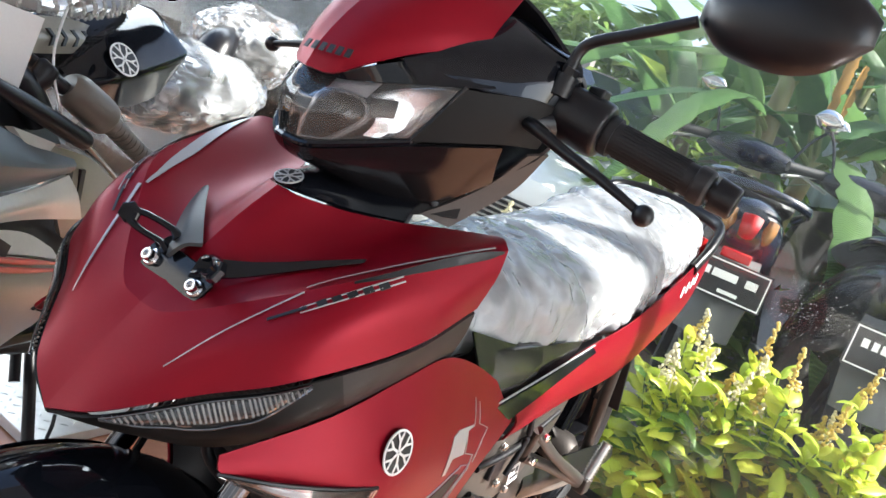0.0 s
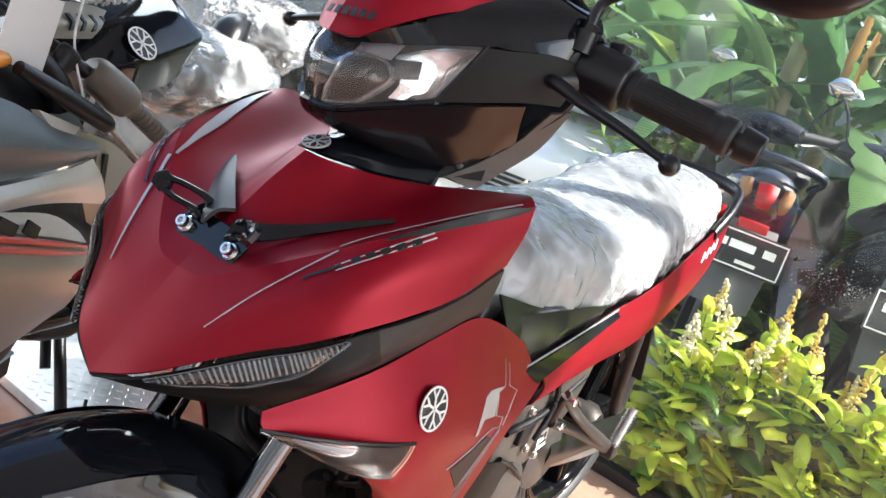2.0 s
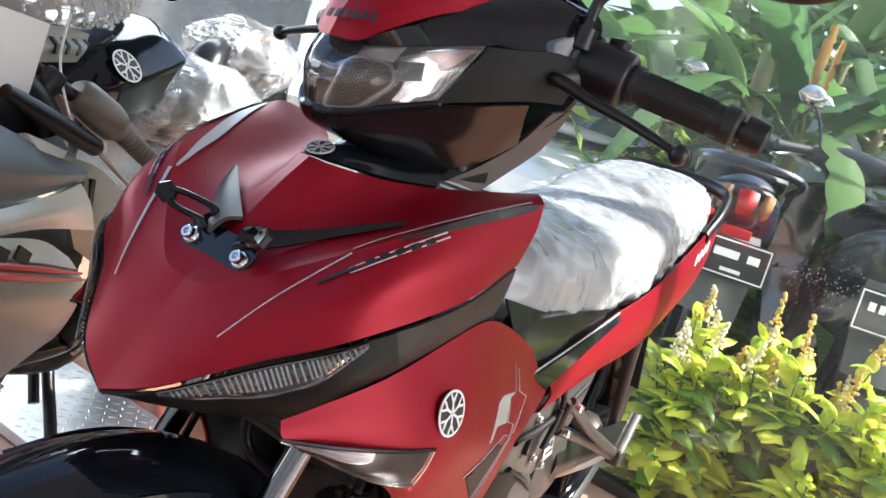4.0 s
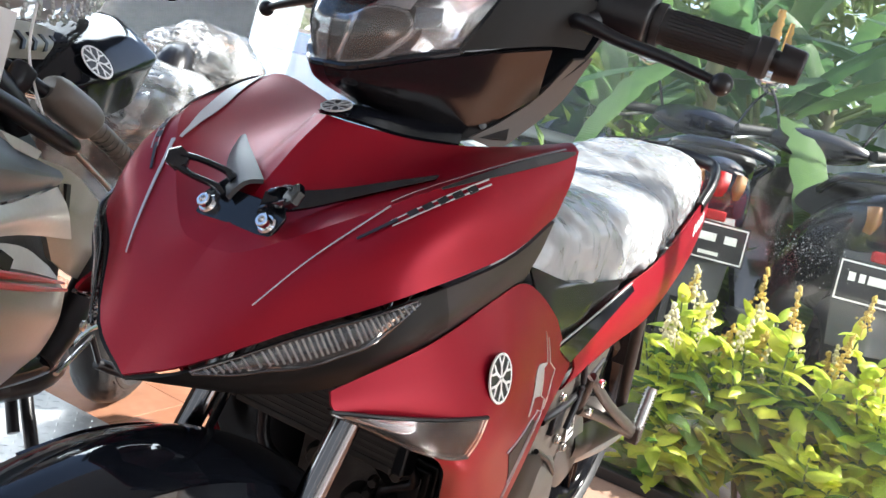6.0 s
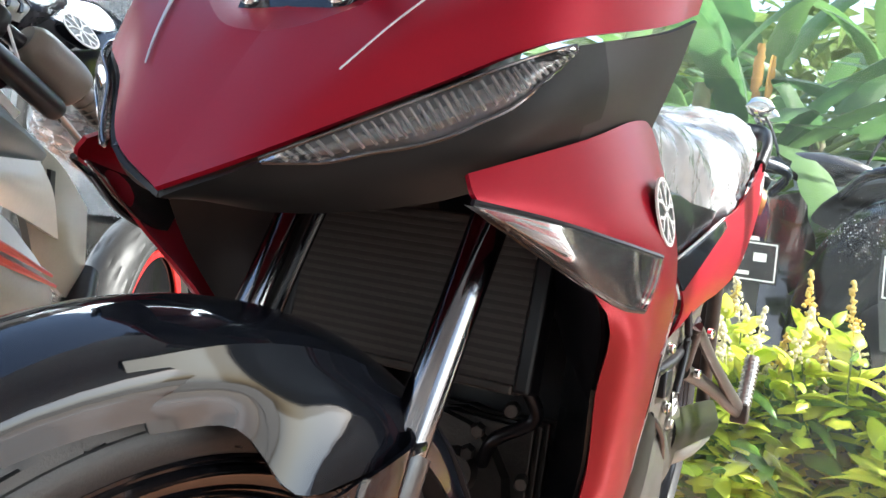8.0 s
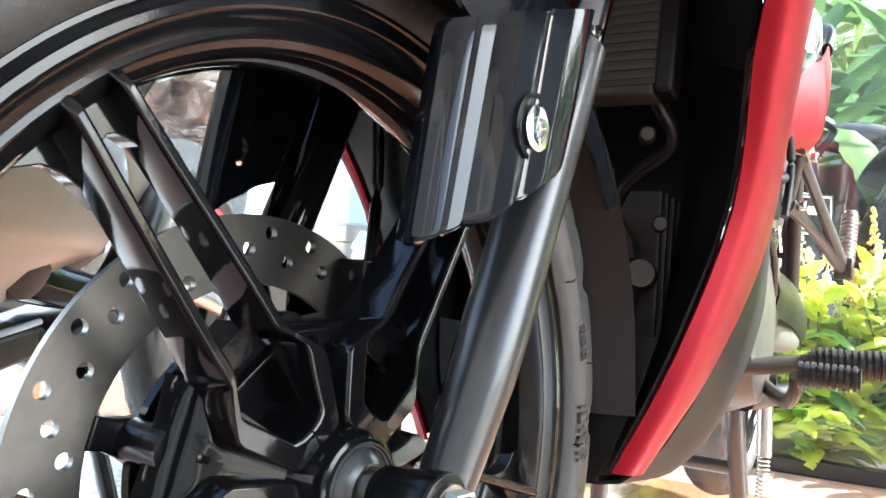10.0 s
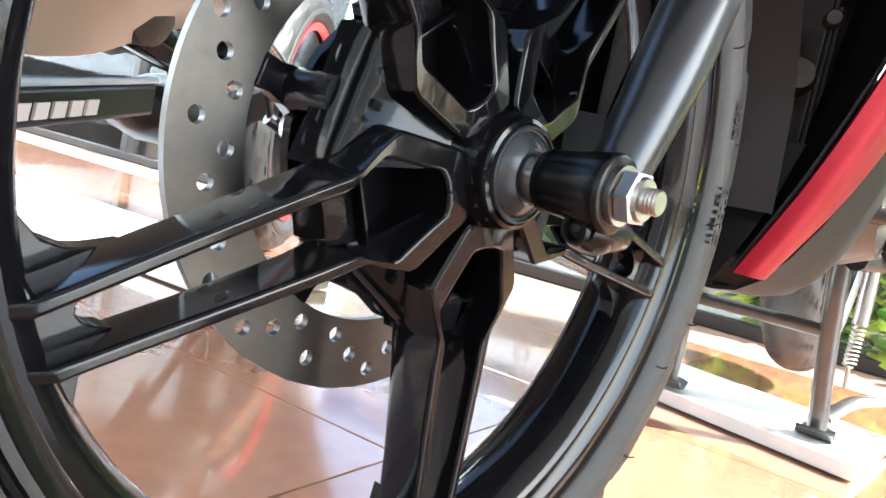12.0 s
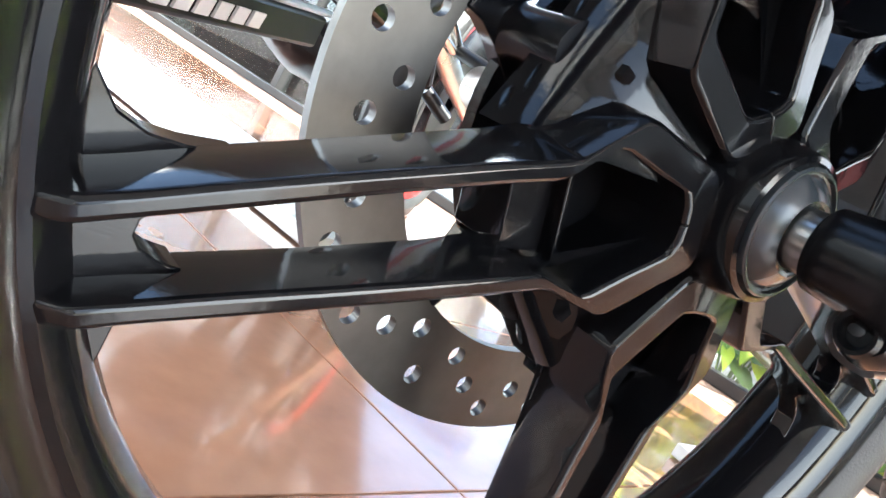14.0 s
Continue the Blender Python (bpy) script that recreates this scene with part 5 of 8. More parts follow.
for mirror in (1, -1):
    flip = lambda p: V(p.x * mirror, p.y, p.z)
    lensm = []
    for k in range(13):
        u = 0.20 + 0.44 * k / 12
        t = k / 12
        low = 0.03 + 0.42 * math.sin(math.pi * min(1, t * 1.0)) ** 0.75 * (1 - 0.25 * t)
        a, b = on_band(u, 0.02), on_band(u, max(0.05, low))
        lensm.append([a + V(0.004, -0.006, 0.001), a.lerp(b, 0.5) + V(0.007, -0.008, 0), b + V(0.004, -0.005, 0)])
    bm = bmesh.new()
    sheet(bm, [[flip(p) for p in r] for r in lensm], 3, 2, 0.0015, flip=mirror < 0)
    lens = part("position_lamp", bm, LENS, bike, "clear position lamp with silver ribs")
    bm = bmesh.new()
    back_rows = [[p + V(-0.004, 0.005, 0) for p in r] for r in lensm]
    sheet(bm, [[flip(p) for p in r] for r in back_rows], 3, 2, 0.001, flip=mirror < 0)
    part("lamp_back", bm, material("smoked_lamp_back", (0.022, 0.022, 0.023), 0.25, metal=0.5, vary=0.2, scale=60) if mirror > 0 else bpy.data.materials["smoked_lamp_back"], lens)
    bm = bmesh.new()
    for k in range(32):
        t = k / 31 * 10.8 + 0.7
        i, fr = int(t), t - int(t)
        a, c = lensm[i][0].lerp(lensm[i + 1][0], fr), lensm[i][2].lerp(lensm[i + 1][2], fr)
        tube(bm, [flip(a.lerp(c, 0.10) + V(-0.001, 0.002, 0)), flip(a.lerp(c, 0.72) + V(0.0015, -0.001, 0) + V(0.002, 0.001, 0))], 0.0010, 5)
    part("lamp_rib", bm, STEEL, lens)
    bm = bmesh.new()
    tube(bm, [flip(r[2] + V(0.001, -0.001, 0)) for r in lensm], 0.0012, 6, 40)
    tube(bm, [flip(r[0] + V(0.001, -0.001, 0)) for r in lensm], 0.0009, 6, 40)
    part("lamp_edge", bm, DARK_CHROME, lens)

    # turn signal set into the leg shield
    top = [V(0.149, 0.055, 0.654), V(0.178, 0.100, 0.651), V(0.200, 0.155, 0.646), V(0.213, 0.208, 0.642)]
    mid = [V(0.155, 0.067, 0.6495), V(0.185, 0.114, 0.6365), V(0.203, 0.162, 0.628), V(0.2125, 0.203, 0.625)]
    low = [V(0.160, 0.080, 0.645), V(0.188, 0.130, 0.622), V(0.202, 0.168, 0.610), V(0.210, 0.192, 0.608)]
    bm = bmesh.new()
    sheet(bm, [[flip(p + V(0.003, -0.003, 0)) for p in r] for r in (top, mid, low)], 6, 4, 0.0015, flip=mirror < 0)
    sig = part("turn_signal", bm, LENS, bike, "clear turn signal lens in the leg shield")
    bm = bmesh.new()
    sheet(bm, [[flip(p + V(-0.006, 0.004, 0)) for p in r] for r in (top, mid, low)], 6, 4, 0.001, flip=mirror < 0)
    part("lamp_back", bm, bpy.data.materials["smoked_lamp_back"], sig)
    def on_lens(t, v, back=0.002):
        i = min(int(t), 2)
        a, b, c = (r[i].lerp(r[i + 1], t - i) for r in (top, mid, low))
        return flip(glide([a, b, c], 21)[round(v * 20)] + V(-back, back * 0.7, 0))

    bm = bmesh.new()
    for k in range(9):
        t = 2.30 + 0.65 * k / 8
        tube(bm, [on_lens(t, v) for v in (0.05, 0.35, 0.65, 0.95)], 0.0011, 5, 8)
    for v in (0.08, 0.92):
        tube(bm, [on_lens(t, v) for t in (0.1, 0.8, 1.5, 2.2, 2.95)], 0.0008, 5, 20)
    part("lamp_rib", bm, REFLECTOR, sig)
    bm = bmesh.new()
    for k in range(26):
        t = 0.25 + 2.0 * k / 25
        tube(bm, [on_lens(t, 0.28), on_lens(t + 0.05, 0.36), on_lens(t + 0.10, 0.46)], 0.0010, 5, 5)
    tube(bm, [on_lens(t, 0.28) for t in (0.1, 0.8, 1.5, 2.3)], 0.0008, 5, 16)
    tube(bm, [on_lens(t, 0.52) for t in (0.1, 0.8, 1.5, 2.5)], 0.0008, 5, 16)
    part("reflector_step", bm, STEEL, sig)
    bm = bmesh.new()
    shield_end = [[flip(on_lens(t, v, 0.0032)) for v in (0.05, 0.5, 0.95)] for t in (2.25, 2.6, 2.95)]
    sheet(bm, [[flip(p) for p in r] for r in shield_end], 3, 3, 0.001, flip=mirror < 0)
    part("end_reflector", bm, REFLECTOR, sig)
    bm = bmesh.new()
    tube(bm, [flip(p + V(0.002, -0.002, 0.001)) for p in top], 0.0020, 6, 30)
    tube(bm, [flip(p + V(0.002, -0.002, 0.0)) for p in low], 0.0020, 6, 30)
    part("lamp_edge", bm, BLACK, sig)


# decals laid on a panel: strips that follow its face
def glide_at(points, t):
    """The point at a share t of a smooth line through the given ones."""
    p = [2 * points[0] - points[1]] + list(points) + [2 * points[-1] - points[-2]]
    q = max(0.0, min(1.0, t)) * (len(p) - 3)
    k = min(int(q), len(p) - 4)
    u = q - k
    a, b, c, d = p[k : k + 4]
    return 0.5 * (2 * b + (c - a) * u + (2 * a - 5 * b + 4 * c - d) * u * u + (3 * b - a - 3 * c + d) * u**3)


def on_rows(rows, u, v):
    return glide_at([glide_at(r, u) for r in rows], v)


def strip(rows, path, widths, mat, name, mirror=1, lift=0.0022, parent=None, n=24):
    """A thin band on a panel along (u, v) points, with its half width at each of them."""
    pts = glide([V(u, v, 0) for u, v in path], n)
    ws = glide([V(w, 0, 0) for w in widths], n)
    bm = bmesh.new()
    grid = []
    for i, (p, w) in enumerate(zip(pts, ws)):
        q = pts[min(i + 1, n - 1)] - pts[max(i - 1, 0)]
        c = on_rows(rows, p.x, p.y)
        e = 0.02
        du = on_rows(rows, min(1, p.x + e), p.y) - on_rows(rows, max(0, p.x - e), p.y)
        dv = on_rows(rows, p.x, min(1, p.y + e)) - on_rows(rows, p.x, max(0, p.y - e))
        nrm = du.cross(dv).normalized()
        way = (du * q.x + dv * q.y).normalized()
        side = nrm.cross(way).normalized()
        if nrm.dot(V(0.6, -0.7, 0.3)) < 0:
            nrm = -nrm
        grid.append([c + side * w.x + nrm * lift, c - side * w.x + nrm * lift])
    vs = [[bm.verts.new((p.x * mirror, p.y, p.z)) for p in r] for r in grid]
    for a, b in zip(vs, vs[1:]):
        bm.faces.new((a[0], a[1], b[1], b[0]))
    ext = bmesh.ops.extrude_face_region(bm, geom=bm.faces[:])
    bmesh.ops.translate(bm, vec=(0, 0.0006, -0.0006), verts=[v for v in ext["geom"] if isinstance(v, bmesh.types.BMVert)])
    return part(name, bm, mat, parent or bike)


for s in (1, -1):
    strip(TOP, [(0.95, 0.14), (0.80, 0.10), (0.66, 0.12), (0.54, 0.08), (0.47, 0.02)], [0.001, 0.0055, 0.0060, 0.0028, 0.0012] if s < 0 else [0.0008, 0.0016, 0.0024, 0.0018, 0.0008], SILVER, "wing_decal", s)
    strip(NOSE, [(0.47, 0.975), (0.410, 0.85), (0.345, 0.68), (0.275, 0.42)], [0.0020, 0.0016, 0.0012, 0.0005] if s < 0 else [0.0006, 0.0005, 0.0004, 0.0003], SILVER, "pinstripe", s)
    strip(NOSE, [(0.58, 0.97), (0.76, 0.985), (0.90, 0.985), (0.98, 0.99)], [0.001, 0.0040, 0.0040, 0.001], DARK_INK, "wing_decal", s)
    # name on the cowl, shown as bars
    for k in range(5):
        u = 0.525 + 0.030 * k
        strip(NOSE, [(u, 0.800 + 0.012 * k), (u + 0.018, 0.818 + 0.012 * k)], [0.0028, 0.0028], DARK_INK, "name_bar", s, n=4)
    strip(NOSE, [(0.43, 0.740), (0.505, 0.792)], [0.0012, 0.0016], DARK_INK, "name_bar", s, n=6)
    strip(NOSE, [(0.49, 0.800), (0.685, 0.930)], [0.0004, 0.0005], SILVER, "pinstripe", s, n=10)
    strip(NOSE, [(0.50, 0.740), (0.695, 0.865)], [0.0004, 0.0005], SILVER, "pinstripe", s, n=10)
# leg shield decals on both sides
shield_rows = [glide(r, 41) for r in SHIELD]
SHIELD_POINTS = [p for i in range(14, 41) for p in glide([r[i] for r in shield_rows], 121)]


SHIELD_GRID = np.array([tuple(p) for p in SHIELD_POINTS])


def shield_x(y, z):
    """How far out the leg shield stands at a height and distance, eased over its neighbourhood."""
    d2 = (SHIELD_GRID[:, 1] - y) ** 2 + (SHIELD_GRID[:, 2] - z) ** 2
    w = np.exp(-(d2 - d2.min()) / (2 * 0.006**2))
    return float((SHIELD_GRID[:, 0] * w).sum() / w.sum())


def decal(outline, mat, name, mirror, lift=0.0042):
    """A flat-cut piece laid on a panel; the outline is given as (y, z)."""
    bm = bmesh.new()
    vs = []
    for y, z in outline:
        vs.append(bm.verts.new(((shield_x(y, z) + lift) * mirror, y, z)))
    f = bm.faces.new(vs)
    bmesh.ops.triangulate(bm, faces=[f])
    bmesh.ops.subdivide_edges(bm, edges=bm.edges[:], cuts=3, use_grid_fill=True)
    for v in bm.verts:
        v.co.x = (shield_x(v.co.y, v.co.z) + lift) * mirror
    ext = bmesh.ops.extrude_face_region(bm, geom=bm.faces[:])
    bmesh.ops.translate(bm, vec=(-0.0008 * mirror, 0, 0), verts=[v for v in ext["geom"] if isinstance(v, bmesh.types.BMVert)])
    return part(name, bm, mat, bike, smooth=False)


for s in (1, -1):
    decal([(0.378, 0.649), (0.394, 0.653), (0.455, 0.642), (0.433, 0.640), (0.452, 0.601), (0.403, 0.612), (0.398, 0.592), (0.383, 0.596)], SILVER, "shield_decal", s)
    decal([(0.345, 0.562), (0.455, 0.570), (0.480, 0.560), (0.425, 0.500)], GREY, "shield_decal", s)
    for line in ([(0.437, 0.681), (0.456, 0.642), (0.433, 0.640), (0.459, 0.600), (0.499, 0.585), (0.512, 0.550)], [(0.457, 0.671), (0.476, 0.638), (0.517, 0.621), (0.514, 0.585), (0.521, 0.562)], [(0.327, 0.570), (0.400, 0.574), (0.469, 0.578), (0.506, 0.566), (0.412, 0.481)], [(0.500, 0.560), (0.450, 0.500), (0.430, 0.440)], [(0.510, 0.560), (0.470, 0.500), (0.445, 0.430)]):
        pts = []
        for (y0, z0), (y1, z1) in zip(line, line[1:]):
            for k in range(6):
                y, z = y0 + (y1 - y0) * k / 6, z0 + (z1 - z0) * k / 6
                pts.append((shield_x(y, z), y, z))
        bm = bmesh.new()
        tube(bm, [V((p[0] + 0.0040) * s, p[1], p[2]) for p in pts], 0.0011, 5, len(pts) * 2, flat=0.6)
        part("pinstripe", bm, SILVER, bike)
    for k in range(4):
        strip(TAIL, [(0.640 + 0.028 * k, 0.26), (0.656 + 0.028 * k, 0.15)], [0.0062, 0.0062], WHITE_INK, "name_bar", s, n=4, lift=0.004)
    strip(TAIL, [(0.05, 0.80), (0.35, 0.72), (0.65, 0.68), (0.80, 0.66)], [0.0012, 0.0012, 0.0012, 0.0008], SILVER, "pinstripe", s)
emblem(bike, V(0.2075, 0.229, 0.6735), V(0.02, 1, 0.0), V(-0.25, 0, 1), 0.0235)
# name on the visor, shown as bars
for k in range(6):
    a = -0.004 + 0.0112 * k
    bm = bmesh.new()
    y = -0.1445 + 1.6 * a * a
    plate(bm, [(-0.0036, -0.0045), (0.0024, -0.0045), (0.0034, 0.0045), (-0.0026, 0.0045)], 0.0012, frame_of(V(a, y - 0.0165, 1.006 + 0.10 * a), V(1, 0.25 * a / 0.03, 0.08), V(0, 0.4, 1)))
    hpart("name_bar", bm, DARK_INK, smooth=False)

# ---- radiator, engine, stand, rear wheel ----
rad = new("radiator")
rad.parent = bike
tagged(rad, "dark finned radiator in a frame")
bm = bmesh.new()
rm = frame_of(V(0, 0.285, 0.588), V(1, 0, 0), V(0, 0.12, 1))
box(bm, (-0.116, -0.058, 0.004), (0.116, 0.060, 0.020), rm)
part("core", bm, material("radiator_core", (0.055, 0.048, 0.044), 0.6, metal=0.5, vary=0.2, scale=200), rad, smooth=False)
bm = bmesh.new()
for k in range(16):
    z = -0.054 + 0.0072 * k
    box(bm, (-0.108, z, 0.018), (0.108, z + 0.0034, 0.0212), rm)
tagged(part("fin", bm, material("radiator_fins", (0.075, 0.066, 0.060), 0.6, metal=0.4, vary=0.25, scale=300), rad, smooth=False), kind="stuff")
for x0, x1 in ((-0.122, -0.108), (0.108, 0.122)):
    bm = bmesh.new()
    box(bm, (x0, -0.064, -0.004), (x1, 0.066, 0.022), rm)
    part("tank", bm, BLACK, rad, smooth=False, bevel=0.003)
for z0, z1 in ((-0.066, -0.058), (0.060, 0.068)):
    bm = bmesh.new()
    box(bm, (-0.108, z0, -0.003), (0.108, z1, 0.022), rm)
    part("rail", bm, ENGINE, rad, smooth=False, bevel=0.002)

engine = new("engine")
engine.parent = bike
tagged(engine, "dark cast engine with small bright fittings")
bm = bmesh.new()
tube(bm, [V(0, 0.36, 0.40), V(0, 0.46, 0.39), V(0, 0.56, 0.38)], [0.075, 0.085, 0.095], 16, 8)
part("cylinder", bm, ENGINE, engine, sharp=20)
for k in range(6):
    bm = bmesh.new()
    y = 0.38 + 0.022 * k
    box(bm, (-0.088, y, 0.315), (0.088, y + 0.006, 0.475))
    part("cooling_fin", bm, ENGINE, engine, smooth=False, bevel=0.002)
bm = bmesh.new()
turned(bm, [(-0.13, 0), (-0.13, 0.075), (-0.10, 0.10), (0.10, 0.10), (0.135, 0.085), (0.140, 0.070), (0.140, 0)], 40, Matrix.Translation(V(0, 0.68, 0.36)))
turned(bm, [(0.05, 0), (0.05, 0.07), (0.120, 0.065), (0.126, 0.05), (0.126, 0)], 36, Matrix.Translation(V(0, 0.86, 0.40)))
part("crankcase", bm, material("grey_cast_case", (0.10, 0.095, 0.09), 0.42, metal=0.6, vary=0.2, scale=90), engine)
for x, y, z, r in ((0.03, 0.345, 0.43, 0.020), (0.08, 0.35, 0.40, 0.014), (-0.04, 0.35, 0.46, 0.016)):
    bm = bmesh.new()
    turned(bm, [(-0.02, 0), (-0.02, r), (0.0, r * 1.1), (0.012, r * 0.8), (0.012, 0)], 18, frame_of(V(x, y, z), V(0.4, -1, 0.1), V(0, 0, 1)))
    part("head_cap", bm, ENGINE, engine)
for k, (x, y, z) in enumerate(((0.094, 0.300, 0.505), (0.060, 0.315, 0.478), (-0.02, 0.33, 0.49), (0.045, 0.335, 0.452), (0.10, 0.33, 0.44))):
    bm = bmesh.new()
    turned(bm, [(-0.010, 0), (-0.010, 0.0065), (0.003, 0.0065), (0.005, 0.005), (0.005, 0)], 6 if k % 2 else 16, frame_of(V(x, y, z), V(0.3, -1, 0), V(0, 0, 1)))
    part("fitting", bm, ENGINE, engine, "small bright bolt")
for pts, r in (([V(0.10, 0.30, 0.53), V(0.11, 0.315, 0.50), V(0.07, 0.33, 0.47), V(0.05, 0.36, 0.44)], 0.006), ([V(-0.10, 0.30, 0.53), V(-0.09, 0.31, 0.46), V(-0.02, 0.33, 0.43)], 0.008), ([V(0.12, 0.38, 0.62), V(0.135, 0.36, 0.56), V(0.125, 0.36, 0.50), V(0.13, 0.38, 0.44)], 0.005)):
    bm = bmesh.new()
    tube(bm, pts, r, 10, 24)
    part("hose", bm, BLACK, engine)
bm = bmesh.new()
tube(bm, [V(0.0, 0.345, 0.36), V(0.0, 0.335, 0.30), V(-0.03, 0.37, 0.245), V(-0.08, 0.50, 0.235), V(-0.12, 0.75, 0.26)], 0.017, 14, 40)
part("exhaust_pipe", bm, material("heat_tinted_steel", (0.36, 0.27, 0.20), 0.35, metal=1.0, vary=0.3, scale=40), engine)
bm = bmesh.new()
tube(bm, [V(-0.13, 0.80, 0.27), V(-0.15, 0.95, 0.32), V(-0.155, 1.25, 0.42), V(-0.155, 1.45, 0.47)], [0.03, 0.045, 0.05, 0.045], 20, 24)
part("muffler", bm, BLACK, bike)
# Made-up dark sheet: stands for the darkness in the gap behind the radiator.
bm = bmesh.new()
sheet(bm, P([(-0.13, 0.47, 0.66), (0, 0.46, 0.66), (0.13, 0.47, 0.66)], [(-0.125, 0.455, 0.48), (0, 0.45, 0.48), (0.125, 0.455, 0.48)], [(-0.10, 0.43, 0.26), (0, 0.43, 0.26), (0.10, 0.43, 0.26)]), 4, 4, 0.004)
part("frame_plate", bm, BLACK, bike)
# under-belly closing plate
bm = bmesh.new()
sheet(bm, P([(-0.06, 0.335, 0.236), (0, 0.330, 0.232), (0.06, 0.335, 0.236)], [(-0.075, 0.45, 0.228), (0, 0.45, 0.222), (0.075, 0.45, 0.228)], [(-0.08, 0.60, 0.25), (0, 0.60, 0.245), (0.08, 0.60, 0.25)]), 4, 4, 0.004)
part("belly_plate", bm, BLACK, bike)
bm = bmesh.new()
sheet(bm, P([(-0.10, 0.350, 0.350), (0, 0.340, 0.345), (0.10, 0.350, 0.350)], [(-0.085, 0.335, 0.29), (0, 0.328, 0.285), (0.085, 0.335, 0.29)], [(-0.06, 0.335, 0.236), (0, 0.330, 0.232), (0.06, 0.335, 0.236)]), 4, 4, 0.004)
part("front_skid", bm, BLACK, bike)

# foot pegs, gear lever, passenger bracket
for s in (1, -1):
    bm = bmesh.new()
    tube(bm, [V(s * 0.10, 0.60, 0.315), V(s * 0.19, 0.63, 0.328)], 0.010, 10)
    peg = part("foot_peg", bm, ENGINE, bike, "rider foot peg with ribbed rubber")
    bm = bmesh.new()
    prof = []
    for k in range(12):
        prof += [(0.0065 * k, 0.0155), (0.0065 * k + 0.0035, 0.0155), (0.0065 * k + 0.0036, 0.0125), (0.0065 * k + 0.0064, 0.0125)]
    turned(bm, [(0, 0)] + prof + [(0.080, 0.014), (0.080, 0)], 20, frame_of(V(s * 0.190, 0.630, 0.330), V(s, 0.10, 0.02), V(0, 0, 1)))
    part("rubber", bm, SOFT_RUBBER, peg, sharp=25)
    # passenger bracket: a cast triangle and a folded peg
    bm = bmesh.new()
    tube(bm, [V(s * 0.160, 0.730, 0.570), V(s * 0.178, 0.800, 0.520), V(s * 0.200, 0.925, 0.455)], [0.0065, 0.0060, 0.0075], 10, 14, flat=1.5)
    tube(bm, [V(s * 0.148, 0.750, 0.512), V(s * 0.170, 0.820, 0.490), V(s * 0.200, 0.930, 0.448)], [0.0080, 0.0065, 0.0075], 10, 14, flat=1.4)
    tube(bm, [V(s * 0.160, 0.730, 0.570), V(s * 0.146, 0.755, 0.510)], 0.0075, 10)
    br = part("passenger_bracket", bm, material("dark_cast_bracket", (0.048, 0.042, 0.038), 0.42, metal=0.3, vary=0.15, scale=120) if s > 0 else bpy.data.materials["dark_cast_bracket"], bike, "dark cast passenger peg bracket")
    bm = bmesh.new()
    box(bm, (-0.012, -0.014, -0.016), (0.012, 0.014, 0.014), Matrix.Translation(V(s * 0.203, 0.938, 0.448)))
    part("hinge_block", bm, ENGINE, br, bevel=0.003)
    bm = bmesh.new()
    turned(bm, [(0, 0)] + [(0.006 * k + d, 0.0115 - (0.0025 if d > 0.003 else 0)) for k in range(12) for d in (0, 0.003, 0.0032, 0.0058)] + [(0.074, 0.010), (0.074, 0)], 16, frame_of(V(s * 0.205, 0.942, 0.458), V(s * 0.03, 0.30, 1), V(1, 0, 0)))
    part("folded_peg", bm, STEEL, br, "folded steel passenger peg", sharp=25)
    for p in (V(s * 0.165, 0.735, 0.566), V(s * 0.153, 0.757, 0.511)):
        bm = bmesh.new()
        turned(bm, [(0, 0), (0, 0.0065), (0.006, 0.0065), (0.007, 0.005), (0.007, 0)], 14, frame_of(p + V(s * 0.008, 0, 0), V(s, -0.2, 0), V(0, 0, 1)))
        part("bolt", bm, CHROME, br)
bm = bmesh.new()
tube(bm, [V(0.13, 0.70, 0.30), V(0.165, 0.64, 0.285), V(0.180, 0.58, 0.300), V(0.182, 0.567, 0.318)], 0.0065, 10, 20, flat=1.3)
gear = part("gear_lever", bm, ENGINE, bike, "gear lever with rubber sleeve")
bm = bmesh.new()
prof = []
for k in range(9):
    prof += [(0.006 * k, 0.0125), (0.006 * k + 0.0035, 0.0125), (0.006 * k + 0.0036, 0.0100), (0.006 * k + 0.0059, 0.0100)]
turned(bm, [(0, 0)] + prof + [(0.055, 0.0115), (0.055, 0)], 18, frame_of(V(0.184, 0.567, 0.320), V(1, 0, 0.0), V(0, 0, 1)))
part("rubber", bm, SOFT_RUBBER, gear, sharp=25)

# centre stand
stand = new("centre_stand")
stand.parent = bike
tagged(stand, "black tubular centre stand with spring and pedal")
for s in (1, -1):
    bm = bmesh.new()
    tube(bm, [V(s * 0.088, 0.815, 0.27), V(s * 0.090, 0.820, 0.225), V(s * 0.094, 0.840, 0.15), V(s * 0.103, 0.868, 0.040)], 0.0125, 14, 24)
    leg = part("leg", bm, material("grey_painted_tube", (0.10, 0.10, 0.10), 0.3, metal=0.6, vary=0.15, scale=90) if s > 0 else bpy.data.materials["grey_painted_tube"], stand)
    bm = bmesh.new()
    sheet(bm, P([(s * 0.080, 0.845, 0.042), (s * 0.103, 0.840, 0.044), (s * 0.126, 0.845, 0.042)], [(s * 0.080, 0.870, 0.028), (s * 0.103, 0.870, 0.028), (s * 0.126, 0.870, 0.028)], [(s * 0.082, 0.905, 0.034), (s * 0.103, 0.908, 0.036), (s * 0.124, 0.905, 0.034)]), 3, 3, 0.003)
    part("foot", bm, bpy.data.materials["grey_painted_tube"], leg)
bm = bmesh.new()
tube(bm, [V(-0.094, 0.835, 0.17), V(0.094, 0.835, 0.17)], 0.009, 12)
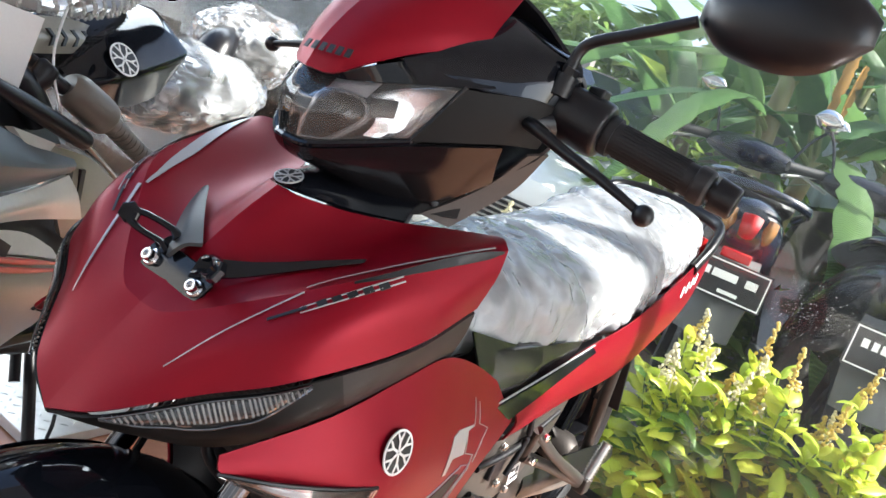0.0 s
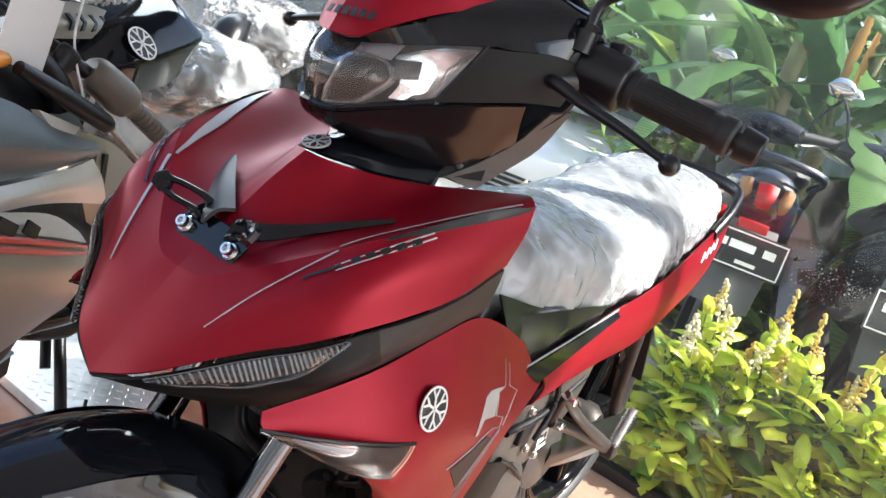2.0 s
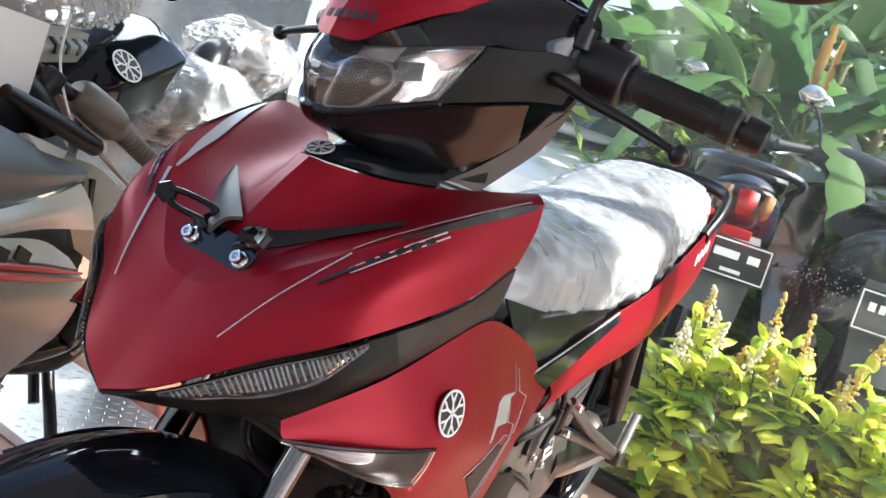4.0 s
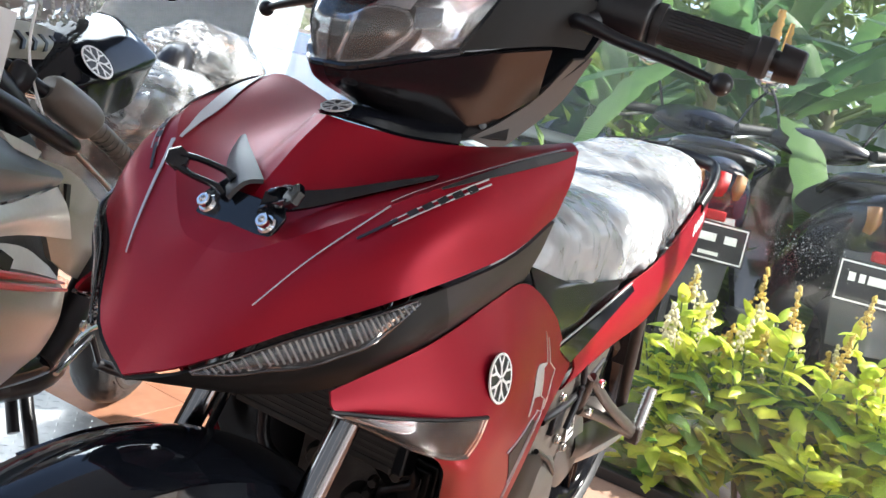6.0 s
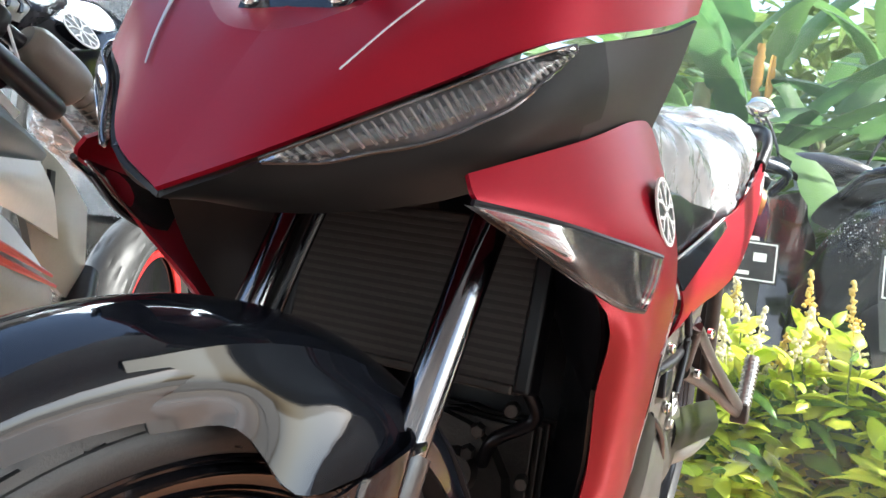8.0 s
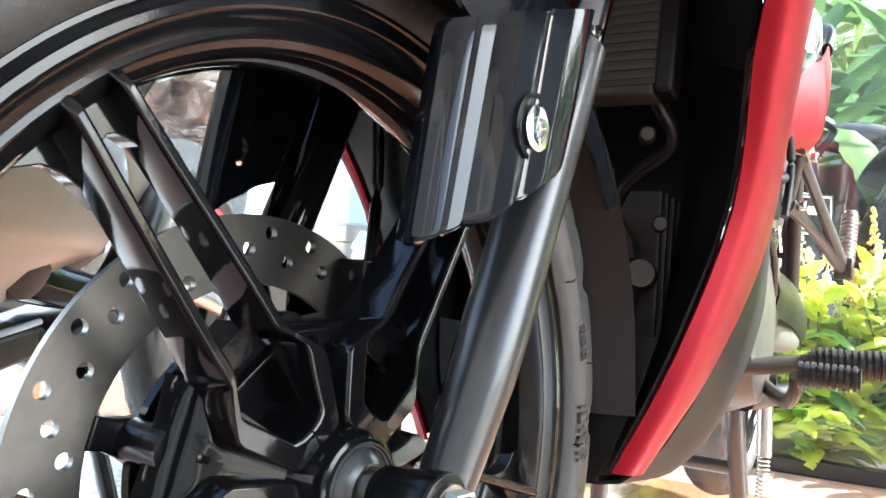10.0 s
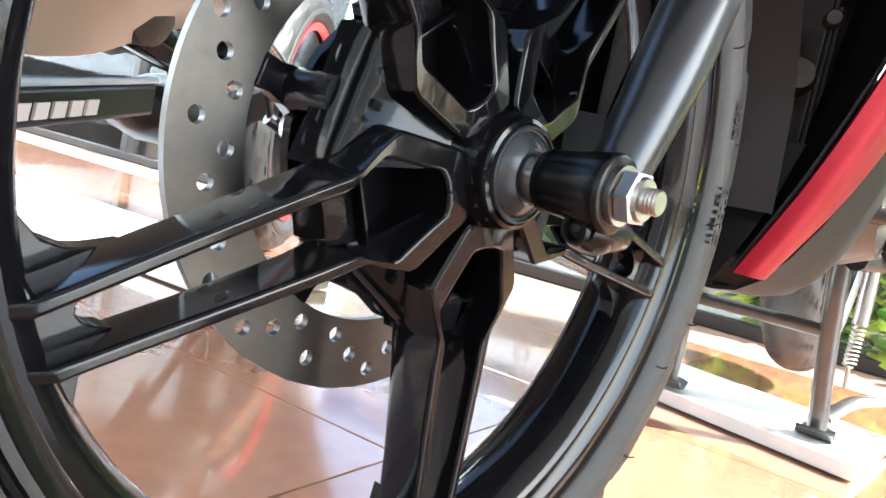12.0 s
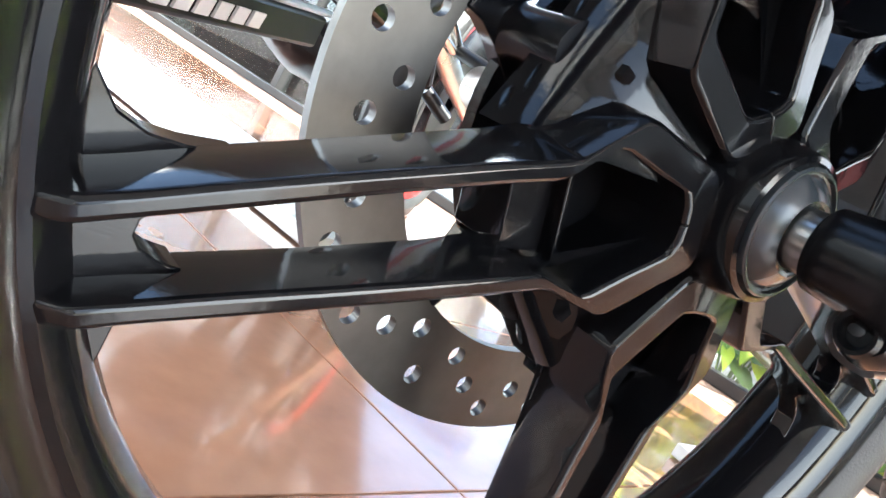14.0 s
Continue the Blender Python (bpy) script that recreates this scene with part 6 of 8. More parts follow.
part("cross_tube", bm, bpy.data.materials["grey_painted_tube"], stand)
bm = bmesh.new()
helix = [V(0.120 + 0.0075 * math.cos(k * 0.9), 0.872 + 0.0075 * math.sin(k * 0.9), 0.185 - 0.0008 * k) for k in range(70)]
tube(bm, helix, 0.0016, 6, 200)
tube(bm, [V(0.118, 0.870, 0.30), V(0.120, 0.872, 0.186)], 0.0105, 12)
tube(bm, [V(0.120, 0.872, 0.13), V(0.122, 0.874, 0.10)], 0.003, 8)
part("spring", bm, STEEL, stand, "stand return spring")
bm = bmesh.new()
tube(bm, [V(0.110, 0.880, 0.055), V(0.135, 0.900, 0.080), V(0.165, 0.925, 0.088), V(0.195, 0.945, 0.090)], [0.010, 0.009, 0.006, 0.005], 10, 20)
pedal = part("pedal", bm, STEEL, stand)
bm = bmesh.new()
tube(bm, [V(0.192, 0.944, 0.090), V(0.235, 0.962, 0.088)], 0.0075, 12)
part("sleeve", bm, SOFT_RUBBER, pedal)
bm = bmesh.new()
tube(bm, [V(-0.10, 0.79, 0.285), V(0, 0.79, 0.275), V(0.14, 0.80, 0.285)], [0.022, 0.026, 0.020], 12, 12)
tube(bm, [V(0.11, 0.74, 0.27), V(0.145, 0.86, 0.275), V(0.16, 0.92, 0.29)], [0.014, 0.013, 0.011], 10, 16)
part("pivot_bracket", bm, BLACK, stand)

# rear wheel and swingarm
rear = new("rear_wheel")
rear.parent = bike
tagged(rear, "black alloy rear wheel lifted off the floor")
R = Matrix.Translation(V(0, 1.275, 0.335))
bm = bmesh.new()
tyre_mesh(bm, 160, 0.048, 0.292, 0.229, 0.004)
bmesh.ops.transform(bm, matrix=R, verts=bm.verts)
part("tyre", bm, RUBBER, rear, sharp=28)
bm = bmesh.new()
turned(bm, [(a * 1.35, r) for a, r in half + [(-a, r) for a, r in half[-2:0:-1]]], 96, R, closed=True)
part("rim", bm, ALLOY_BLACK, rear)
for th in range(0, 360, 72):
    bm = bmesh.new()
    for s in (1, -1):
        rib(bm, polar(0.04, th + 20 * s), polar(0.1985, th + 4 * s), 0.0034, 0.0070, 0.030, 0.026, -0.01)
    bmesh.ops.transform(bm, matrix=R, verts=bm.verts)
    part("spoke", bm, ALLOY_BLACK, rear)
bm = bmesh.new()
turned(bm, [(-0.09, 0), (-0.09, 0.03), (-0.05, 0.05), (0.05, 0.05), (0.07, 0.035), (0.07, 0)], 32, R)
part("hub", bm, ENGINE, rear)
bm = bmesh.new()
for s in (1, -1):
    tube(bm, [V(s * 0.06, 0.84, 0.36), V(s * 0.085, 1.00, 0.355), V(s * 0.10, 1.16, 0.345), V(s * 0.10, 1.33, 0.335)], [0.022, 0.024, 0.022, 0.018], 12, 20, flat=1.4)
part("swingarm", bm, material("silver_painted_steel", (0.26, 0.26, 0.25), 0.35, metal=0.6, vary=0.12, scale=80), bike, "silver painted swingarm")
bm = bmesh.new()
sheet(bm, P([(0.118, 0.86, 0.44), (0.122, 1.05, 0.43), (0.120, 1.25, 0.41), (0.110, 1.40, 0.37)], [(0.128, 0.86, 0.41), (0.132, 1.05, 0.395), (0.130, 1.25, 0.375), (0.118, 1.40, 0.345)], [(0.120, 0.87, 0.375), (0.124, 1.05, 0.365), (0.122, 1.25, 0.345), (0.112, 1.39, 0.325)]), 4, 4, 0.003)
part("chain_guard", bm, BLACK, bike)
for s in (1, -1):
    bm = bmesh.new()
    tube(bm, [V(s * 0.12, 1.10, 0.69), V(s * 0.115, 1.16, 0.52), V(s * 0.11, 1.22, 0.38)], [0.012, 0.012, 0.012], 12, 10)
    part("frame_strut", bm, ENGINE, bike)
for s in (1, -1):
    bm = bmesh.new()
    sheet(bm, P([(s * 0.135, 0.62, 0.555), (s * 0.14, 0.74, 0.575), (s * 0.138, 0.86, 0.60)], [(s * 0.13, 0.60, 0.48), (s * 0.135, 0.72, 0.50), (s * 0.13, 0.86, 0.52)], [(s * 0.125, 0.58, 0.40), (s * 0.13, 0.70, 0.42), (s * 0.12, 0.82, 0.43)]), 4, 4, 0.004, flip=s < 0)
    part("frame_cover", bm, material("dull_frame_paint", (0.075, 0.066, 0.058), 0.5, metal=0.3, vary=0.25, scale=40, bump=0.1, bump_scale=200) if s > 0 else bpy.data.materials["dull_frame_paint"], bike, "dull dark frame side cover")

for p in ((0.140, 0.665, 0.545), (0.139, 0.70, 0.470), (0.136, 0.79, 0.545), (0.133, 0.64, 0.430), (0.134, 0.76, 0.440)):
    bm = bmesh.new()
    turned(bm, [(0, 0), (0, 0.0085), (0.003, 0.0085), (0.003, 0.0060), (0.007, 0.0060), (0.008, 0.005), (0.008, 0)], 12, frame_of(V(*p), V(1, -0.1, 0), V(0, 0, 1)))
    part("frame_bolt", bm, STEEL, bike, "plated frame bolt")
for pts, r in (([V(0.142, 0.60, 0.52), V(0.146, 0.70, 0.535), V(0.140, 0.84, 0.575)], 0.006), ([V(0.140, 0.62, 0.47), V(0.143, 0.68, 0.44), V(0.138, 0.74, 0.40)], 0.004), ([V(0.150, 0.70, 0.49), V(0.152, 0.72, 0.55), V(0.148, 0.71, 0.60)], 0.005)):
    bm = bmesh.new()
    tube(bm, pts, r, 10, 16)
    part("cable", bm, BLACK, bike)
bm = bmesh.new()
box(bm, (0.130, 0.655, 0.485), (0.146, 0.690, 0.520))
part("frame_clip", bm, BLACK, bike, bevel=0.003)
bm = bmesh.new()
m = frame_of(V(0.1385, 0.765, 0.470), V(-0.05, 1, 0.12), V(-0.1, 0, 1))
plate(bm, [(-0.018, -0.016), (0.018, -0.016), (0.018, 0.016), (-0.018, 0.016)], 0.001, m)
sticker = part("sticker", bm, WHITE_INK, bike, "white sticker with dark print", smooth=False)
for u, v, w, h in ((-0.008, 0.008, 0.014, 0.006), (0.008, 0.006, 0.008, 0.010), (0.0, -0.006, 0.026, 0.005)):
    bm = bmesh.new()
    plate(bm, [(u - w / 2, v - h / 2), (u + w / 2, v - h / 2), (u + w / 2, v + h / 2), (u - w / 2, v + h / 2)], 0.0006, m @ pose(0, 0, 0.001))
    part("print_bar", bm, DARK_INK, sticker, smooth=False)

# white plank under the stand
bm = bmesh.new()
PAINTED = material("worn_white_painted_plank", (0.78, 0.77, 0.74), 0.5, vary=0.08, scale=30, bump=0.1, bump_scale=60)
plate(bm, [(-0.245, 0.895), (0.163, 0.795), (0.186, 1.035), (-0.225, 1.12)], 0.021, pose(0, 0, 0.003))
plank = part("plank", bm, PAINTED, None, smooth=False, bevel=0.002)
tagged(plank, "white painted plank lying under the centre stand", "plank")

# ---------------- outside the window ----------------
def leaf_material(name, colour, other, glow=0.5, rough=0.45, ribs=0.0):
    """Leaf: coloured by noise and by each piece, lets sunlight through."""
    m = bpy.data.materials.new(name)
    m.use_nodes = True
    n, l = m.node_tree.nodes, m.node_tree.links
    p = n["Principled BSDF"]
    p.inputs["Roughness"].default_value = rough
    info = n.new("ShaderNodeObjectInfo")
    geo = n.new("ShaderNodeNewGeometry")
    add = n.new("ShaderNodeMath")
    add.operation = "ADD"
    l.new(info.outputs["Random"], add.inputs[0])
    l.new(geo.outputs["Random Per Island"], add.inputs[1])
    frac = n.new("ShaderNodeMath")
    frac.operation = "FRACT"
    l.new(add.outputs[0], frac.inputs[0])
    co = n.new("ShaderNodeTexCoord")
    noi = n.new("ShaderNodeTexNoise")
    noi.inputs["Scale"].default_value = 14
    l.new(co.outputs["Object"], noi.inputs["Vector"])
    mul = n.new("ShaderNodeMath")
    mul.operation = "MULTIPLY_ADD"
    mul.inputs[1].default_value, mul.inputs[2].default_value = 0.7, -0.15
    l.new(noi.outputs["Fac"], mul.inputs[0])
    sumn = n.new("ShaderNodeMath")
    sumn.operation = "MULTIPLY_ADD"
    sumn.inputs[1].default_value = 0.65
    sumn.use_clamp = True
    l.new(frac.outputs[0], sumn.inputs[0])
    l.new(mul.outputs[0], sumn.inputs[2])
    mix = n.new("ShaderNodeMix")
    mix.data_type = "RGBA"
    mix.inputs[6].default_value, mix.inputs[7].default_value = (*colour, 1), (*other, 1)
    l.new(sumn.outputs[0], mix.inputs["Factor"])
    out = mix.outputs[2]
    if ribs:
        wave = n.new("ShaderNodeTexWave")
        wave.bands_direction = "Y"
        wave.inputs["Scale"].default_value, wave.inputs["Distortion"].default_value, wave.inputs["Detail"].default_value = ribs, 1.5, 2
        l.new(co.outputs["Object"], wave.inputs["Vector"])
        dark = n.new("ShaderNodeMapRange")
        dark.inputs["To Min"].default_value, dark.inputs["To Max"].default_value = 0.78, 1.08
        l.new(wave.outputs["Fac"], dark.inputs["Value"])
        mul2 = n.new("ShaderNodeMix")
        mul2.data_type, mul2.blend_type = "RGBA", "MULTIPLY"
        mul2.inputs["Factor"].default_value = 1.0
        l.new(out, mul2.inputs[6])
        l.new(dark.outputs["Result"], mul2.inputs[7])
        out = mul2.outputs[2]
        bump = n.new("ShaderNodeBump")
        bump.inputs["Strength"].default_value, bump.inputs["Distance"].default_value = 0.5, 0.01
        l.new(wave.outputs["Fac"], bump.inputs["Height"])
        l.new(bump.outputs["Normal"], p.inputs["Normal"])
    l.new(out, p.inputs["Base Color"])
    tr = n.new("ShaderNodeBsdfTranslucent")
    l.new(out, tr.inputs["Color"])
    ms = n.new("ShaderNodeMixShader")
    ms.inputs["Fac"].default_value = glow
    l.new(p.outputs[0], ms.inputs[1])
    l.new(tr.outputs[0], ms.inputs[2])
    l.new(ms.outputs[0], n["Material Output"].inputs["Surface"])
    return m


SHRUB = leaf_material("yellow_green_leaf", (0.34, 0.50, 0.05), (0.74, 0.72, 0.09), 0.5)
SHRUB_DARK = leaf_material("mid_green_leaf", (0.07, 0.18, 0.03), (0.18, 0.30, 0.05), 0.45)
BANANA = leaf_material("banana_leaf", (0.045, 0.13, 0.05), (0.17, 0.30, 0.09), 0.45, 0.35, 34.0)
BANANA_DRY = leaf_material("dry_banana_leaf", (0.50, 0.28, 0.05), (0.36, 0.22, 0.10), 0.4, 0.7)
STEM = material("green_stem", (0.14, 0.19, 0.05), 0.6, vary=0.3, scale=40)
TRUNK = material("banana_trunk", (0.20, 0.22, 0.09), 0.55, vary=0.35, scale=12, second=(0.20, 0.14, 0.07), second_scale=5)
PETAL = leaf_material("cream_flower", (0.75, 0.68, 0.40), (0.80, 0.76, 0.62), 0.4, 0.6)
PETAL_GOLD = leaf_material("golden_flower", (0.62, 0.45, 0.08), (0.72, 0.58, 0.20), 0.4, 0.6)
BOARD = material("weathered_fence_board", (0.22, 0.20, 0.18), 0.85, vary=0.35, scale=25, second=(0.14, 0.12, 0.11), second_scale=3, bump=0.3, bump_scale=90)
ROOFING = material("white_corrugated_sheet", (0.62, 0.66, 0.70), 0.4, metal=0.2, vary=0.12, scale=10)


def leaf_mesh(name, length, width, fold, droop, seed, mat, torn=0.0):
    """A pointed leaf along +y, folded along its rib and bent down at the tip."""
    rnd = random.Random(seed)
    bm = bmesh.new()
    n = 9 if not torn else 26
    rows = []
    for i in range(n):
        t = i / (n - 1)
        w = width * math.sin(math.pi * (0.06 + 0.94 * t) ** 0.8) ** (0.9 if not torn else 0.45) + 0.0008
        y, z = length * t * (1 - 0.15 * droop * t), -droop * length * t * t
        wl = w * (1 - torn * rnd.random() ** 3)
        wr = w * (1 - torn * rnd.random() ** 3)
        wave = 0.05 * width * math.sin(9 * t + seed)
        rows.append([bm.verts.new(q) for q in ((-wl, y, z - fold * wl * 0.6 + wave), (-w * 0.5, y, z + fold * w * 0.05), (0, y, z - fold * w * 0.10), (w * 0.5, y, z + fold * w * 0.05), (wr, y, z - fold * wr * 0.6 - wave))])
    for a, b in zip(rows, rows[1:]):
        for i in range(4):
            bm.faces.new((a[i], a[i + 1], b[i + 1], b[i]))
    me = bpy.data.meshes.new(name)
    for f in bm.faces:
        f.smooth = True
    bm.to_mesh(me)
    bm.free()
    me.materials.append(mat)
    return me


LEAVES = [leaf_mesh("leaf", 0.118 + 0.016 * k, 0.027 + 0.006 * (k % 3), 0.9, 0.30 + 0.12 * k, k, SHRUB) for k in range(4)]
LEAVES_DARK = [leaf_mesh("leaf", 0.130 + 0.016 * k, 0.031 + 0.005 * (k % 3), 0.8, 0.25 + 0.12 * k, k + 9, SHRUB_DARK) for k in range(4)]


def shrub(x, y, height, spread, stems, seed, spikes, label):
    rnd = random.Random(seed)
    ob = thing("flowering_shrub", label, "shrub", pose(x, y, -0.05), group="shrubs behind the window")
    for k in range(stems):
        ang = rnd.uniform(0, 2 * math.pi)
        reach = spread * math.sqrt(rnd.random())
        top = V(reach * math.cos(ang), reach * math.sin(ang) * 0.6, height * rnd.uniform(0.6, 1.0))
        line = [V(top.x * 0.2, top.y * 0.2, 0), V(top.x * 0.55, top.y * 0.55, top.z * 0.5), top]
        bm = bmesh.new()
        tube(bm, line, [0.005, 0.004, 0.0025], 6, 10)
        part("stem", bm, STEM, ob)
        pts = glide(line, 14)
        for i in range(3, 14):
            for j in range(2):
                turn = i * 137 + j * 180 + rnd.uniform(-25, 25)
                pitch = rnd.uniform(0, 45) if i < 12 else rnd.uniform(30, 70)
                # Low on the stem, about half the leaves come from the darker set.
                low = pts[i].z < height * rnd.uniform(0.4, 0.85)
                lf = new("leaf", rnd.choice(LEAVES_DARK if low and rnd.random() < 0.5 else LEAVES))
                sc = rnd.uniform(0.5, 1.25) * (0.6 + 0.4 * (1 - i / 16))
                lf.matrix_basis = Matrix.Translation(pts[i]) @ pose(0, 0, 0, 0, 0, turn) @ pose(0, 0, 0, pitch, rnd.uniform(-25, 25), 0) @ Matrix.Diagonal((sc, sc, sc, 1))
                lf.parent = ob
        if k < spikes:
            gold = rnd.random() < 0.45
            h = rnd.uniform(0.10, 0.18)
            lean = V(rnd.uniform(-0.3, 0.3), rnd.uniform(-0.2, 0.2), 1).normalized()
            bm = bmesh.new()
            tube(bm, [top, top + lean * h], 0.0018, 5)
            for q in range(46):
                t = q / 46
                c = top + lean * (h * (0.25 + 0.75 * t)) + V(rnd.gauss(0, 1), rnd.gauss(0, 1), rnd.gauss(0, 0.6)) * 0.011 * (1.15 - t)
                bmesh.ops.create_icosphere(bm, subdivisions=1, radius=rnd.uniform(0.0035, 0.0080), matrix=Matrix.Translation(c))
            part("flower_spike", bm, PETAL_GOLD if gold else PETAL, ob, "golden flower spike" if gold else "cream flower spike")
    return ob


shrub(0.10, 2.13, 0.58, 0.22, 17, 1, 12, "sunlit yellow-green shrub with cream flower spikes")
shrub(0.36, 2.16, 0.64, 0.22, 18, 2, 10, "sunlit yellow-green shrub with cream and golden spikes")
shrub(0.70, 2.12, 0.52, 0.24, 16, 3, 4, "leafy green shrub with few flowers")
shrub(-0.20, 2.25, 0.44, 0.20, 12, 4, 4, "low yellow-green shrub behind the rear wheel")
shrub(-0.72, 2.35, 0.62, 0.20, 8, 5, 8, "golden flowering shrub before the parked car")
shrub(0.50, 2.00, 0.34, 0.22, 14, 6, 0, "low dark green leafy shrub")
shrub(1.02, 2.05, 0.48, 0.22, 14, 7, 2, "broad yellow-green shrub at the end of the bed")
shrub(0.10, 2.00, 0.26, 0.22, 10, 8, 0, "low dark green shrub under the flowers")

# banana plants
BLADES = [leaf_mesh("blade", 1.05 + 0.15 * k, 0.10 + 0.02 * (k % 3), 0.35, 0.25 + 0.18 * k, 40 + k, BANANA, 0.30) for k in range(5)]
DRY = [leaf_mesh("dry_blade", 0.9, 0.07, 1.3, 0.1, 60 + k, BANANA_DRY, 0.6) for k in range(2)]


def banana(x, y, height, seed, leaves, dry=1):
    rnd = random.Random(seed)
    ob = thing("banana_plant", "banana plant with broad torn green leaves", "banana plant", pose(x, y, -0.06), group="banana plants in the garden")
    lean = V(rnd.uniform(-0.15, 0.15), rnd.uniform(-0.1, 0.1), 1)
    bm = bmesh.new()
    tube(bm, [V(0, 0, 0), lean * height * 0.5, lean * height], [0.085, 0.075, 0.045], 14, 16)
    part("trunk", bm, TRUNK, ob)
    for k in range(leaves):
        turn = k * 137.5 + rnd.uniform(-20, 20)
        m = Matrix.Translation(lean * height * rnd.uniform(0.72, 1.0)) @ pose(0, 0, 0, 0, 0, turn) @ pose(0, 0, 0, rnd.uniform(15, 75), rnd.uniform(-20, 20), 0)
        bm = bmesh.new()
        tube(bm, [m @ V(0, 0, 0), m @ V(0, 0.12, 0), m @ V(0, 0.26, 0)], [0.022, 0.018, 0.014], 8, 8)
        part("leaf_stalk", bm, STEM, ob)
        lf = new("blade", rnd.choice(BLADES))
        sc = rnd.uniform(0.75, 1.1)
        lf.matrix_basis = m @ Matrix.Translation(V(0, 0.24, 0)) @ Matrix.Diagonal((sc, sc, sc, 1))
        lf.parent = ob
    for k in range(dry):
        lf = new("dry_blade", DRY[k % 2])
        lf.matrix_basis = Matrix.Translation(lean * height * 0.8) @ pose(0, 0, 0, -82, 0, 200 + 60 * k)
        lf.parent = ob
    return ob


for k, (x, y, h) in enumerate(((-0.45, 4.5, 1.4), (0.10, 5.0, 1.6), (-1.05, 5.0, 1.4), (0.95, 5.5, 1.5), (-1.7, 5.9, 1.6), (1.2, 5.6, 1.7), (0.5, 5.9, 2.2), (-0.6, 5.8, 2.1))):
    banana(x, y, h, 70 + k, 10, 3 if k % 2 == 0 else 2)

hanging = banana(-0.50, 4.30, 1.75, 99, 5, 0)
tagged(hanging, "banana plant with a drooping yellow dry leaf")
for mesh, p, size, turn in ((DRY[0], V(0.25, -0.30, 1.92), 0.42, 10), (DRY[1], V(0.31, -0.30, 1.86), 0.34, 60), (BLADES[0], V(-0.30, -0.30, 1.80), 0.42, 20)):
    lf = new("hanging_blade", mesh)
    lf.matrix_basis = Matrix.Translation(p) @ pose(0, 0, 0, 0, 0, turn) @ pose(0, 0, 0, -84, 0, 0) @ Matrix.Diagonal((size, size, size, 1))
    lf.parent = hanging

# Added sunlit white wall for the floor tiles to mirror; no known wall.
bm = bmesh.new()
box(bm, (-9.7, 2.4, -0.1), (-9.5, 15.0, 3.4))
tagged(part("wall_yard", bm, PLASTER, smooth=False), "added white wall that brightens the floor's reflections", "wall", kind="structure")
# yard fence of boards, roofing sheet, far greenery
fence = thing("fence", "weathered grey board fence behind the garden", "fence", pose(0, 6.4, 0))
for i in range(9):
    bm = bmesh.new()
    x0 = -6.0
    while x0 < 5:
        x1 = x0 + 2.2
        box(bm, (x0, -0.012, 0.0), (x1 - 0.01, 0.012, 0.16))
        x0 = x1
    bmesh.ops.translate(bm, vec=(random.uniform(-0.3, 0.3), random.uniform(-0.012, 0.012), -0.05 + 0.175 * i), verts=bm.verts)
    part("board", bm, BOARD, fence, smooth=False, bevel=0.003)
for x in (-5, -2.8, -0.6, 1.6, 3.8):
    bm = bmesh.new()
    box(bm, (x - 0.05, 0.026, -0.1), (x + 0.05, 0.12, 1.75))
    part("post", bm, BOARD, fence, smooth=False)
bm = bmesh.new()
rows = [[V(-0.6 + 0.02 * i, 5.6 + 0.012 * (i % 4 in (1, 2)), z) for z in (0.75, 1.55)] for i in range(130)]
sheet(bm, rows, 1, 1, 0.004)
tagged(part("roofing_sheet", bm, ROOFING), "white corrugated roofing sheet leaning by the fence", "roofing sheet")

bm = bmesh.new()
rnd = random.Random(11)
for k in range(11000):
    x, y = rnd.uniform(-8.5, 9), rnd.uniform(9.0, 11.5)
    z = rnd.uniform(0.1, 4.0 if x > -3 else 2.6)
    L = rnd.uniform(0.2, 0.7)
    m = Matrix.Translation(V(x, y, z)) @ pose(0, 0, 0, rnd.uniform(-70, 30), rnd.uniform(-40, 40), rnd.uniform(0, 360))
    w = L * rnd.uniform(0.12, 0.25)
    q = [bm.verts.new(m @ V(*p)) for p in ((0, 0, 0), (w, L * 0.4, 0.02), (0, L, -0.08 * L), (-w, L * 0.4, 0.02))]
    bm.faces.new(q)
tagged(part("hedge", bm, leaf_material("far_foliage", (0.07, 0.14, 0.04), (0.22, 0.30, 0.09), 0.4), smooth=False), "dense sunlit garden foliage in the distance", "foliage", kind="stuff")
bm = bmesh.new()
rnd = random.Random(12)
for k in range(7000):
    x, y = rnd.uniform(-2.6, 2.8), rnd.uniform(3.7, 6.2)
    z = abs(rnd.gauss(0, 0.45)) + 0.28 * max(0, y - 4.2) * rnd.random()
    L = rnd.uniform(0.06, 0.26)
    m = Matrix.Translation(V(x, y, z)) @ pose(0, 0, 0, rnd.uniform(-30, 70), rnd.uniform(-40, 40), rnd.uniform(0, 360))
    w = L * rnd.uniform(0.15, 0.3)
    q = [bm.verts.new(m @ V(*p)) for p in ((0, 0, 0), (w, L * 0.4, 0.02), (0, L, -0.08 * L), (-w, L * 0.4, 0.02))]
    bm.faces.new(q)
tagged(part("undergrowth", bm, leaf_material("undergrowth_leaf", (0.08, 0.18, 0.03), (0.34, 0.42, 0.09), 0.5), smooth=False), "low green undergrowth between the banana plants", "undergrowth", kind="stuff")

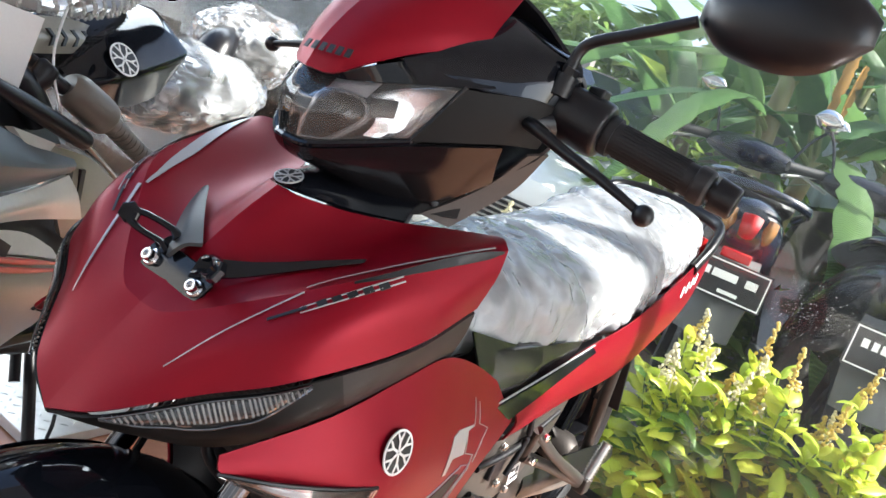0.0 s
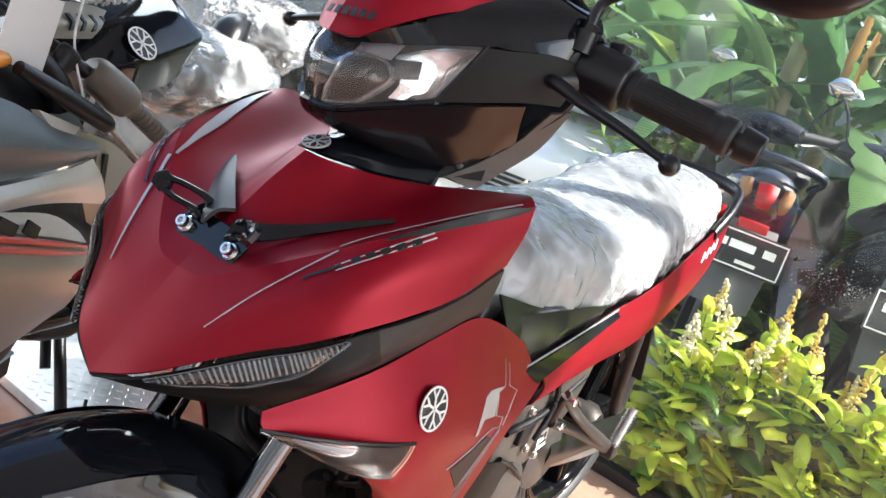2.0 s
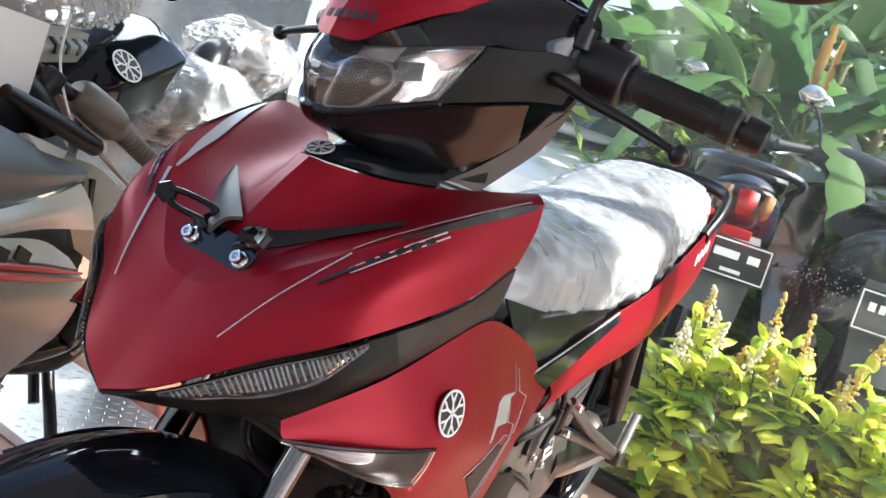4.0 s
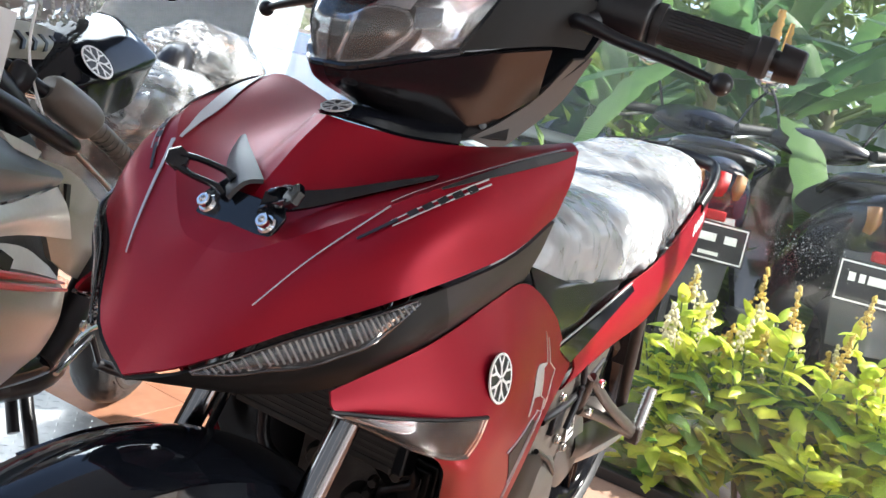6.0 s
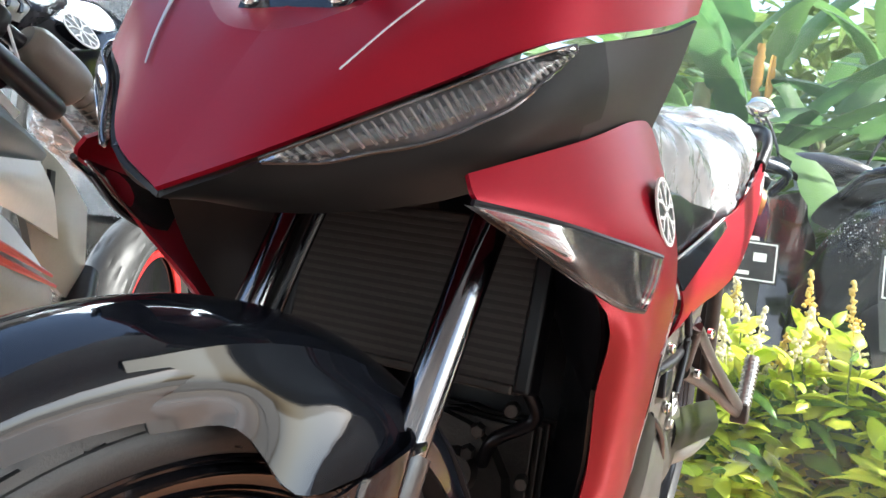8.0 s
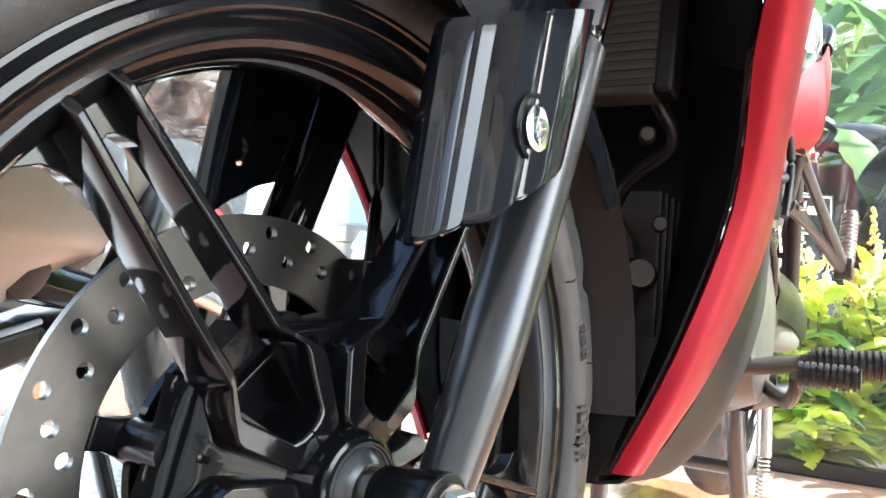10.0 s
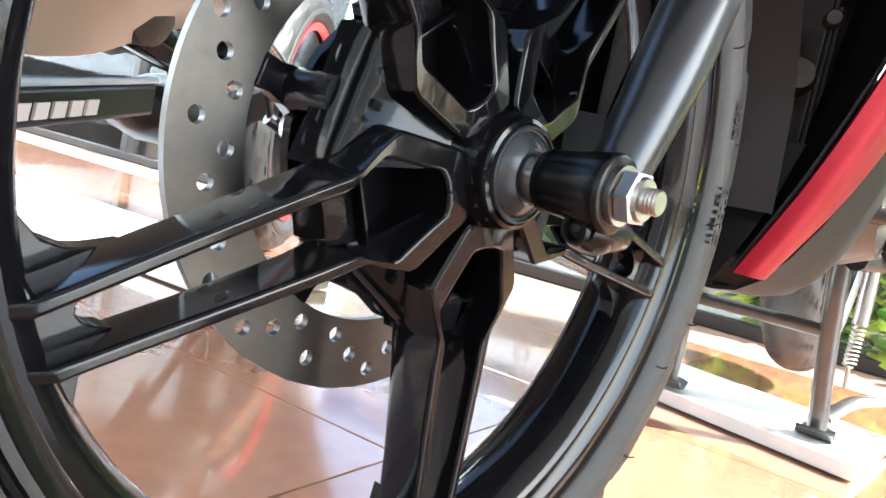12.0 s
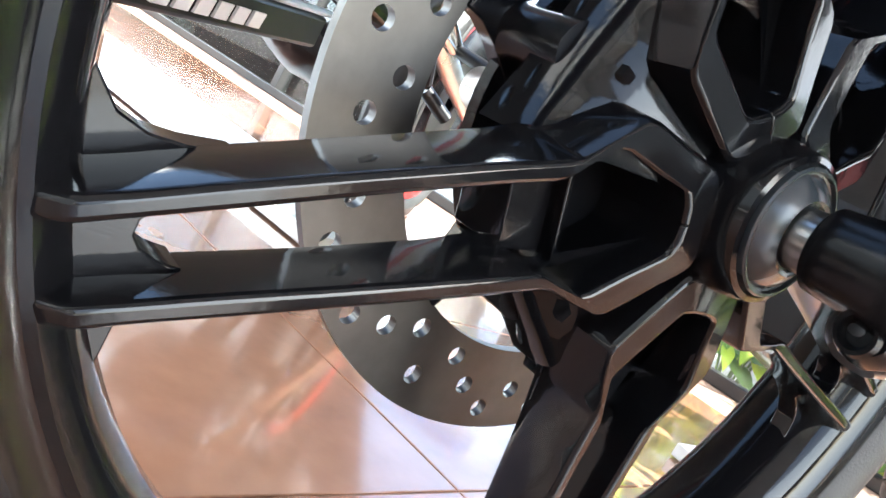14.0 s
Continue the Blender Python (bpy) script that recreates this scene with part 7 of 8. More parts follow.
# parked scooters seen from behind
SCOOT = material("dark_blue_scooter_paint", (0.015, 0.020, 0.035), 0.15, coat=0.6, vary=0.1, scale=40)
SCOOT_BLACK = material("black_scooter_paint", (0.012, 0.012, 0.014), 0.2, coat=0.5, vary=0.1, scale=40)
SCOOT_GREY = material("grey_scooter_plastic", (0.08, 0.085, 0.09), 0.5, vary=0.15, scale=90)
MIRROR_BACK = material("pale_mirror_glass", (0.8, 0.82, 0.84), 0.05, metal=1.0, vary=0.03)


SMOKED = material("smoky_amber_lens", (0.30, 0.15, 0.06), 0.12, coat=0.6, vary=0.2, scale=60)


def scooter(x, y, yaw, paint, label, size=1.2):
    ob = thing("scooter", label, "scooter", pose(x, y, -0.06, 0, 0, yaw) @ Matrix.Diagonal((size, size, size * 1.09, 1)), group="scooters parked in the yard")
    bm = bmesh.new()
    rings = []
    for yy, z, w, h in ((-0.06, 0.76, 0.05, 0.05), (0.0, 0.73, 0.11, 0.10), (0.15, 0.68, 0.15, 0.15), (0.40, 0.58, 0.17, 0.20), (0.62, 0.45, 0.16, 0.18), (0.75, 0.32, 0.14, 0.10)):
        rings.append([V(w * math.copysign(abs(math.cos(q)) ** 0.8, math.cos(q)), yy, z + h * math.sin(q)) for q in (2 * math.pi * k / 20 for k in range(20))])
    ring_loft(bm, rings)
    part("tail_body", bm, paint, ob, sub=1)
    bm = bmesh.new()
    rings = []
    for yy, z, w, h in ((0.02, 0.825, 0.08, 0.02), (0.10, 0.83, 0.13, 0.04), (0.35, 0.80, 0.15, 0.05), (0.60, 0.76, 0.14, 0.05), (0.74, 0.74, 0.08, 0.03)):
        rings.append([V(w * math.cos(q), yy, z + h * math.sin(q)) for q in (2 * math.pi * k / 20 for k in range(20))])
    ring_loft(bm, rings)
    part("seat", bm, SOFT_RUBBER, ob, sub=1)
    bm = bmesh.new()
    tube(bm, [V(-0.15, 0.22, 0.80), V(-0.14, 0.02, 0.84), V(0, -0.06, 0.85), V(0.14, 0.02, 0.84), V(0.15, 0.22, 0.80)], 0.014, 10, 30)
    part("grab_rail", bm, paint, ob)
    for x0, mat, nm in ((0, TAIL_RED, "tail_light"), (-0.058, SMOKED, "turn_signal"), (0.058, SMOKED, "turn_signal")):
        bm = bmesh.new()
        w = 0.031 if x0 == 0 else 0.024
        sheet(bm, P([(x0 - w, -0.055 + 0.9 * (abs(x0) > 0) * 0.03, 0.778), (x0, -0.072 + 0.02 * (abs(x0) > 0), 0.783), (x0 + w, -0.055 + 0.9 * (abs(x0) > 0) * 0.03, 0.778)], [(x0 - w * 0.9, -0.075 + 0.03 * (abs(x0) > 0), 0.745), (x0, -0.090 + 0.03 * (abs(x0) > 0), 0.742), (x0 + w * 0.9, -0.075 + 0.03 * (abs(x0) > 0), 0.745)], [(x0 - w * 0.7, -0.055 + 0.03 * (abs(x0) > 0), 0.715), (x0, -0.068 + 0.03 * (abs(x0) > 0), 0.711), (x0 + w * 0.7, -0.055 + 0.03 * (abs(x0) > 0), 0.715)]), 4, 4, 0.02, flip=True)
        part(nm, bm, mat, ob)
    bm = bmesh.new()
    box(bm, (-0.045, -0.085, 0.648), (0.045, -0.060, 0.676))
    part("reflector", bm, TAIL_RED, ob, bevel=0.004)
    bm = bmesh.new()
    sheet(bm, P([(-0.09, 0.02, 0.66), (0, -0.03, 0.67), (0.09, 0.02, 0.66)], [(-0.10, -0.02, 0.56), (0, -0.07, 0.56), (0.10, -0.02, 0.56)], [(-0.09, -0.06, 0.42), (0, -0.11, 0.42), (0.09, -0.06, 0.42)]), 4, 4, 0.01, flip=True)
    part("mudguard", bm, SCOOT_GREY, ob)
    pm = frame_of(V(0, -0.092, 0.590), V(1, 0, 0), V(0, 0.18, 1))
    bm = bmesh.new()
    plate(bm, [(-0.125, -0.055), (0.125, -0.055), (0.125, 0.055), (-0.125, 0.055)], 0.003, pm)
    pl = part("number_plate", bm, DARK_INK, ob, "black number plate with pale border", smooth=False)
    bm = bmesh.new()
    for u0, v0, u1, v1 in ((-0.12, 0.046, 0.12, 0.050), (-0.12, -0.050, 0.12, -0.046), (-0.12, -0.046, -0.116, 0.046), (0.116, -0.046, 0.12, 0.046)):
        plate(bm, [(u0, v0), (u1, v0), (u1, v1), (u0, v1)], 0.001, pm @ pose(0, 0, 0.003))
    part("plate_border", bm, WHITE_INK, pl, smooth=False)
    for u, w, v, h in ((-0.085, 0.018, 0.012, 0.022), (-0.058, 0.016, 0.012, 0.022), (-0.005, 0.075, 0.012, 0.022), (0.075, 0.035, 0.012, 0.022), (0.02, 0.06, -0.032, 0.010)):
        bm = bmesh.new()
        plate(bm, [(u - w / 2, v - h / 2), (u + w / 2, v - h / 2), (u + w / 2, v + h / 2), (u - w / 2, v + h / 2)], 0.001, pm @ pose(0, 0, 0.003))
        part("plate_bar", bm, WHITE_INK, pl, smooth=False)
    for yy, nm in ((0.25, "rear_wheel"), (1.42, "front_wheel")):
        bm = bmesh.new()
        turned(bm, [(-0.045, 0.18), (-0.05, 0.23), (-0.035, 0.265), (0, 0.275), (0.035, 0.265), (0.05, 0.23), (0.045, 0.18)], 40, Matrix.Translation(V(0, yy, 0.275)), closed=True)
        wh = part(nm, bm, RUBBER, ob)
        bm = bmesh.new()
        turned(bm, [(-0.03, 0), (-0.03, 0.05), (-0.01, 0.185), (0.01, 0.185), (0.03, 0.05), (0.03, 0)], 30, Matrix.Translation(V(0, yy, 0.275)))
        part("rim", bm, ALLOY_BLACK, wh)
    bm = bmesh.new()
    sheet(bm, P([(-0.20, 1.02, 0.86), (0, 1.10, 0.90), (0.20, 1.02, 0.86)], [(-0.22, 1.06, 0.60), (0, 1.14, 0.62), (0.22, 1.06, 0.60)], [(-0.14, 1.00, 0.28), (0, 1.04, 0.26), (0.14, 1.00, 0.28)]), 5, 5, 0.04)
    part("leg_shield", bm, SCOOT_BLACK, ob)
    bm = bmesh.new()
    box(bm, (-0.15, 0.66, 0.27), (0.15, 1.06, 0.33))
    part("floorboard", bm, SCOOT_GREY, ob, bevel=0.01)
    bm = bmesh.new()
    rings = []
    for t, w, h in ((-1, 0.02, 0.02), (-0.7, 0.05, 0.045), (0, 0.075, 0.07), (0.7, 0.05, 0.045), (1, 0.02, 0.02)):
        rings.append([V(0.20 * t, 1.02 + w * math.cos(q), 0.97 + h * math.sin(q)) for q in (2 * math.pi * k / 16 for k in range(16))])
    ring_loft(bm, rings)
    hb = part("handlebar_cover", bm, paint, ob, sub=1)
    for s in (1, -1):
        bm = bmesh.new()
        tube(bm, [V(s * 0.18, 1.02, 0.98), V(s * 0.33, 0.96, 0.965)], 0.018, 12)
        part("grip", bm, SOFT_RUBBER, ob)
        bm = bmesh.new()
        tube(bm, [V(s * 0.19, 1.06, 0.97), V(s * 0.26, 1.05, 0.95), V(s * 0.33, 1.00, 0.93)], 0.006, 8, 12)
        part("lever", bm, STEEL, ob)
        bm = bmesh.new()
        tube(bm, [V(s * 0.16, 1.03, 1.0), V(s * 0.20, 1.03, 1.09), V(s * 0.25, 1.02, 1.15)], 0.006, 8, 14)
        mr = part("mirror", bm, SCOOT_BLACK, ob)
        bm = bmesh.new()
        rings = []
        for k in range(7):
            t = -1 + k / 3
            rings.append([V(s * 0.26 + 0.055 * t, 1.02 + 0.016 * math.sin(q), 1.165 + (0.036 * math.sqrt(max(0, 1 - t * t)) + 0.002) * math.cos(q)) for q in (2 * math.pi * j / 16 for j in range(16))])
        ring_loft(bm, rings)
        part("mirror_head", bm, MIRROR_BACK, mr)
    return ob


scooter(-0.085, 2.63, 18, SCOOT, "dark blue scooter parked outside with red tail lamp")
scooter(0.500, 2.60, 18, SCOOT_BLACK, "black scooter parked outside with amber signals")
scooter(1.10, 2.60, 18, SCOOT_BLACK, "black scooter parked at the end of the row")

# parked white car, nose towards the shop
CARPAINT = material("white_car_paint", (0.78, 0.78, 0.78), 0.22, metal=0.0, coat=0.7, vary=0.05, scale=20)
CARGLASS = material("dark_car_glass", (0.02, 0.03, 0.05), 0.04, coat=0.5, vary=0.05)
car = thing("car", "white car parked in the yard with its nose to the shop", "car", pose(-1.52, 3.30, -0.06, 0, 0, 14))
bm = bmesh.new()
secs = []
for y, zt, zs, w in ((0.0, 0.62, 0.42, 0.66), (0.05, 0.72, 0.50, 0.78), (0.30, 0.80, 0.60, 0.84), (0.85, 0.88, 0.68, 0.86), (1.20, 0.96, 0.74, 0.86), (2.6, 1.06, 0.80, 0.86), (3.9, 1.00, 0.76, 0.84), (4.15, 0.80, 0.60, 0.78)):
    secs.append([V(-w, y, 0.22), V(-w * 1.02, y, zs), V(-w * 0.93, y, zt - 0.05), V(-w * 0.55, y, zt), V(0, y, zt + 0.015), V(w * 0.55, y, zt), V(w * 0.93, y, zt - 0.05), V(w * 1.02, y, zs), V(w, y, 0.22)])
ring_loft(bm, secs)
part("body", bm, CARPAINT, car, sub=1)
bm = bmesh.new()
secs = []
for y, zt, zb, w in ((1.05, 1.06, 0.98, 0.72), (1.75, 1.44, 1.0, 0.66), (2.3, 1.50, 1.0, 0.66), (3.2, 1.46, 1.0, 0.66), (3.9, 1.05, 0.98, 0.70)):
    secs.append([V(-w * 1.12, y, zb), V(-w, y, zt - 0.05), V(-w * 0.6, y, zt), V(w * 0.6, y, zt), V(w, y, zt - 0.05), V(w * 1.12, y, zb)])
ring_loft(bm, secs)
part("roof", bm, CARPAINT, car, sub=1)
bm = bmesh.new()
sheet(bm, P([(-0.66, 1.12, 1.07), (0, 1.06, 1.09), (0.66, 1.12, 1.07)], [(-0.62, 1.40, 1.26), (0, 1.34, 1.29), (0.62, 1.40, 1.26)], [(-0.57, 1.68, 1.41), (0, 1.64, 1.455), (0.57, 1.68, 1.41)]), 5, 5, 0.006)
part("windscreen", bm, CARGLASS, car)
bm = bmesh.new()
box(bm, (-0.36, -0.02, 0.44), (0.36, 0.03, 0.60))
grille = part("grille", bm, BLACK, car, bevel=0.02)
for k in range(5):
    bm = bmesh.new()
    box(bm, (-0.34, -0.035, 0.455 + 0.030 * k), (0.34, -0.018, 0.466 + 0.030 * k))
    part("grille_bar", bm, STEEL, grille, bevel=0.003)
bm = bmesh.new()
turned(bm, [(0, 0.030), (0.01, 0.034), (0.01, 0.045), (0, 0.048)], 28, frame_of(V(0, -0.035, 0.635), V(0, -1, 0), V(1, 0, 0)) @ Matrix.Diagonal((1, 1, 0.7, 1)), closed=True)
part("badge", bm, CHROME, car, "oval plated ring badge")
for s in (1, -1):
    bm = bmesh.new()
    sheet(bm, P([(s * 0.40, -0.005, 0.66), (s * 0.56, 0.03, 0.70), (s * 0.74, 0.18, 0.74)], [(s * 0.40, -0.03, 0.58), (s * 0.58, 0.0, 0.60), (s * 0.78, 0.14, 0.64)]), 5, 4, 0.02, flip=s > 0)
    part("headlamp", bm, REFLECTOR, car)
    bm = bmesh.new()
    rings = [[V(s * (0.93 + 0.10 * t), 1.25 + 0.05 * math.cos(q), 1.02 + 0.07 * math.sqrt(max(0.02, 1 - (2 * t - 1) ** 2)) * math.sin(q)) for q in (2 * math.pi * j / 14 for j in range(14))] for t in (0, 0.25, 0.5, 0.75, 1)]
    ring_loft(bm, rings)
    part("side_mirror", bm, CARPAINT, car)
    for y in (0.75, 3.35):
        bm = bmesh.new()
        turned(bm, [(-0.09, 0.19), (-0.1, 0.27), (-0.07, 0.30), (0.07, 0.30), (0.1, 0.27), (0.09, 0.19)], 32, Matrix.Translation(V(s * 0.80, y, 0.30)), closed=True)
        part("tyre", bm, RUBBER, car)

# long blue and white sign board by the yard wall
BLUE = material("blue_sign_paint", (0.03, 0.16, 0.50), 0.35, coat=0.3, vary=0.08, scale=20)
sign = thing("sign_board", "long blue and white sign board standing outside", "sign", pose(-3.1, 3.0, -0.06, 0, 0, 6))
bm = bmesh.new()
box(bm, (-1.2, -0.05, 0.75), (1.2, 0.05, 1.13))
part("panel", bm, material("pale_blue_sign_face", (0.22, 0.32, 0.50), 0.4, vary=0.1, scale=15), sign, bevel=0.01)
bm = bmesh.new()
box(bm, (-1.2, -0.065, 1.13), (1.2, 0.065, 1.24))
part("blue_band", bm, BLUE, sign, bevel=0.01)
for x in (-1.1, 0, 1.1):
    bm = bmesh.new()
    box(bm, (x - 0.03, -0.03, 0.0), (x + 0.03, 0.03, 0.75))
    part("post", bm, ALU, sign, smooth=False)

# ---------------- grey motorcycle standing beside, and one more behind ----------------
GUN = material("warm_gunmetal_paint", (0.34, 0.315, 0.27), 0.38, metal=0.35, coat=0.2, vary=0.08, scale=200)
TEAL = material("dark_slate_plastic", (0.10, 0.12, 0.13), 0.42, vary=0.1, scale=200)
BRONZE = material("brown_grey_rubber", (0.115, 0.098, 0.080), 0.45, vary=0.12, scale=150, bump=0.06, bump_scale=700)
BUBBLE = clear_material("bubble_wrap_film", (0.95, 0.95, 0.95), 0.12, 0.42, (0.72, 0.70, 0.68))


def crumple(bm, centre, size, seed, n=30, m=44, amount=0.14, fine=0.05, ridge=0.0):
    """A crumpled bag-like shell about a centre."""
    noise.seed_set(seed)
    rings = []
    for i in range(n):
        v = math.pi * (0.02 + 0.96 * i / (n - 1))
        ring = []
        for j in range(m):
            u = 2 * math.pi * j / m
            d = V(math.sin(v) * math.cos(u), math.cos(v), math.sin(v) * math.sin(u))
            k = 1 + amount * noise.noise(d * 2.1) + fine * noise.noise(d * 5.5) + fine * abs(noise.noise(d * 8 + V(5, 1, 2)))
            if ridge:
                warp = noise.noise_vector(d * 2.5) * 0.5
                k += ridge * (0.5 - abs(noise.noise(V(d.x * 4, d.y * 9, d.z * 4) + warp * 3))) + 0.4 * ridge * (0.5 - abs(noise.noise((d + warp) * 7)))
            ring.append(centre + V(d.x * size[0], d.y * size[1], d.z * size[2]) * k)
        rings.append(ring)
    ring_loft(bm, rings)


grey = thing("motorcycle", "gunmetal grey motorcycle with wrapped seat and bubble-wrapped nose", "motorcycle", pose(-0.681, 0.439, 0, 0, 0, 30), group="motorcycles in the showroom")


def gpanel(name, rows, mat, label="", thick=0.012, nu=5, nv=5, flip=True, sharp=30):
    bm = bmesh.new()
    sheet(bm, P(*rows), nu, nv, thick, flip)
    return part(name, bm, mat, grey, label, sharp=sharp)


# tank with badge
bm = bmesh.new()
rings = []
for y, wide, edge, reach, crown, low in ((-0.115, 0.075, 0.795, 0.030, 0.822, 0.782), (-0.060, 0.108, 0.816, 0.046, 0.866, 0.775), (0.000, 0.122, 0.834, 0.048, 0.888, 0.764), (0.060, 0.128, 0.850, 0.049, 0.906, 0.764), (0.150, 0.131, 0.874, 0.050, 0.930, 0.790), (0.176, 0.118, 0.879, 0.047, 0.924, 0.822), (0.186, 0.098, 0.878, 0.040, 0.910, 0.846)):
    right = [(wide * 0.80, low), (wide * 0.97, edge - 0.016), (wide, edge - 0.005), (wide * 0.98, edge + 0.004), (reach + 0.010, crown - 0.007), (reach - 0.006, crown)]
    rings.append([V(-0.090 + x, y, z) for x, z in right] + [V(-0.090 - x, y, z) for x, z in right[::-1]])
cols = [glide([r[k] for r in rings], 36) for k in range(12)]
ring_loft(bm, [[c[i] for c in cols] for i in range(36)])
part("tank", bm, GLOSS, grey, "gloss black wedge-shaped fuel tank", sharp=50)
emblem(grey, V(0.014, -0.026, 0.8475), V(0.08, 0.95, 0.28), V(-0.70, -0.20, 0.66), 0.030, ink=WHITE_INK, ground=DARK_INK)
PALE = material("pale_silver_panel", (0.62, 0.61, 0.56), 0.35, metal=0.2, coat=0.2, vary=0.08, scale=120)
# shroud with chevrons in front of the tank
shroud = gpanel("tank_shroud", ([(-0.075, -0.24, 0.872), (-0.062, -0.10, 0.884), (-0.055, 0.005, 0.876)], [(-0.050, -0.24, 0.850), (-0.040, -0.10, 0.858), (-0.040, 0.012, 0.860)], [(-0.045, -0.22, 0.826), (-0.038, -0.10, 0.834), (-0.040, -0.01, 0.842)]), GUN, "gunmetal tank shroud with chevron cuts")
for k in range(4):
    bm = bmesh.new()
    m = frame_of(V(-0.043, -0.166 + 0.033 * k, 0.855 + 0.001 * k), V(0.02, 1, 0.06), V(-0.5, 0, 1))
    plate(bm, [(0, -0.013), (0.008, -0.013), (0.020, 0), (0.008, 0.013), (0, 0.013), (0.012, 0)], 0.004, m)
    part("chevron", bm, DARK_INK, shroud, smooth=False)
# bubble wrap bundle over the instrument cowl, and a paper tag
bm = bmesh.new()
crumple(bm, V(-0.11, -0.13, 0.962), (0.12, 0.26, 0.085), 5, 40, 60, 0.06, 0.03)
wrap = part("bubble_wrap", bm, BUBBLE, grey, "bundle of clear bubble wrap over the nose")
bm = bmesh.new()
for i in range(42):
    for j in range(11):
        y = -0.36 + 0.0165 * i
        z = 0.892 + 0.0145 * j + (0.007 if i % 2 else 0)
        t = ((y + 0.13) / 0.26) ** 2 + ((z - 0.962) / 0.085) ** 2
        if t < 0.9:
            x = -0.11 + 0.122 * math.sqrt(1 - t)
            turned(bm, [(0, 0.0058), (0.002, 0.0052), (0.0030, 0.0030), (0.0032, 0.0)], 8, frame_of(V(x - 0.001, y, z), V(1, 0, 0.25), V(0, 1, 0)))
tagged(part("bubble", bm, BUBBLE, wrap), kind="stuff")
bm = bmesh.new()
plate(bm, [(-0.035, -0.07), (0.035, -0.07), (0.035, 0.04), (-0.035, 0.04)], 0.0012, frame_of(V(-0.02, -0.29, 0.855), V(0.5, 0.85, -0.1), V(0.02, 0.05, 1)))
part("paper_tag", bm, WHITE_INK, grey, "white paper tag", smooth=False)
# handlebar, grip, switch, lever
bm = bmesh.new()
tube(bm, [V(-0.16, -0.19, 0.85), V(-0.04, -0.20, 0.82), V(0.015, -0.17, 0.79), V(0.090, -0.030, 0.705)], 0.011, 12, 24)
hb = part("handlebar", bm, BLACK, grey)
bm = bmesh.new()
tube(bm, [V(0.010, -0.172, 0.800), V(0.018, -0.160, 0.793), V(0.042, -0.122, 0.768), V(0.052, -0.106, 0.757), V(0.055, -0.102, 0.754)], [0.020, 0.029, 0.031, 0.027, 0.019], 20, 20)
part("switch_housing", bm, BRONZE, hb, "grey rounded switch housing")
bm = bmesh.new()
tube(bm, [V(0.054, -0.104, 0.754), V(0.066, -0.080, 0.742), V(0.084, -0.040, 0.714), V(0.096, -0.018, 0.700), V(0.098, -0.014, 0.698)], [0.0165, 0.0155, 0.0165, 0.0180, 0.014], 16, 24)
gp = part("grip", bm, BRONZE, hb, "brown-grey moulded grip")
for k in range(9):
    q0 = V(0.060, -0.092, 0.748).lerp(V(0.092, -0.026, 0.704), k / 8)
    bm = bmesh.new()
    turned(bm, [(-0.0012, 0.0150), (-0.0012, 0.0172), (0.0012, 0.0172), (0.0012, 0.0150)], 18, frame_of(q0, V(0.4, 0.8, -0.5), V(0, 0, 1)), closed=True)
    part("grip_ring", bm, BRONZE, gp)
bm = bmesh.new()
tube(bm, [V(0.000, -0.330, 0.796), V(0.015, -0.284, 0.777), V(0.033, -0.220, 0.751), V(0.050, -0.158, 0.726), V(0.053, -0.148, 0.722)], [0.010, 0.0135, 0.0150, 0.0150, 0.009], 16, 20)
part("brake_cylinder", bm, BLACK, hb, "black brake cylinder")
bm = bmesh.new()
tube(bm, [V(0.048, -0.165, 0.730), V(0.066, -0.130, 0.702), V(0.086, -0.098, 0.674), V(0.100, -0.080, 0.652)], [0.008, 0.0065, 0.006, 0.006], 10, 24, flat=0.6)
part("lever", bm, STEEL, hb)
bm = bmesh.new()
tube(bm, [V(-0.010, -0.222, 0.792), V(-0.006, -0.214, 0.806), V(-0.004, -0.208, 0.822), V(-0.003, -0.206, 0.826)], [0.016, 0.018, 0.017, 0.011], 16, 12)
part("reservoir", bm, BLACK, hb)
bm = bmesh.new()
tube(bm, [V(-0.06, -0.30, 0.83), V(-0.02, -0.24, 0.79), V(0.0, -0.20, 0.74)], [0.022, 0.024, 0.024], 14, 14)
part("fork_top", bm, BLACK, grey)
for x, y, z in ((-0.042, -0.222, 0.822), (-0.02, -0.345, 0.800)):
    bm = bmesh.new()
    crumple(bm, V(x, y, z), (0.012, 0.024, 0.012), 8, 12, 18, 0.05, 0.0)
    part("turn_signal", bm, AMBER, grey)
bm = bmesh.new()
tube(bm, [V(-0.02, -0.17, 0.93), V(0.0, -0.21, 0.84), V(0.03, -0.20, 0.755)], 0.0020, 6, 20)
part("cable", bm, WHITE_INK, grey)
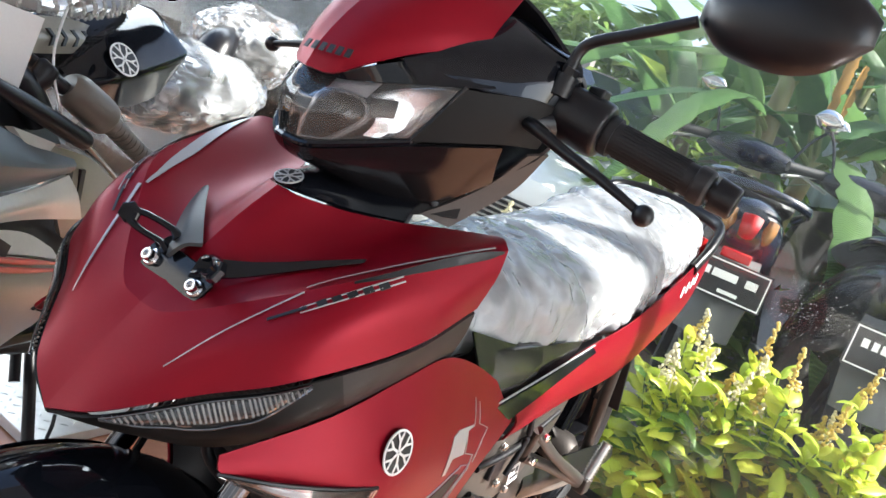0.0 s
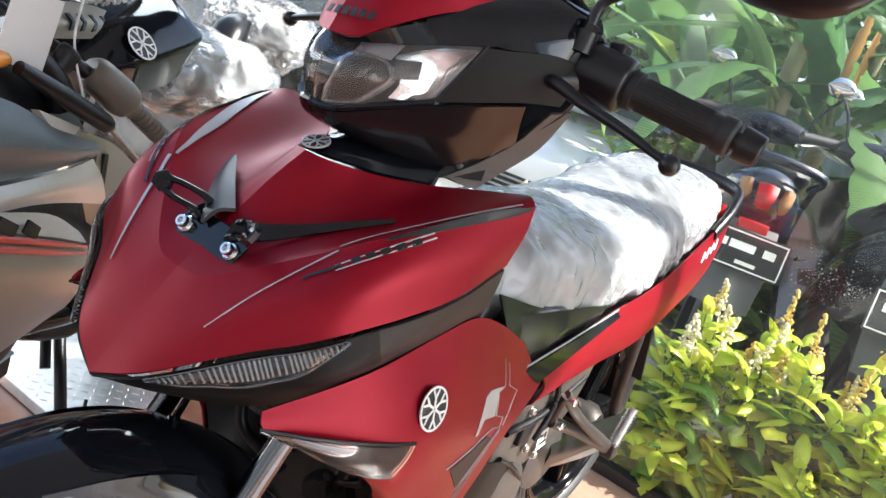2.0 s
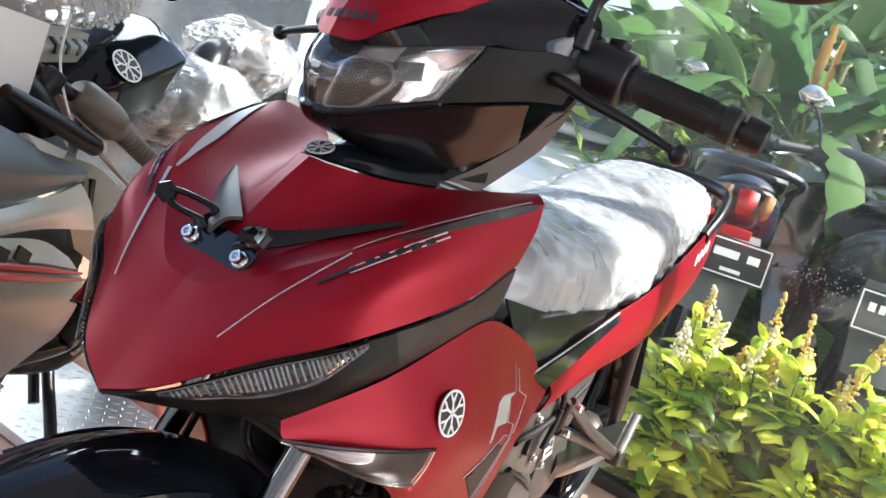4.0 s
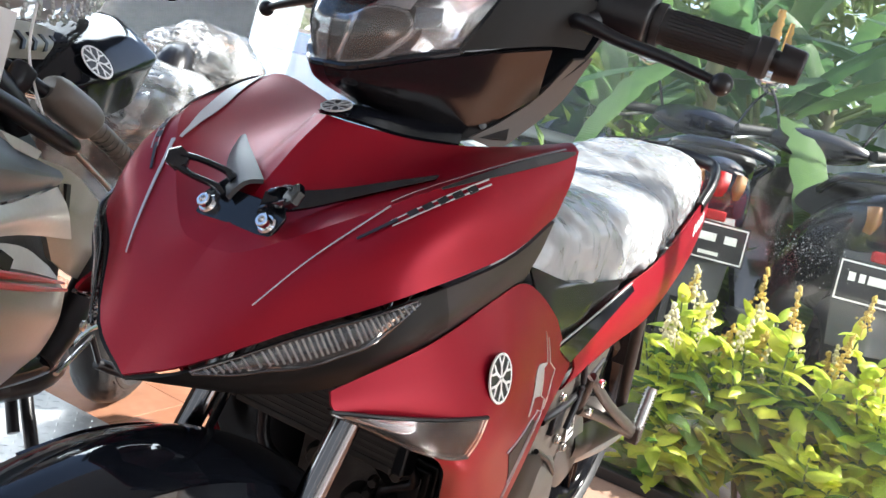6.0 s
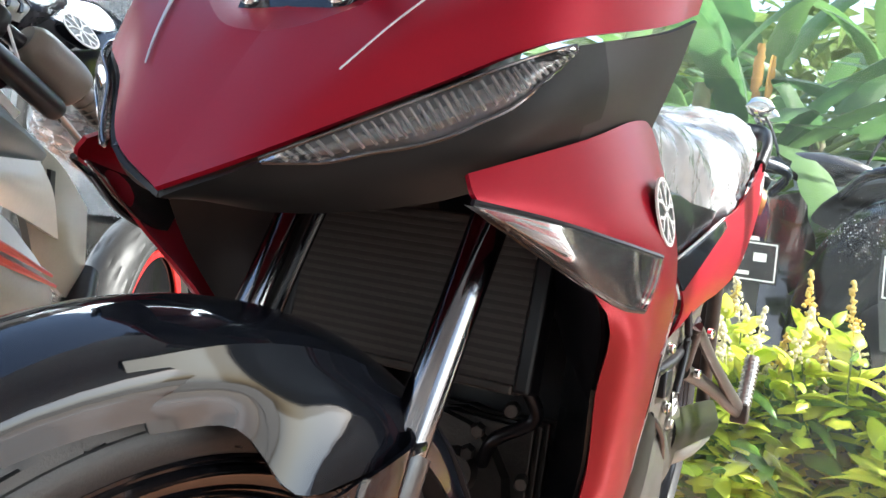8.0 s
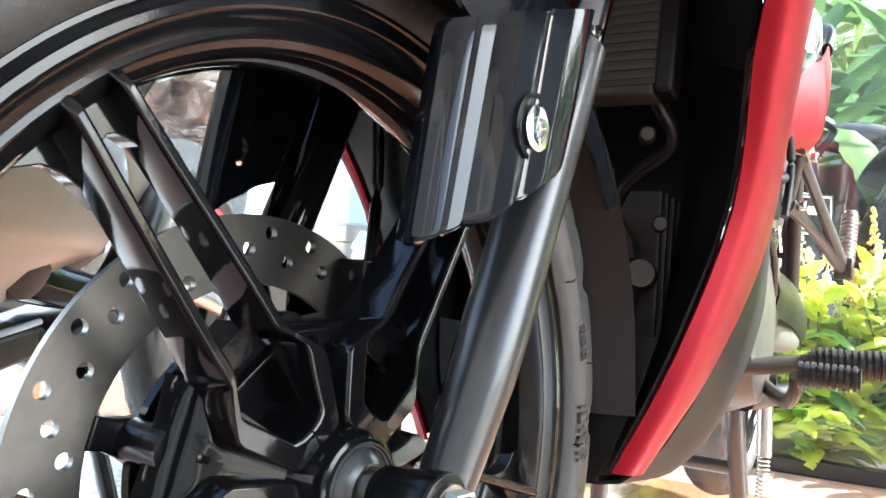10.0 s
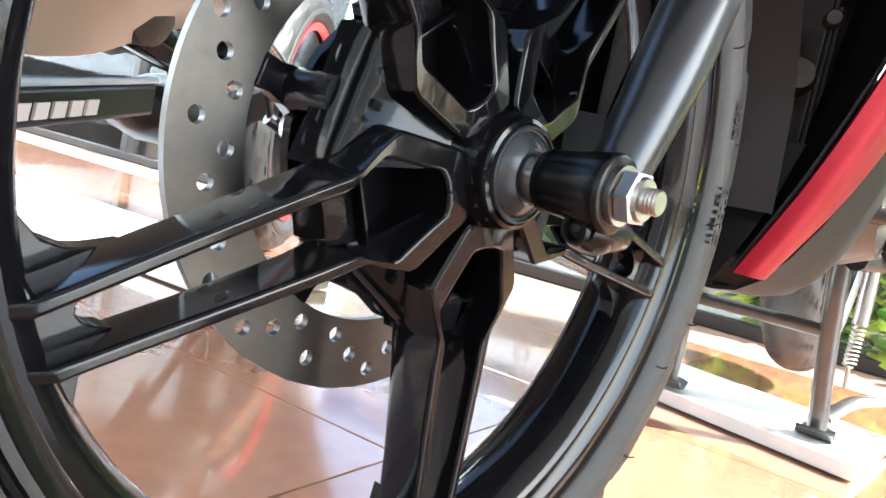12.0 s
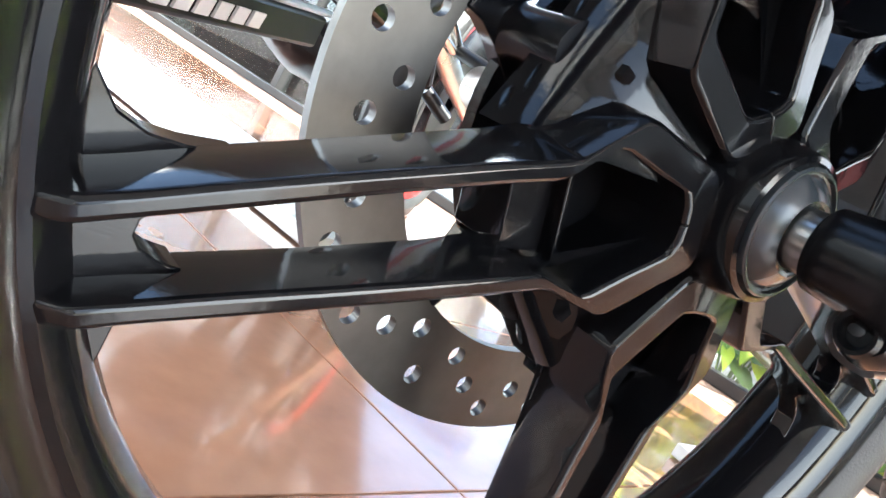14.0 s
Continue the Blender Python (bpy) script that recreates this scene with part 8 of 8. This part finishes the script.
# side fairing in layers
gpanel("inner_cowl", ([(-0.02, -0.62, 0.86), (-0.02, -0.40, 0.82), (-0.02, -0.25, 0.77), (-0.03, -0.12, 0.73)], [(0.0, -0.62, 0.78), (0.0, -0.40, 0.76), (0.0, -0.25, 0.72), (-0.01, -0.10, 0.69)]), BLACK)
gpanel("upper_fairing", ([(0.020, -0.62, 0.800), (0.030, -0.41, 0.768), (0.030, -0.25, 0.716), (0.024, -0.115, 0.680)], [(0.050, -0.62, 0.735), (0.062, -0.40, 0.712), (0.056, -0.25, 0.690), (0.030, -0.112, 0.670)], [(0.030, -0.62, 0.655), (0.036, -0.37, 0.652), (0.036, -0.25, 0.654), (0.026, -0.116, 0.658)]), TEAL, "dark slate upper fairing", sharp=18)
# Pale piece laid on as a painted reflection in the upper fairing.
gpanel("fairing_insert", ([(0.028, -0.31, 0.746), (0.030, -0.25, 0.730), (0.026, -0.185, 0.712)], [(0.034, -0.28, 0.722), (0.034, -0.24, 0.712), (0.028, -0.20, 0.702)]), PALE)
gpanel("mid_fairing", ([(0.046, -0.62, 0.650), (0.050, -0.40, 0.653), (0.048, -0.25, 0.656), (0.036, -0.14, 0.660)], [(0.060, -0.62, 0.632), (0.062, -0.40, 0.634), (0.058, -0.25, 0.632), (0.040, -0.10, 0.622)], [(0.042, -0.62, 0.606), (0.046, -0.39, 0.612), (0.044, -0.25, 0.604), (0.024, -0.03, 0.560)]), PALE, "pale gunmetal middle fairing", sharp=18)
gpanel("name_panel", ([(0.050, -0.62, 0.690), (0.058, -0.45, 0.632), (0.060, -0.28, 0.598), (0.056, -0.17, 0.548)], [(0.066, -0.62, 0.640), (0.072, -0.42, 0.602), (0.072, -0.28, 0.566), (0.064, -0.15, 0.526)]), PALE, "pale panel with dark letter shapes")
low = gpanel("lower_fairing", ([(0.060, -0.62, 0.630), (0.070, -0.42, 0.598), (0.072, -0.28, 0.562), (0.066, -0.16, 0.524), (0.054, -0.095, 0.492)], [(0.080, -0.62, 0.560), (0.086, -0.42, 0.535), (0.084, -0.28, 0.505), (0.074, -0.17, 0.470), (0.058, -0.112, 0.445)], [(0.066, -0.62, 0.430), (0.066, -0.40, 0.410), (0.060, -0.26, 0.404), (0.050, -0.18, 0.398), (0.042, -0.130, 0.392)], [(0.020, -0.62, 0.285), (0.020, -0.40, 0.305), (0.018, -0.26, 0.345), (0.016, -0.18, 0.368), (0.016, -0.125, 0.380)]), GUN, "gunmetal lower fairing with red stripe", sharp=18)
for dz, y1 in ((0.0, -0.150), (-0.014, -0.135)):
    bm = bmesh.new()
    tube(bm, [V(0.074, -0.60, 0.632 + dz), V(0.0795, -0.42, 0.594 + dz), V(0.0795, -0.28, 0.558 + dz), V(0.0735, y1, 0.522 + dz)], [0.004, 0.005, 0.005, 0.002], 6, 24, flat=0.5, up=(1, 0, 0))
    part("red_stripe", bm, BRIGHT_RED, low)
for y, w in ((-0.43, 0.045), (-0.365, 0.035)):
    bm = bmesh.new()
    plate(bm, [(0, 0), (w, -0.010), (w + 0.006, 0.008), (0.008, 0.018)], 0.004, frame_of(V(0.073, y, 0.608 - 0.25 * (y + 0.43)), V(0.02, 1, -0.22), V(-0.1, 0, 1)))
    part("name_bar", bm, DARK_INK, low, smooth=False)
side = gpanel("side_frame", ([(0.002, -0.18, 0.704), (0.008, -0.03, 0.668), (0.002, 0.11, 0.605)], [(0.010, -0.12, 0.610), (0.016, 0.0, 0.575), (0.006, 0.12, 0.525)], [(0.002, -0.04, 0.520), (0.006, 0.05, 0.475), (0.0, 0.145, 0.445)]), GUN, "grey side panel with slots", sharp=18)
for y, z in ((-0.10, 0.640), (-0.055, 0.622)):
    bm = bmesh.new()
    plate(bm, [(-0.010, 0.03), (0.004, 0.03), (0.026, -0.045), (0.010, -0.045)], 0.006, frame_of(V(0.010, y, z), V(0.03, 1, -0.1), V(0, 0, 1)))
    part("slot", bm, DARK_INK, side, smooth=False)
bm = bmesh.new()
tube(bm, [V(0.00, 0.14, 0.50), V(0.012, 0.09, 0.455), V(0.016, 0.03, 0.395), V(0.012, -0.03, 0.345)], [0.022, 0.026, 0.026, 0.020], 12, 24)
fr = part("frame_tube", bm, BLACK, grey)
bm = bmesh.new()
turned(bm, [(0, 0), (0, 0.011), (0.005, 0.010), (0.006, 0.005), (0.004, 0.004), (0.004, 0)], 20, Matrix.Translation(V(0.040, 0.035, 0.398)))
part("frame_bolt", bm, STEEL, fr)
bm = bmesh.new()
crumple(bm, V(-0.10, -0.10, 0.46), (0.10, 0.24, 0.13), 12, 24, 34, 0.12, 0.06)
part("engine", bm, ENGINE, grey, "dark engine block")
bm = bmesh.new()
turned(bm, [(-0.02, 0), (-0.02, 0.07), (0.03, 0.065), (0.04, 0.04), (0.04, 0)], 28, Matrix.Translation(V(0, -0.28, 0.40)))
part("engine_cover", bm, ENGINE, grey)
# peg plate, peg and gear rod
bm = bmesh.new()
tube(bm, [V(0.020, 0.075, 0.408), V(0.026, 0.15, 0.394), V(0.030, 0.22, 0.372)], [0.014, 0.010, 0.013], 12, 16, flat=0.6)
peg = part("peg_bracket", bm, STEEL, grey, "cast alloy peg bracket")
bm = bmesh.new()
tube(bm, [V(0.020, 0.035, 0.362), V(0.026, 0.10, 0.372), V(0.030, 0.20, 0.364)], [0.014, 0.010, 0.012], 12, 16, flat=0.6)
part("bracket_arm", bm, STEEL, peg)
bm = bmesh.new()
tube(bm, [V(0.030, 0.215, 0.368), V(0.085, 0.185, 0.362), V(0.140, 0.155, 0.353)], [0.010, 0.0115, 0.0115], 14, 10)
part("rider_peg", bm, BLACK, peg, "ribbed foot peg")
bm = bmesh.new()
tube(bm, [V(0.136, 0.157, 0.350), V(0.145, 0.165, 0.325)], [0.004, 0.006], 10)
part("peg_feeler", bm, BLACK, peg)
bm = bmesh.new()
tube(bm, [V(0.028, -0.01, 0.320), V(0.032, 0.12, 0.352)], 0.0045, 8)
part("gear_rod", bm, STEEL, peg)
bm = bmesh.new()
tube(bm, [V(0.030, 0.12, 0.352), V(0.040, 0.155, 0.290)], 0.006, 8)
tube(bm, [V(0.036, 0.150, 0.292), V(0.075, 0.190, 0.268)], 0.0115, 12)
part("gear_pedal", bm, BLACK, peg, "black gear pedal rubber")
# lower bar with pale top and lettering shown as bars
bm = bmesh.new()
rings = []
for y, z in ((-0.64, 0.226), (-0.44, 0.250), (-0.30, 0.267), (-0.17, 0.283)):
    rings.append([V(-0.024 + 0.022 * x, y, z + 0.022 * zz) for x, zz in ((-1, -1), (1, -0.8), (1, 0.8), (-1, 1))])
ring_loft(bm, rings)
armb = part("lower_bar", bm, BLACK, grey, "dark lower bar with pale lettering", bevel=0.004)
bm = bmesh.new()
tube(bm, [V(-0.004, -0.64, 0.250), V(-0.004, -0.44, 0.2735), V(-0.004, -0.30, 0.290), V(-0.004, -0.17, 0.306)], 0.0042, 8, 16)
part("pale_edge", bm, material("pale_blue_plastic", (0.45, 0.58, 0.66), 0.35, vary=0.08), armb)
for k in range(6):
    bm = bmesh.new()
    y = -0.470 + 0.0285 * k
    plate(bm, [(0, -0.0075), (0.021, -0.0075), (0.025, 0.0075), (0.004, 0.0075)], 0.003, frame_of(V(-0.001, y, 0.2445 + 0.0034 * k), V(0, 1, 0.12), V(0, 0, 1)))
    part("name_bar", bm, WHITE_INK, armb, smooth=False)
# wheels with red rim line, stand, exhaust
for y, x in ((0.69, -0.09),):
    bm = bmesh.new()
    tyre_mesh(bm, 96, 0.055, 0.300, 0.225, 0.004)
    bmesh.ops.translate(bm, vec=(x, y, 0.300), verts=bm.verts)
    wh = part("wheel", bm, RUBBER, grey, "black wheel with a red rim line", sharp=28)
    bm = bmesh.new()
    turned(bm, [(-0.03, 0.05), (-0.03, 0.20), (-0.04, 0.228), (0.04, 0.228), (0.03, 0.20), (0.03, 0.05)], 48, Matrix.Translation(V(x, y, 0.300)), closed=True)
    part("rim", bm, ALLOY_BLACK, wh)
    bm = bmesh.new()
    turned(bm, [(0.036, 0.205), (0.042, 0.205), (0.046, 0.222), (0.040, 0.222)], 64, Matrix.Translation(V(x, y, 0.300)), closed=True)
    part("rim_line", bm, BRIGHT_RED, wh)
    bm = bmesh.new()
    turned(bm, [(0.03, 0.04), (0.034, 0.04), (0.034, 0.11), (0.03, 0.11)], 48, Matrix.Translation(V(x, y, 0.300)), closed=True)
    part("rear_disc", bm, DISC_STEEL, wh)
bm = bmesh.new()
tube(bm, [V(-0.02, 0.16, 0.40), V(-0.015, 0.40, 0.35), V(-0.015, 0.70, 0.30)], [0.025, 0.022, 0.018], 12, 16)
part("swingarm", bm, STEEL, grey)
bm = bmesh.new()
tube(bm, [V(-0.10, 0.175, 0.26), V(-0.082, 0.145, 0.206), V(-0.033, 0.097, 0.123), V(0.022, 0.043, 0.030)], 0.0125, 12, 24)
st = part("centre_stand", bm, BLACK, grey, "black stand strut")
bm = bmesh.new()
tube(bm, [V(0.022, 0.043, 0.033), V(0.030, 0.070, 0.040), V(0.026, 0.100, 0.075), V(0.020, 0.114, 0.100)], 0.004, 8, 20)
part("stand_hook", bm, BLACK, st)
bm = bmesh.new()
tube(bm, [V(-0.110, 0.130, 0.232), V(-0.066, 0.085, 0.150)], 0.011, 12)
part("spring", bm, BLACK, st)
bm = bmesh.new()
tube(bm, [V(-0.045, -0.55, 0.40), V(-0.04, -0.28, 0.372), V(-0.02, -0.14, 0.350), V(0.000, 0.0, 0.336), V(-0.02, 0.06, 0.33)], [0.024, 0.026, 0.028, 0.024, 0.016], 16, 24)
part("exhaust", bm, GLOSS, grey, "gloss black belly pipe")
bm = bmesh.new()
crumple(bm, V(-0.10, 0.10, 0.27), (0.09, 0.13, 0.05), 41, 16, 24, 0.1, 0.05)
part("sump", bm, BLACK, grey)
# wrapped seats
bm = bmesh.new()
crumple(bm, V(-0.09, 0.56, 0.765), (0.145, 0.34, 0.100), 21, 110, 130, 0.12, 0.03, 0.09)
part("seat_film", bm, WRAP, grey, "crumpled clear film over the seat")
bm = bmesh.new()
crumple(bm, V(-0.10, 0.52, 0.742), (0.11, 0.27, 0.062), 22, 18, 26, 0.03, 0.0)
part("seat", bm, SOFT_RUBBER, grey)
bm = bmesh.new()
crumple(bm, V(-0.10, 0.95, 0.885), (0.140, 0.27, 0.105), 32, 110, 120, 0.12, 0.03, 0.09)
part("passenger_film", bm, WRAP, grey, "crumpled clear film over the passenger seat")
bm = bmesh.new()
crumple(bm, V(-0.10, 0.93, 0.865), (0.11, 0.23, 0.065), 33, 18, 26, 0.03, 0.0)
part("passenger_seat", bm, SOFT_RUBBER, grey)
bm = bmesh.new()
tube(bm, [V(-0.09, 0.62, 0.80), V(-0.09, 0.66, 0.87), V(-0.09, 0.72, 0.90)], [0.05, 0.045, 0.03], 14, 12)
part("seat_hump", bm, BLACK, grey)
bm = bmesh.new()
crumple(bm, V(-0.10, 0.80, 0.74), (0.085, 0.30, 0.060), 23, 18, 26, 0.03, 0.0)
part("tail", bm, BLACK, grey)

# raised chequer plate on the floor
CHEQ = material("worn_chequer_plate", (0.72, 0.72, 0.70), 0.35, metal=0.7, vary=0.25, scale=30, second_scale=5)
ramp = thing("chequer_plate", "bright aluminium chequer plate on the floor under the grey motorcycle", "metal plate", pose(-0.69, 0.603, 0, 0, 0, 3))
bm = bmesh.new()
box(bm, (-2.9, -0.075, 0.003), (-0.05, 0.24, 0.028))
part("sheet", bm, CHEQ, ramp, smooth=False, bevel=0.002)
bm = bmesh.new()
for i in range(113):
    for j in range(12):
        c = V(-2.885 + 0.025 * i, -0.055 + 0.025 * j, 0.028)
        m = Matrix.Translation(c) @ pose(0, 0, 0, 0, 0, 45 if (i + j) % 2 else -45)
        vs = [bm.verts.new(m @ V(*p)) for p in ((-0.010, 0, 0), (0, -0.0028, 0), (0.010, 0, 0), (0, 0.0028, 0), (-0.004, 0, 0.0016), (0.004, 0, 0.0016))]
        for q in ((0, 1, 4), (1, 5, 4), (1, 2, 5), (2, 3, 5), (3, 4, 5), (3, 0, 4)):
            bm.faces.new([vs[k] for k in q])
tagged(part("studs", bm, CHEQ, ramp, smooth=False), kind="stuff")

# ---------------- floor tiles, one by one ----------------
bm = bmesh.new()
g = 0.0009
vs = [bm.verts.new((x, y, z)) for z, k in ((-0.004, g), (-0.0006, g), (0.0, 0.0022)) for x, y in ((-T / 2 + k, -T / 2 + k), (T / 2 - k, -T / 2 + k), (T / 2 - k, T / 2 - k), (-T / 2 + k, T / 2 - k))]
for k in (0, 4):
    for i in range(4):
        bm.faces.new((vs[k + i], vs[k + (i + 1) % 4], vs[k + 4 + (i + 1) % 4], vs[k + 4 + i]))
bm.faces.new(vs[8:])
tile_mesh = bpy.data.meshes.new("tile")
bm.to_mesh(tile_mesh)
bm.free()
tile_mesh.materials.append(TILE)
for i in range(-9, 4):
    for j in range(-5, 4):
        cx, cy = 0.02 + i * T, 0.12 + j * T
        if cy + T / 2 > GLASS_Y:
            continue
        t = new("tile", tile_mesh)
        t.location = (cx, cy, 0)
        t.parent = floor

# the tiles farther off, joined
bm = bmesh.new()
for i in range(-15, 12):
    for j in range(-10, 4):
        cx, cy = 0.02 + i * T, 0.12 + j * T
        if (-9 <= i < 4 and -5 <= j < 4) or cy + T / 2 > GLASS_Y or not (-6 < cx - T / 2 and cx + T / 2 < 4.5 and cy - T / 2 > -4):
            continue
        h = T / 2 - g
        top = [bm.verts.new((cx + sx * (h - 0.002), cy + sy * (h - 0.002), 0.0)) for sx, sy in ((-1, -1), (1, -1), (1, 1), (-1, 1))]
        low = [bm.verts.new((cx + sx * h, cy + sy * h, -0.004)) for sx, sy in ((-1, -1), (1, -1), (1, 1), (-1, 1))]
        bm.faces.new(top)
        for k in range(4):
            bm.faces.new((low[k], low[(k + 1) % 4], top[(k + 1) % 4], top[k]))
tagged(part("far_tile", bm, TILE, floor, smooth=False), kind="stuff")
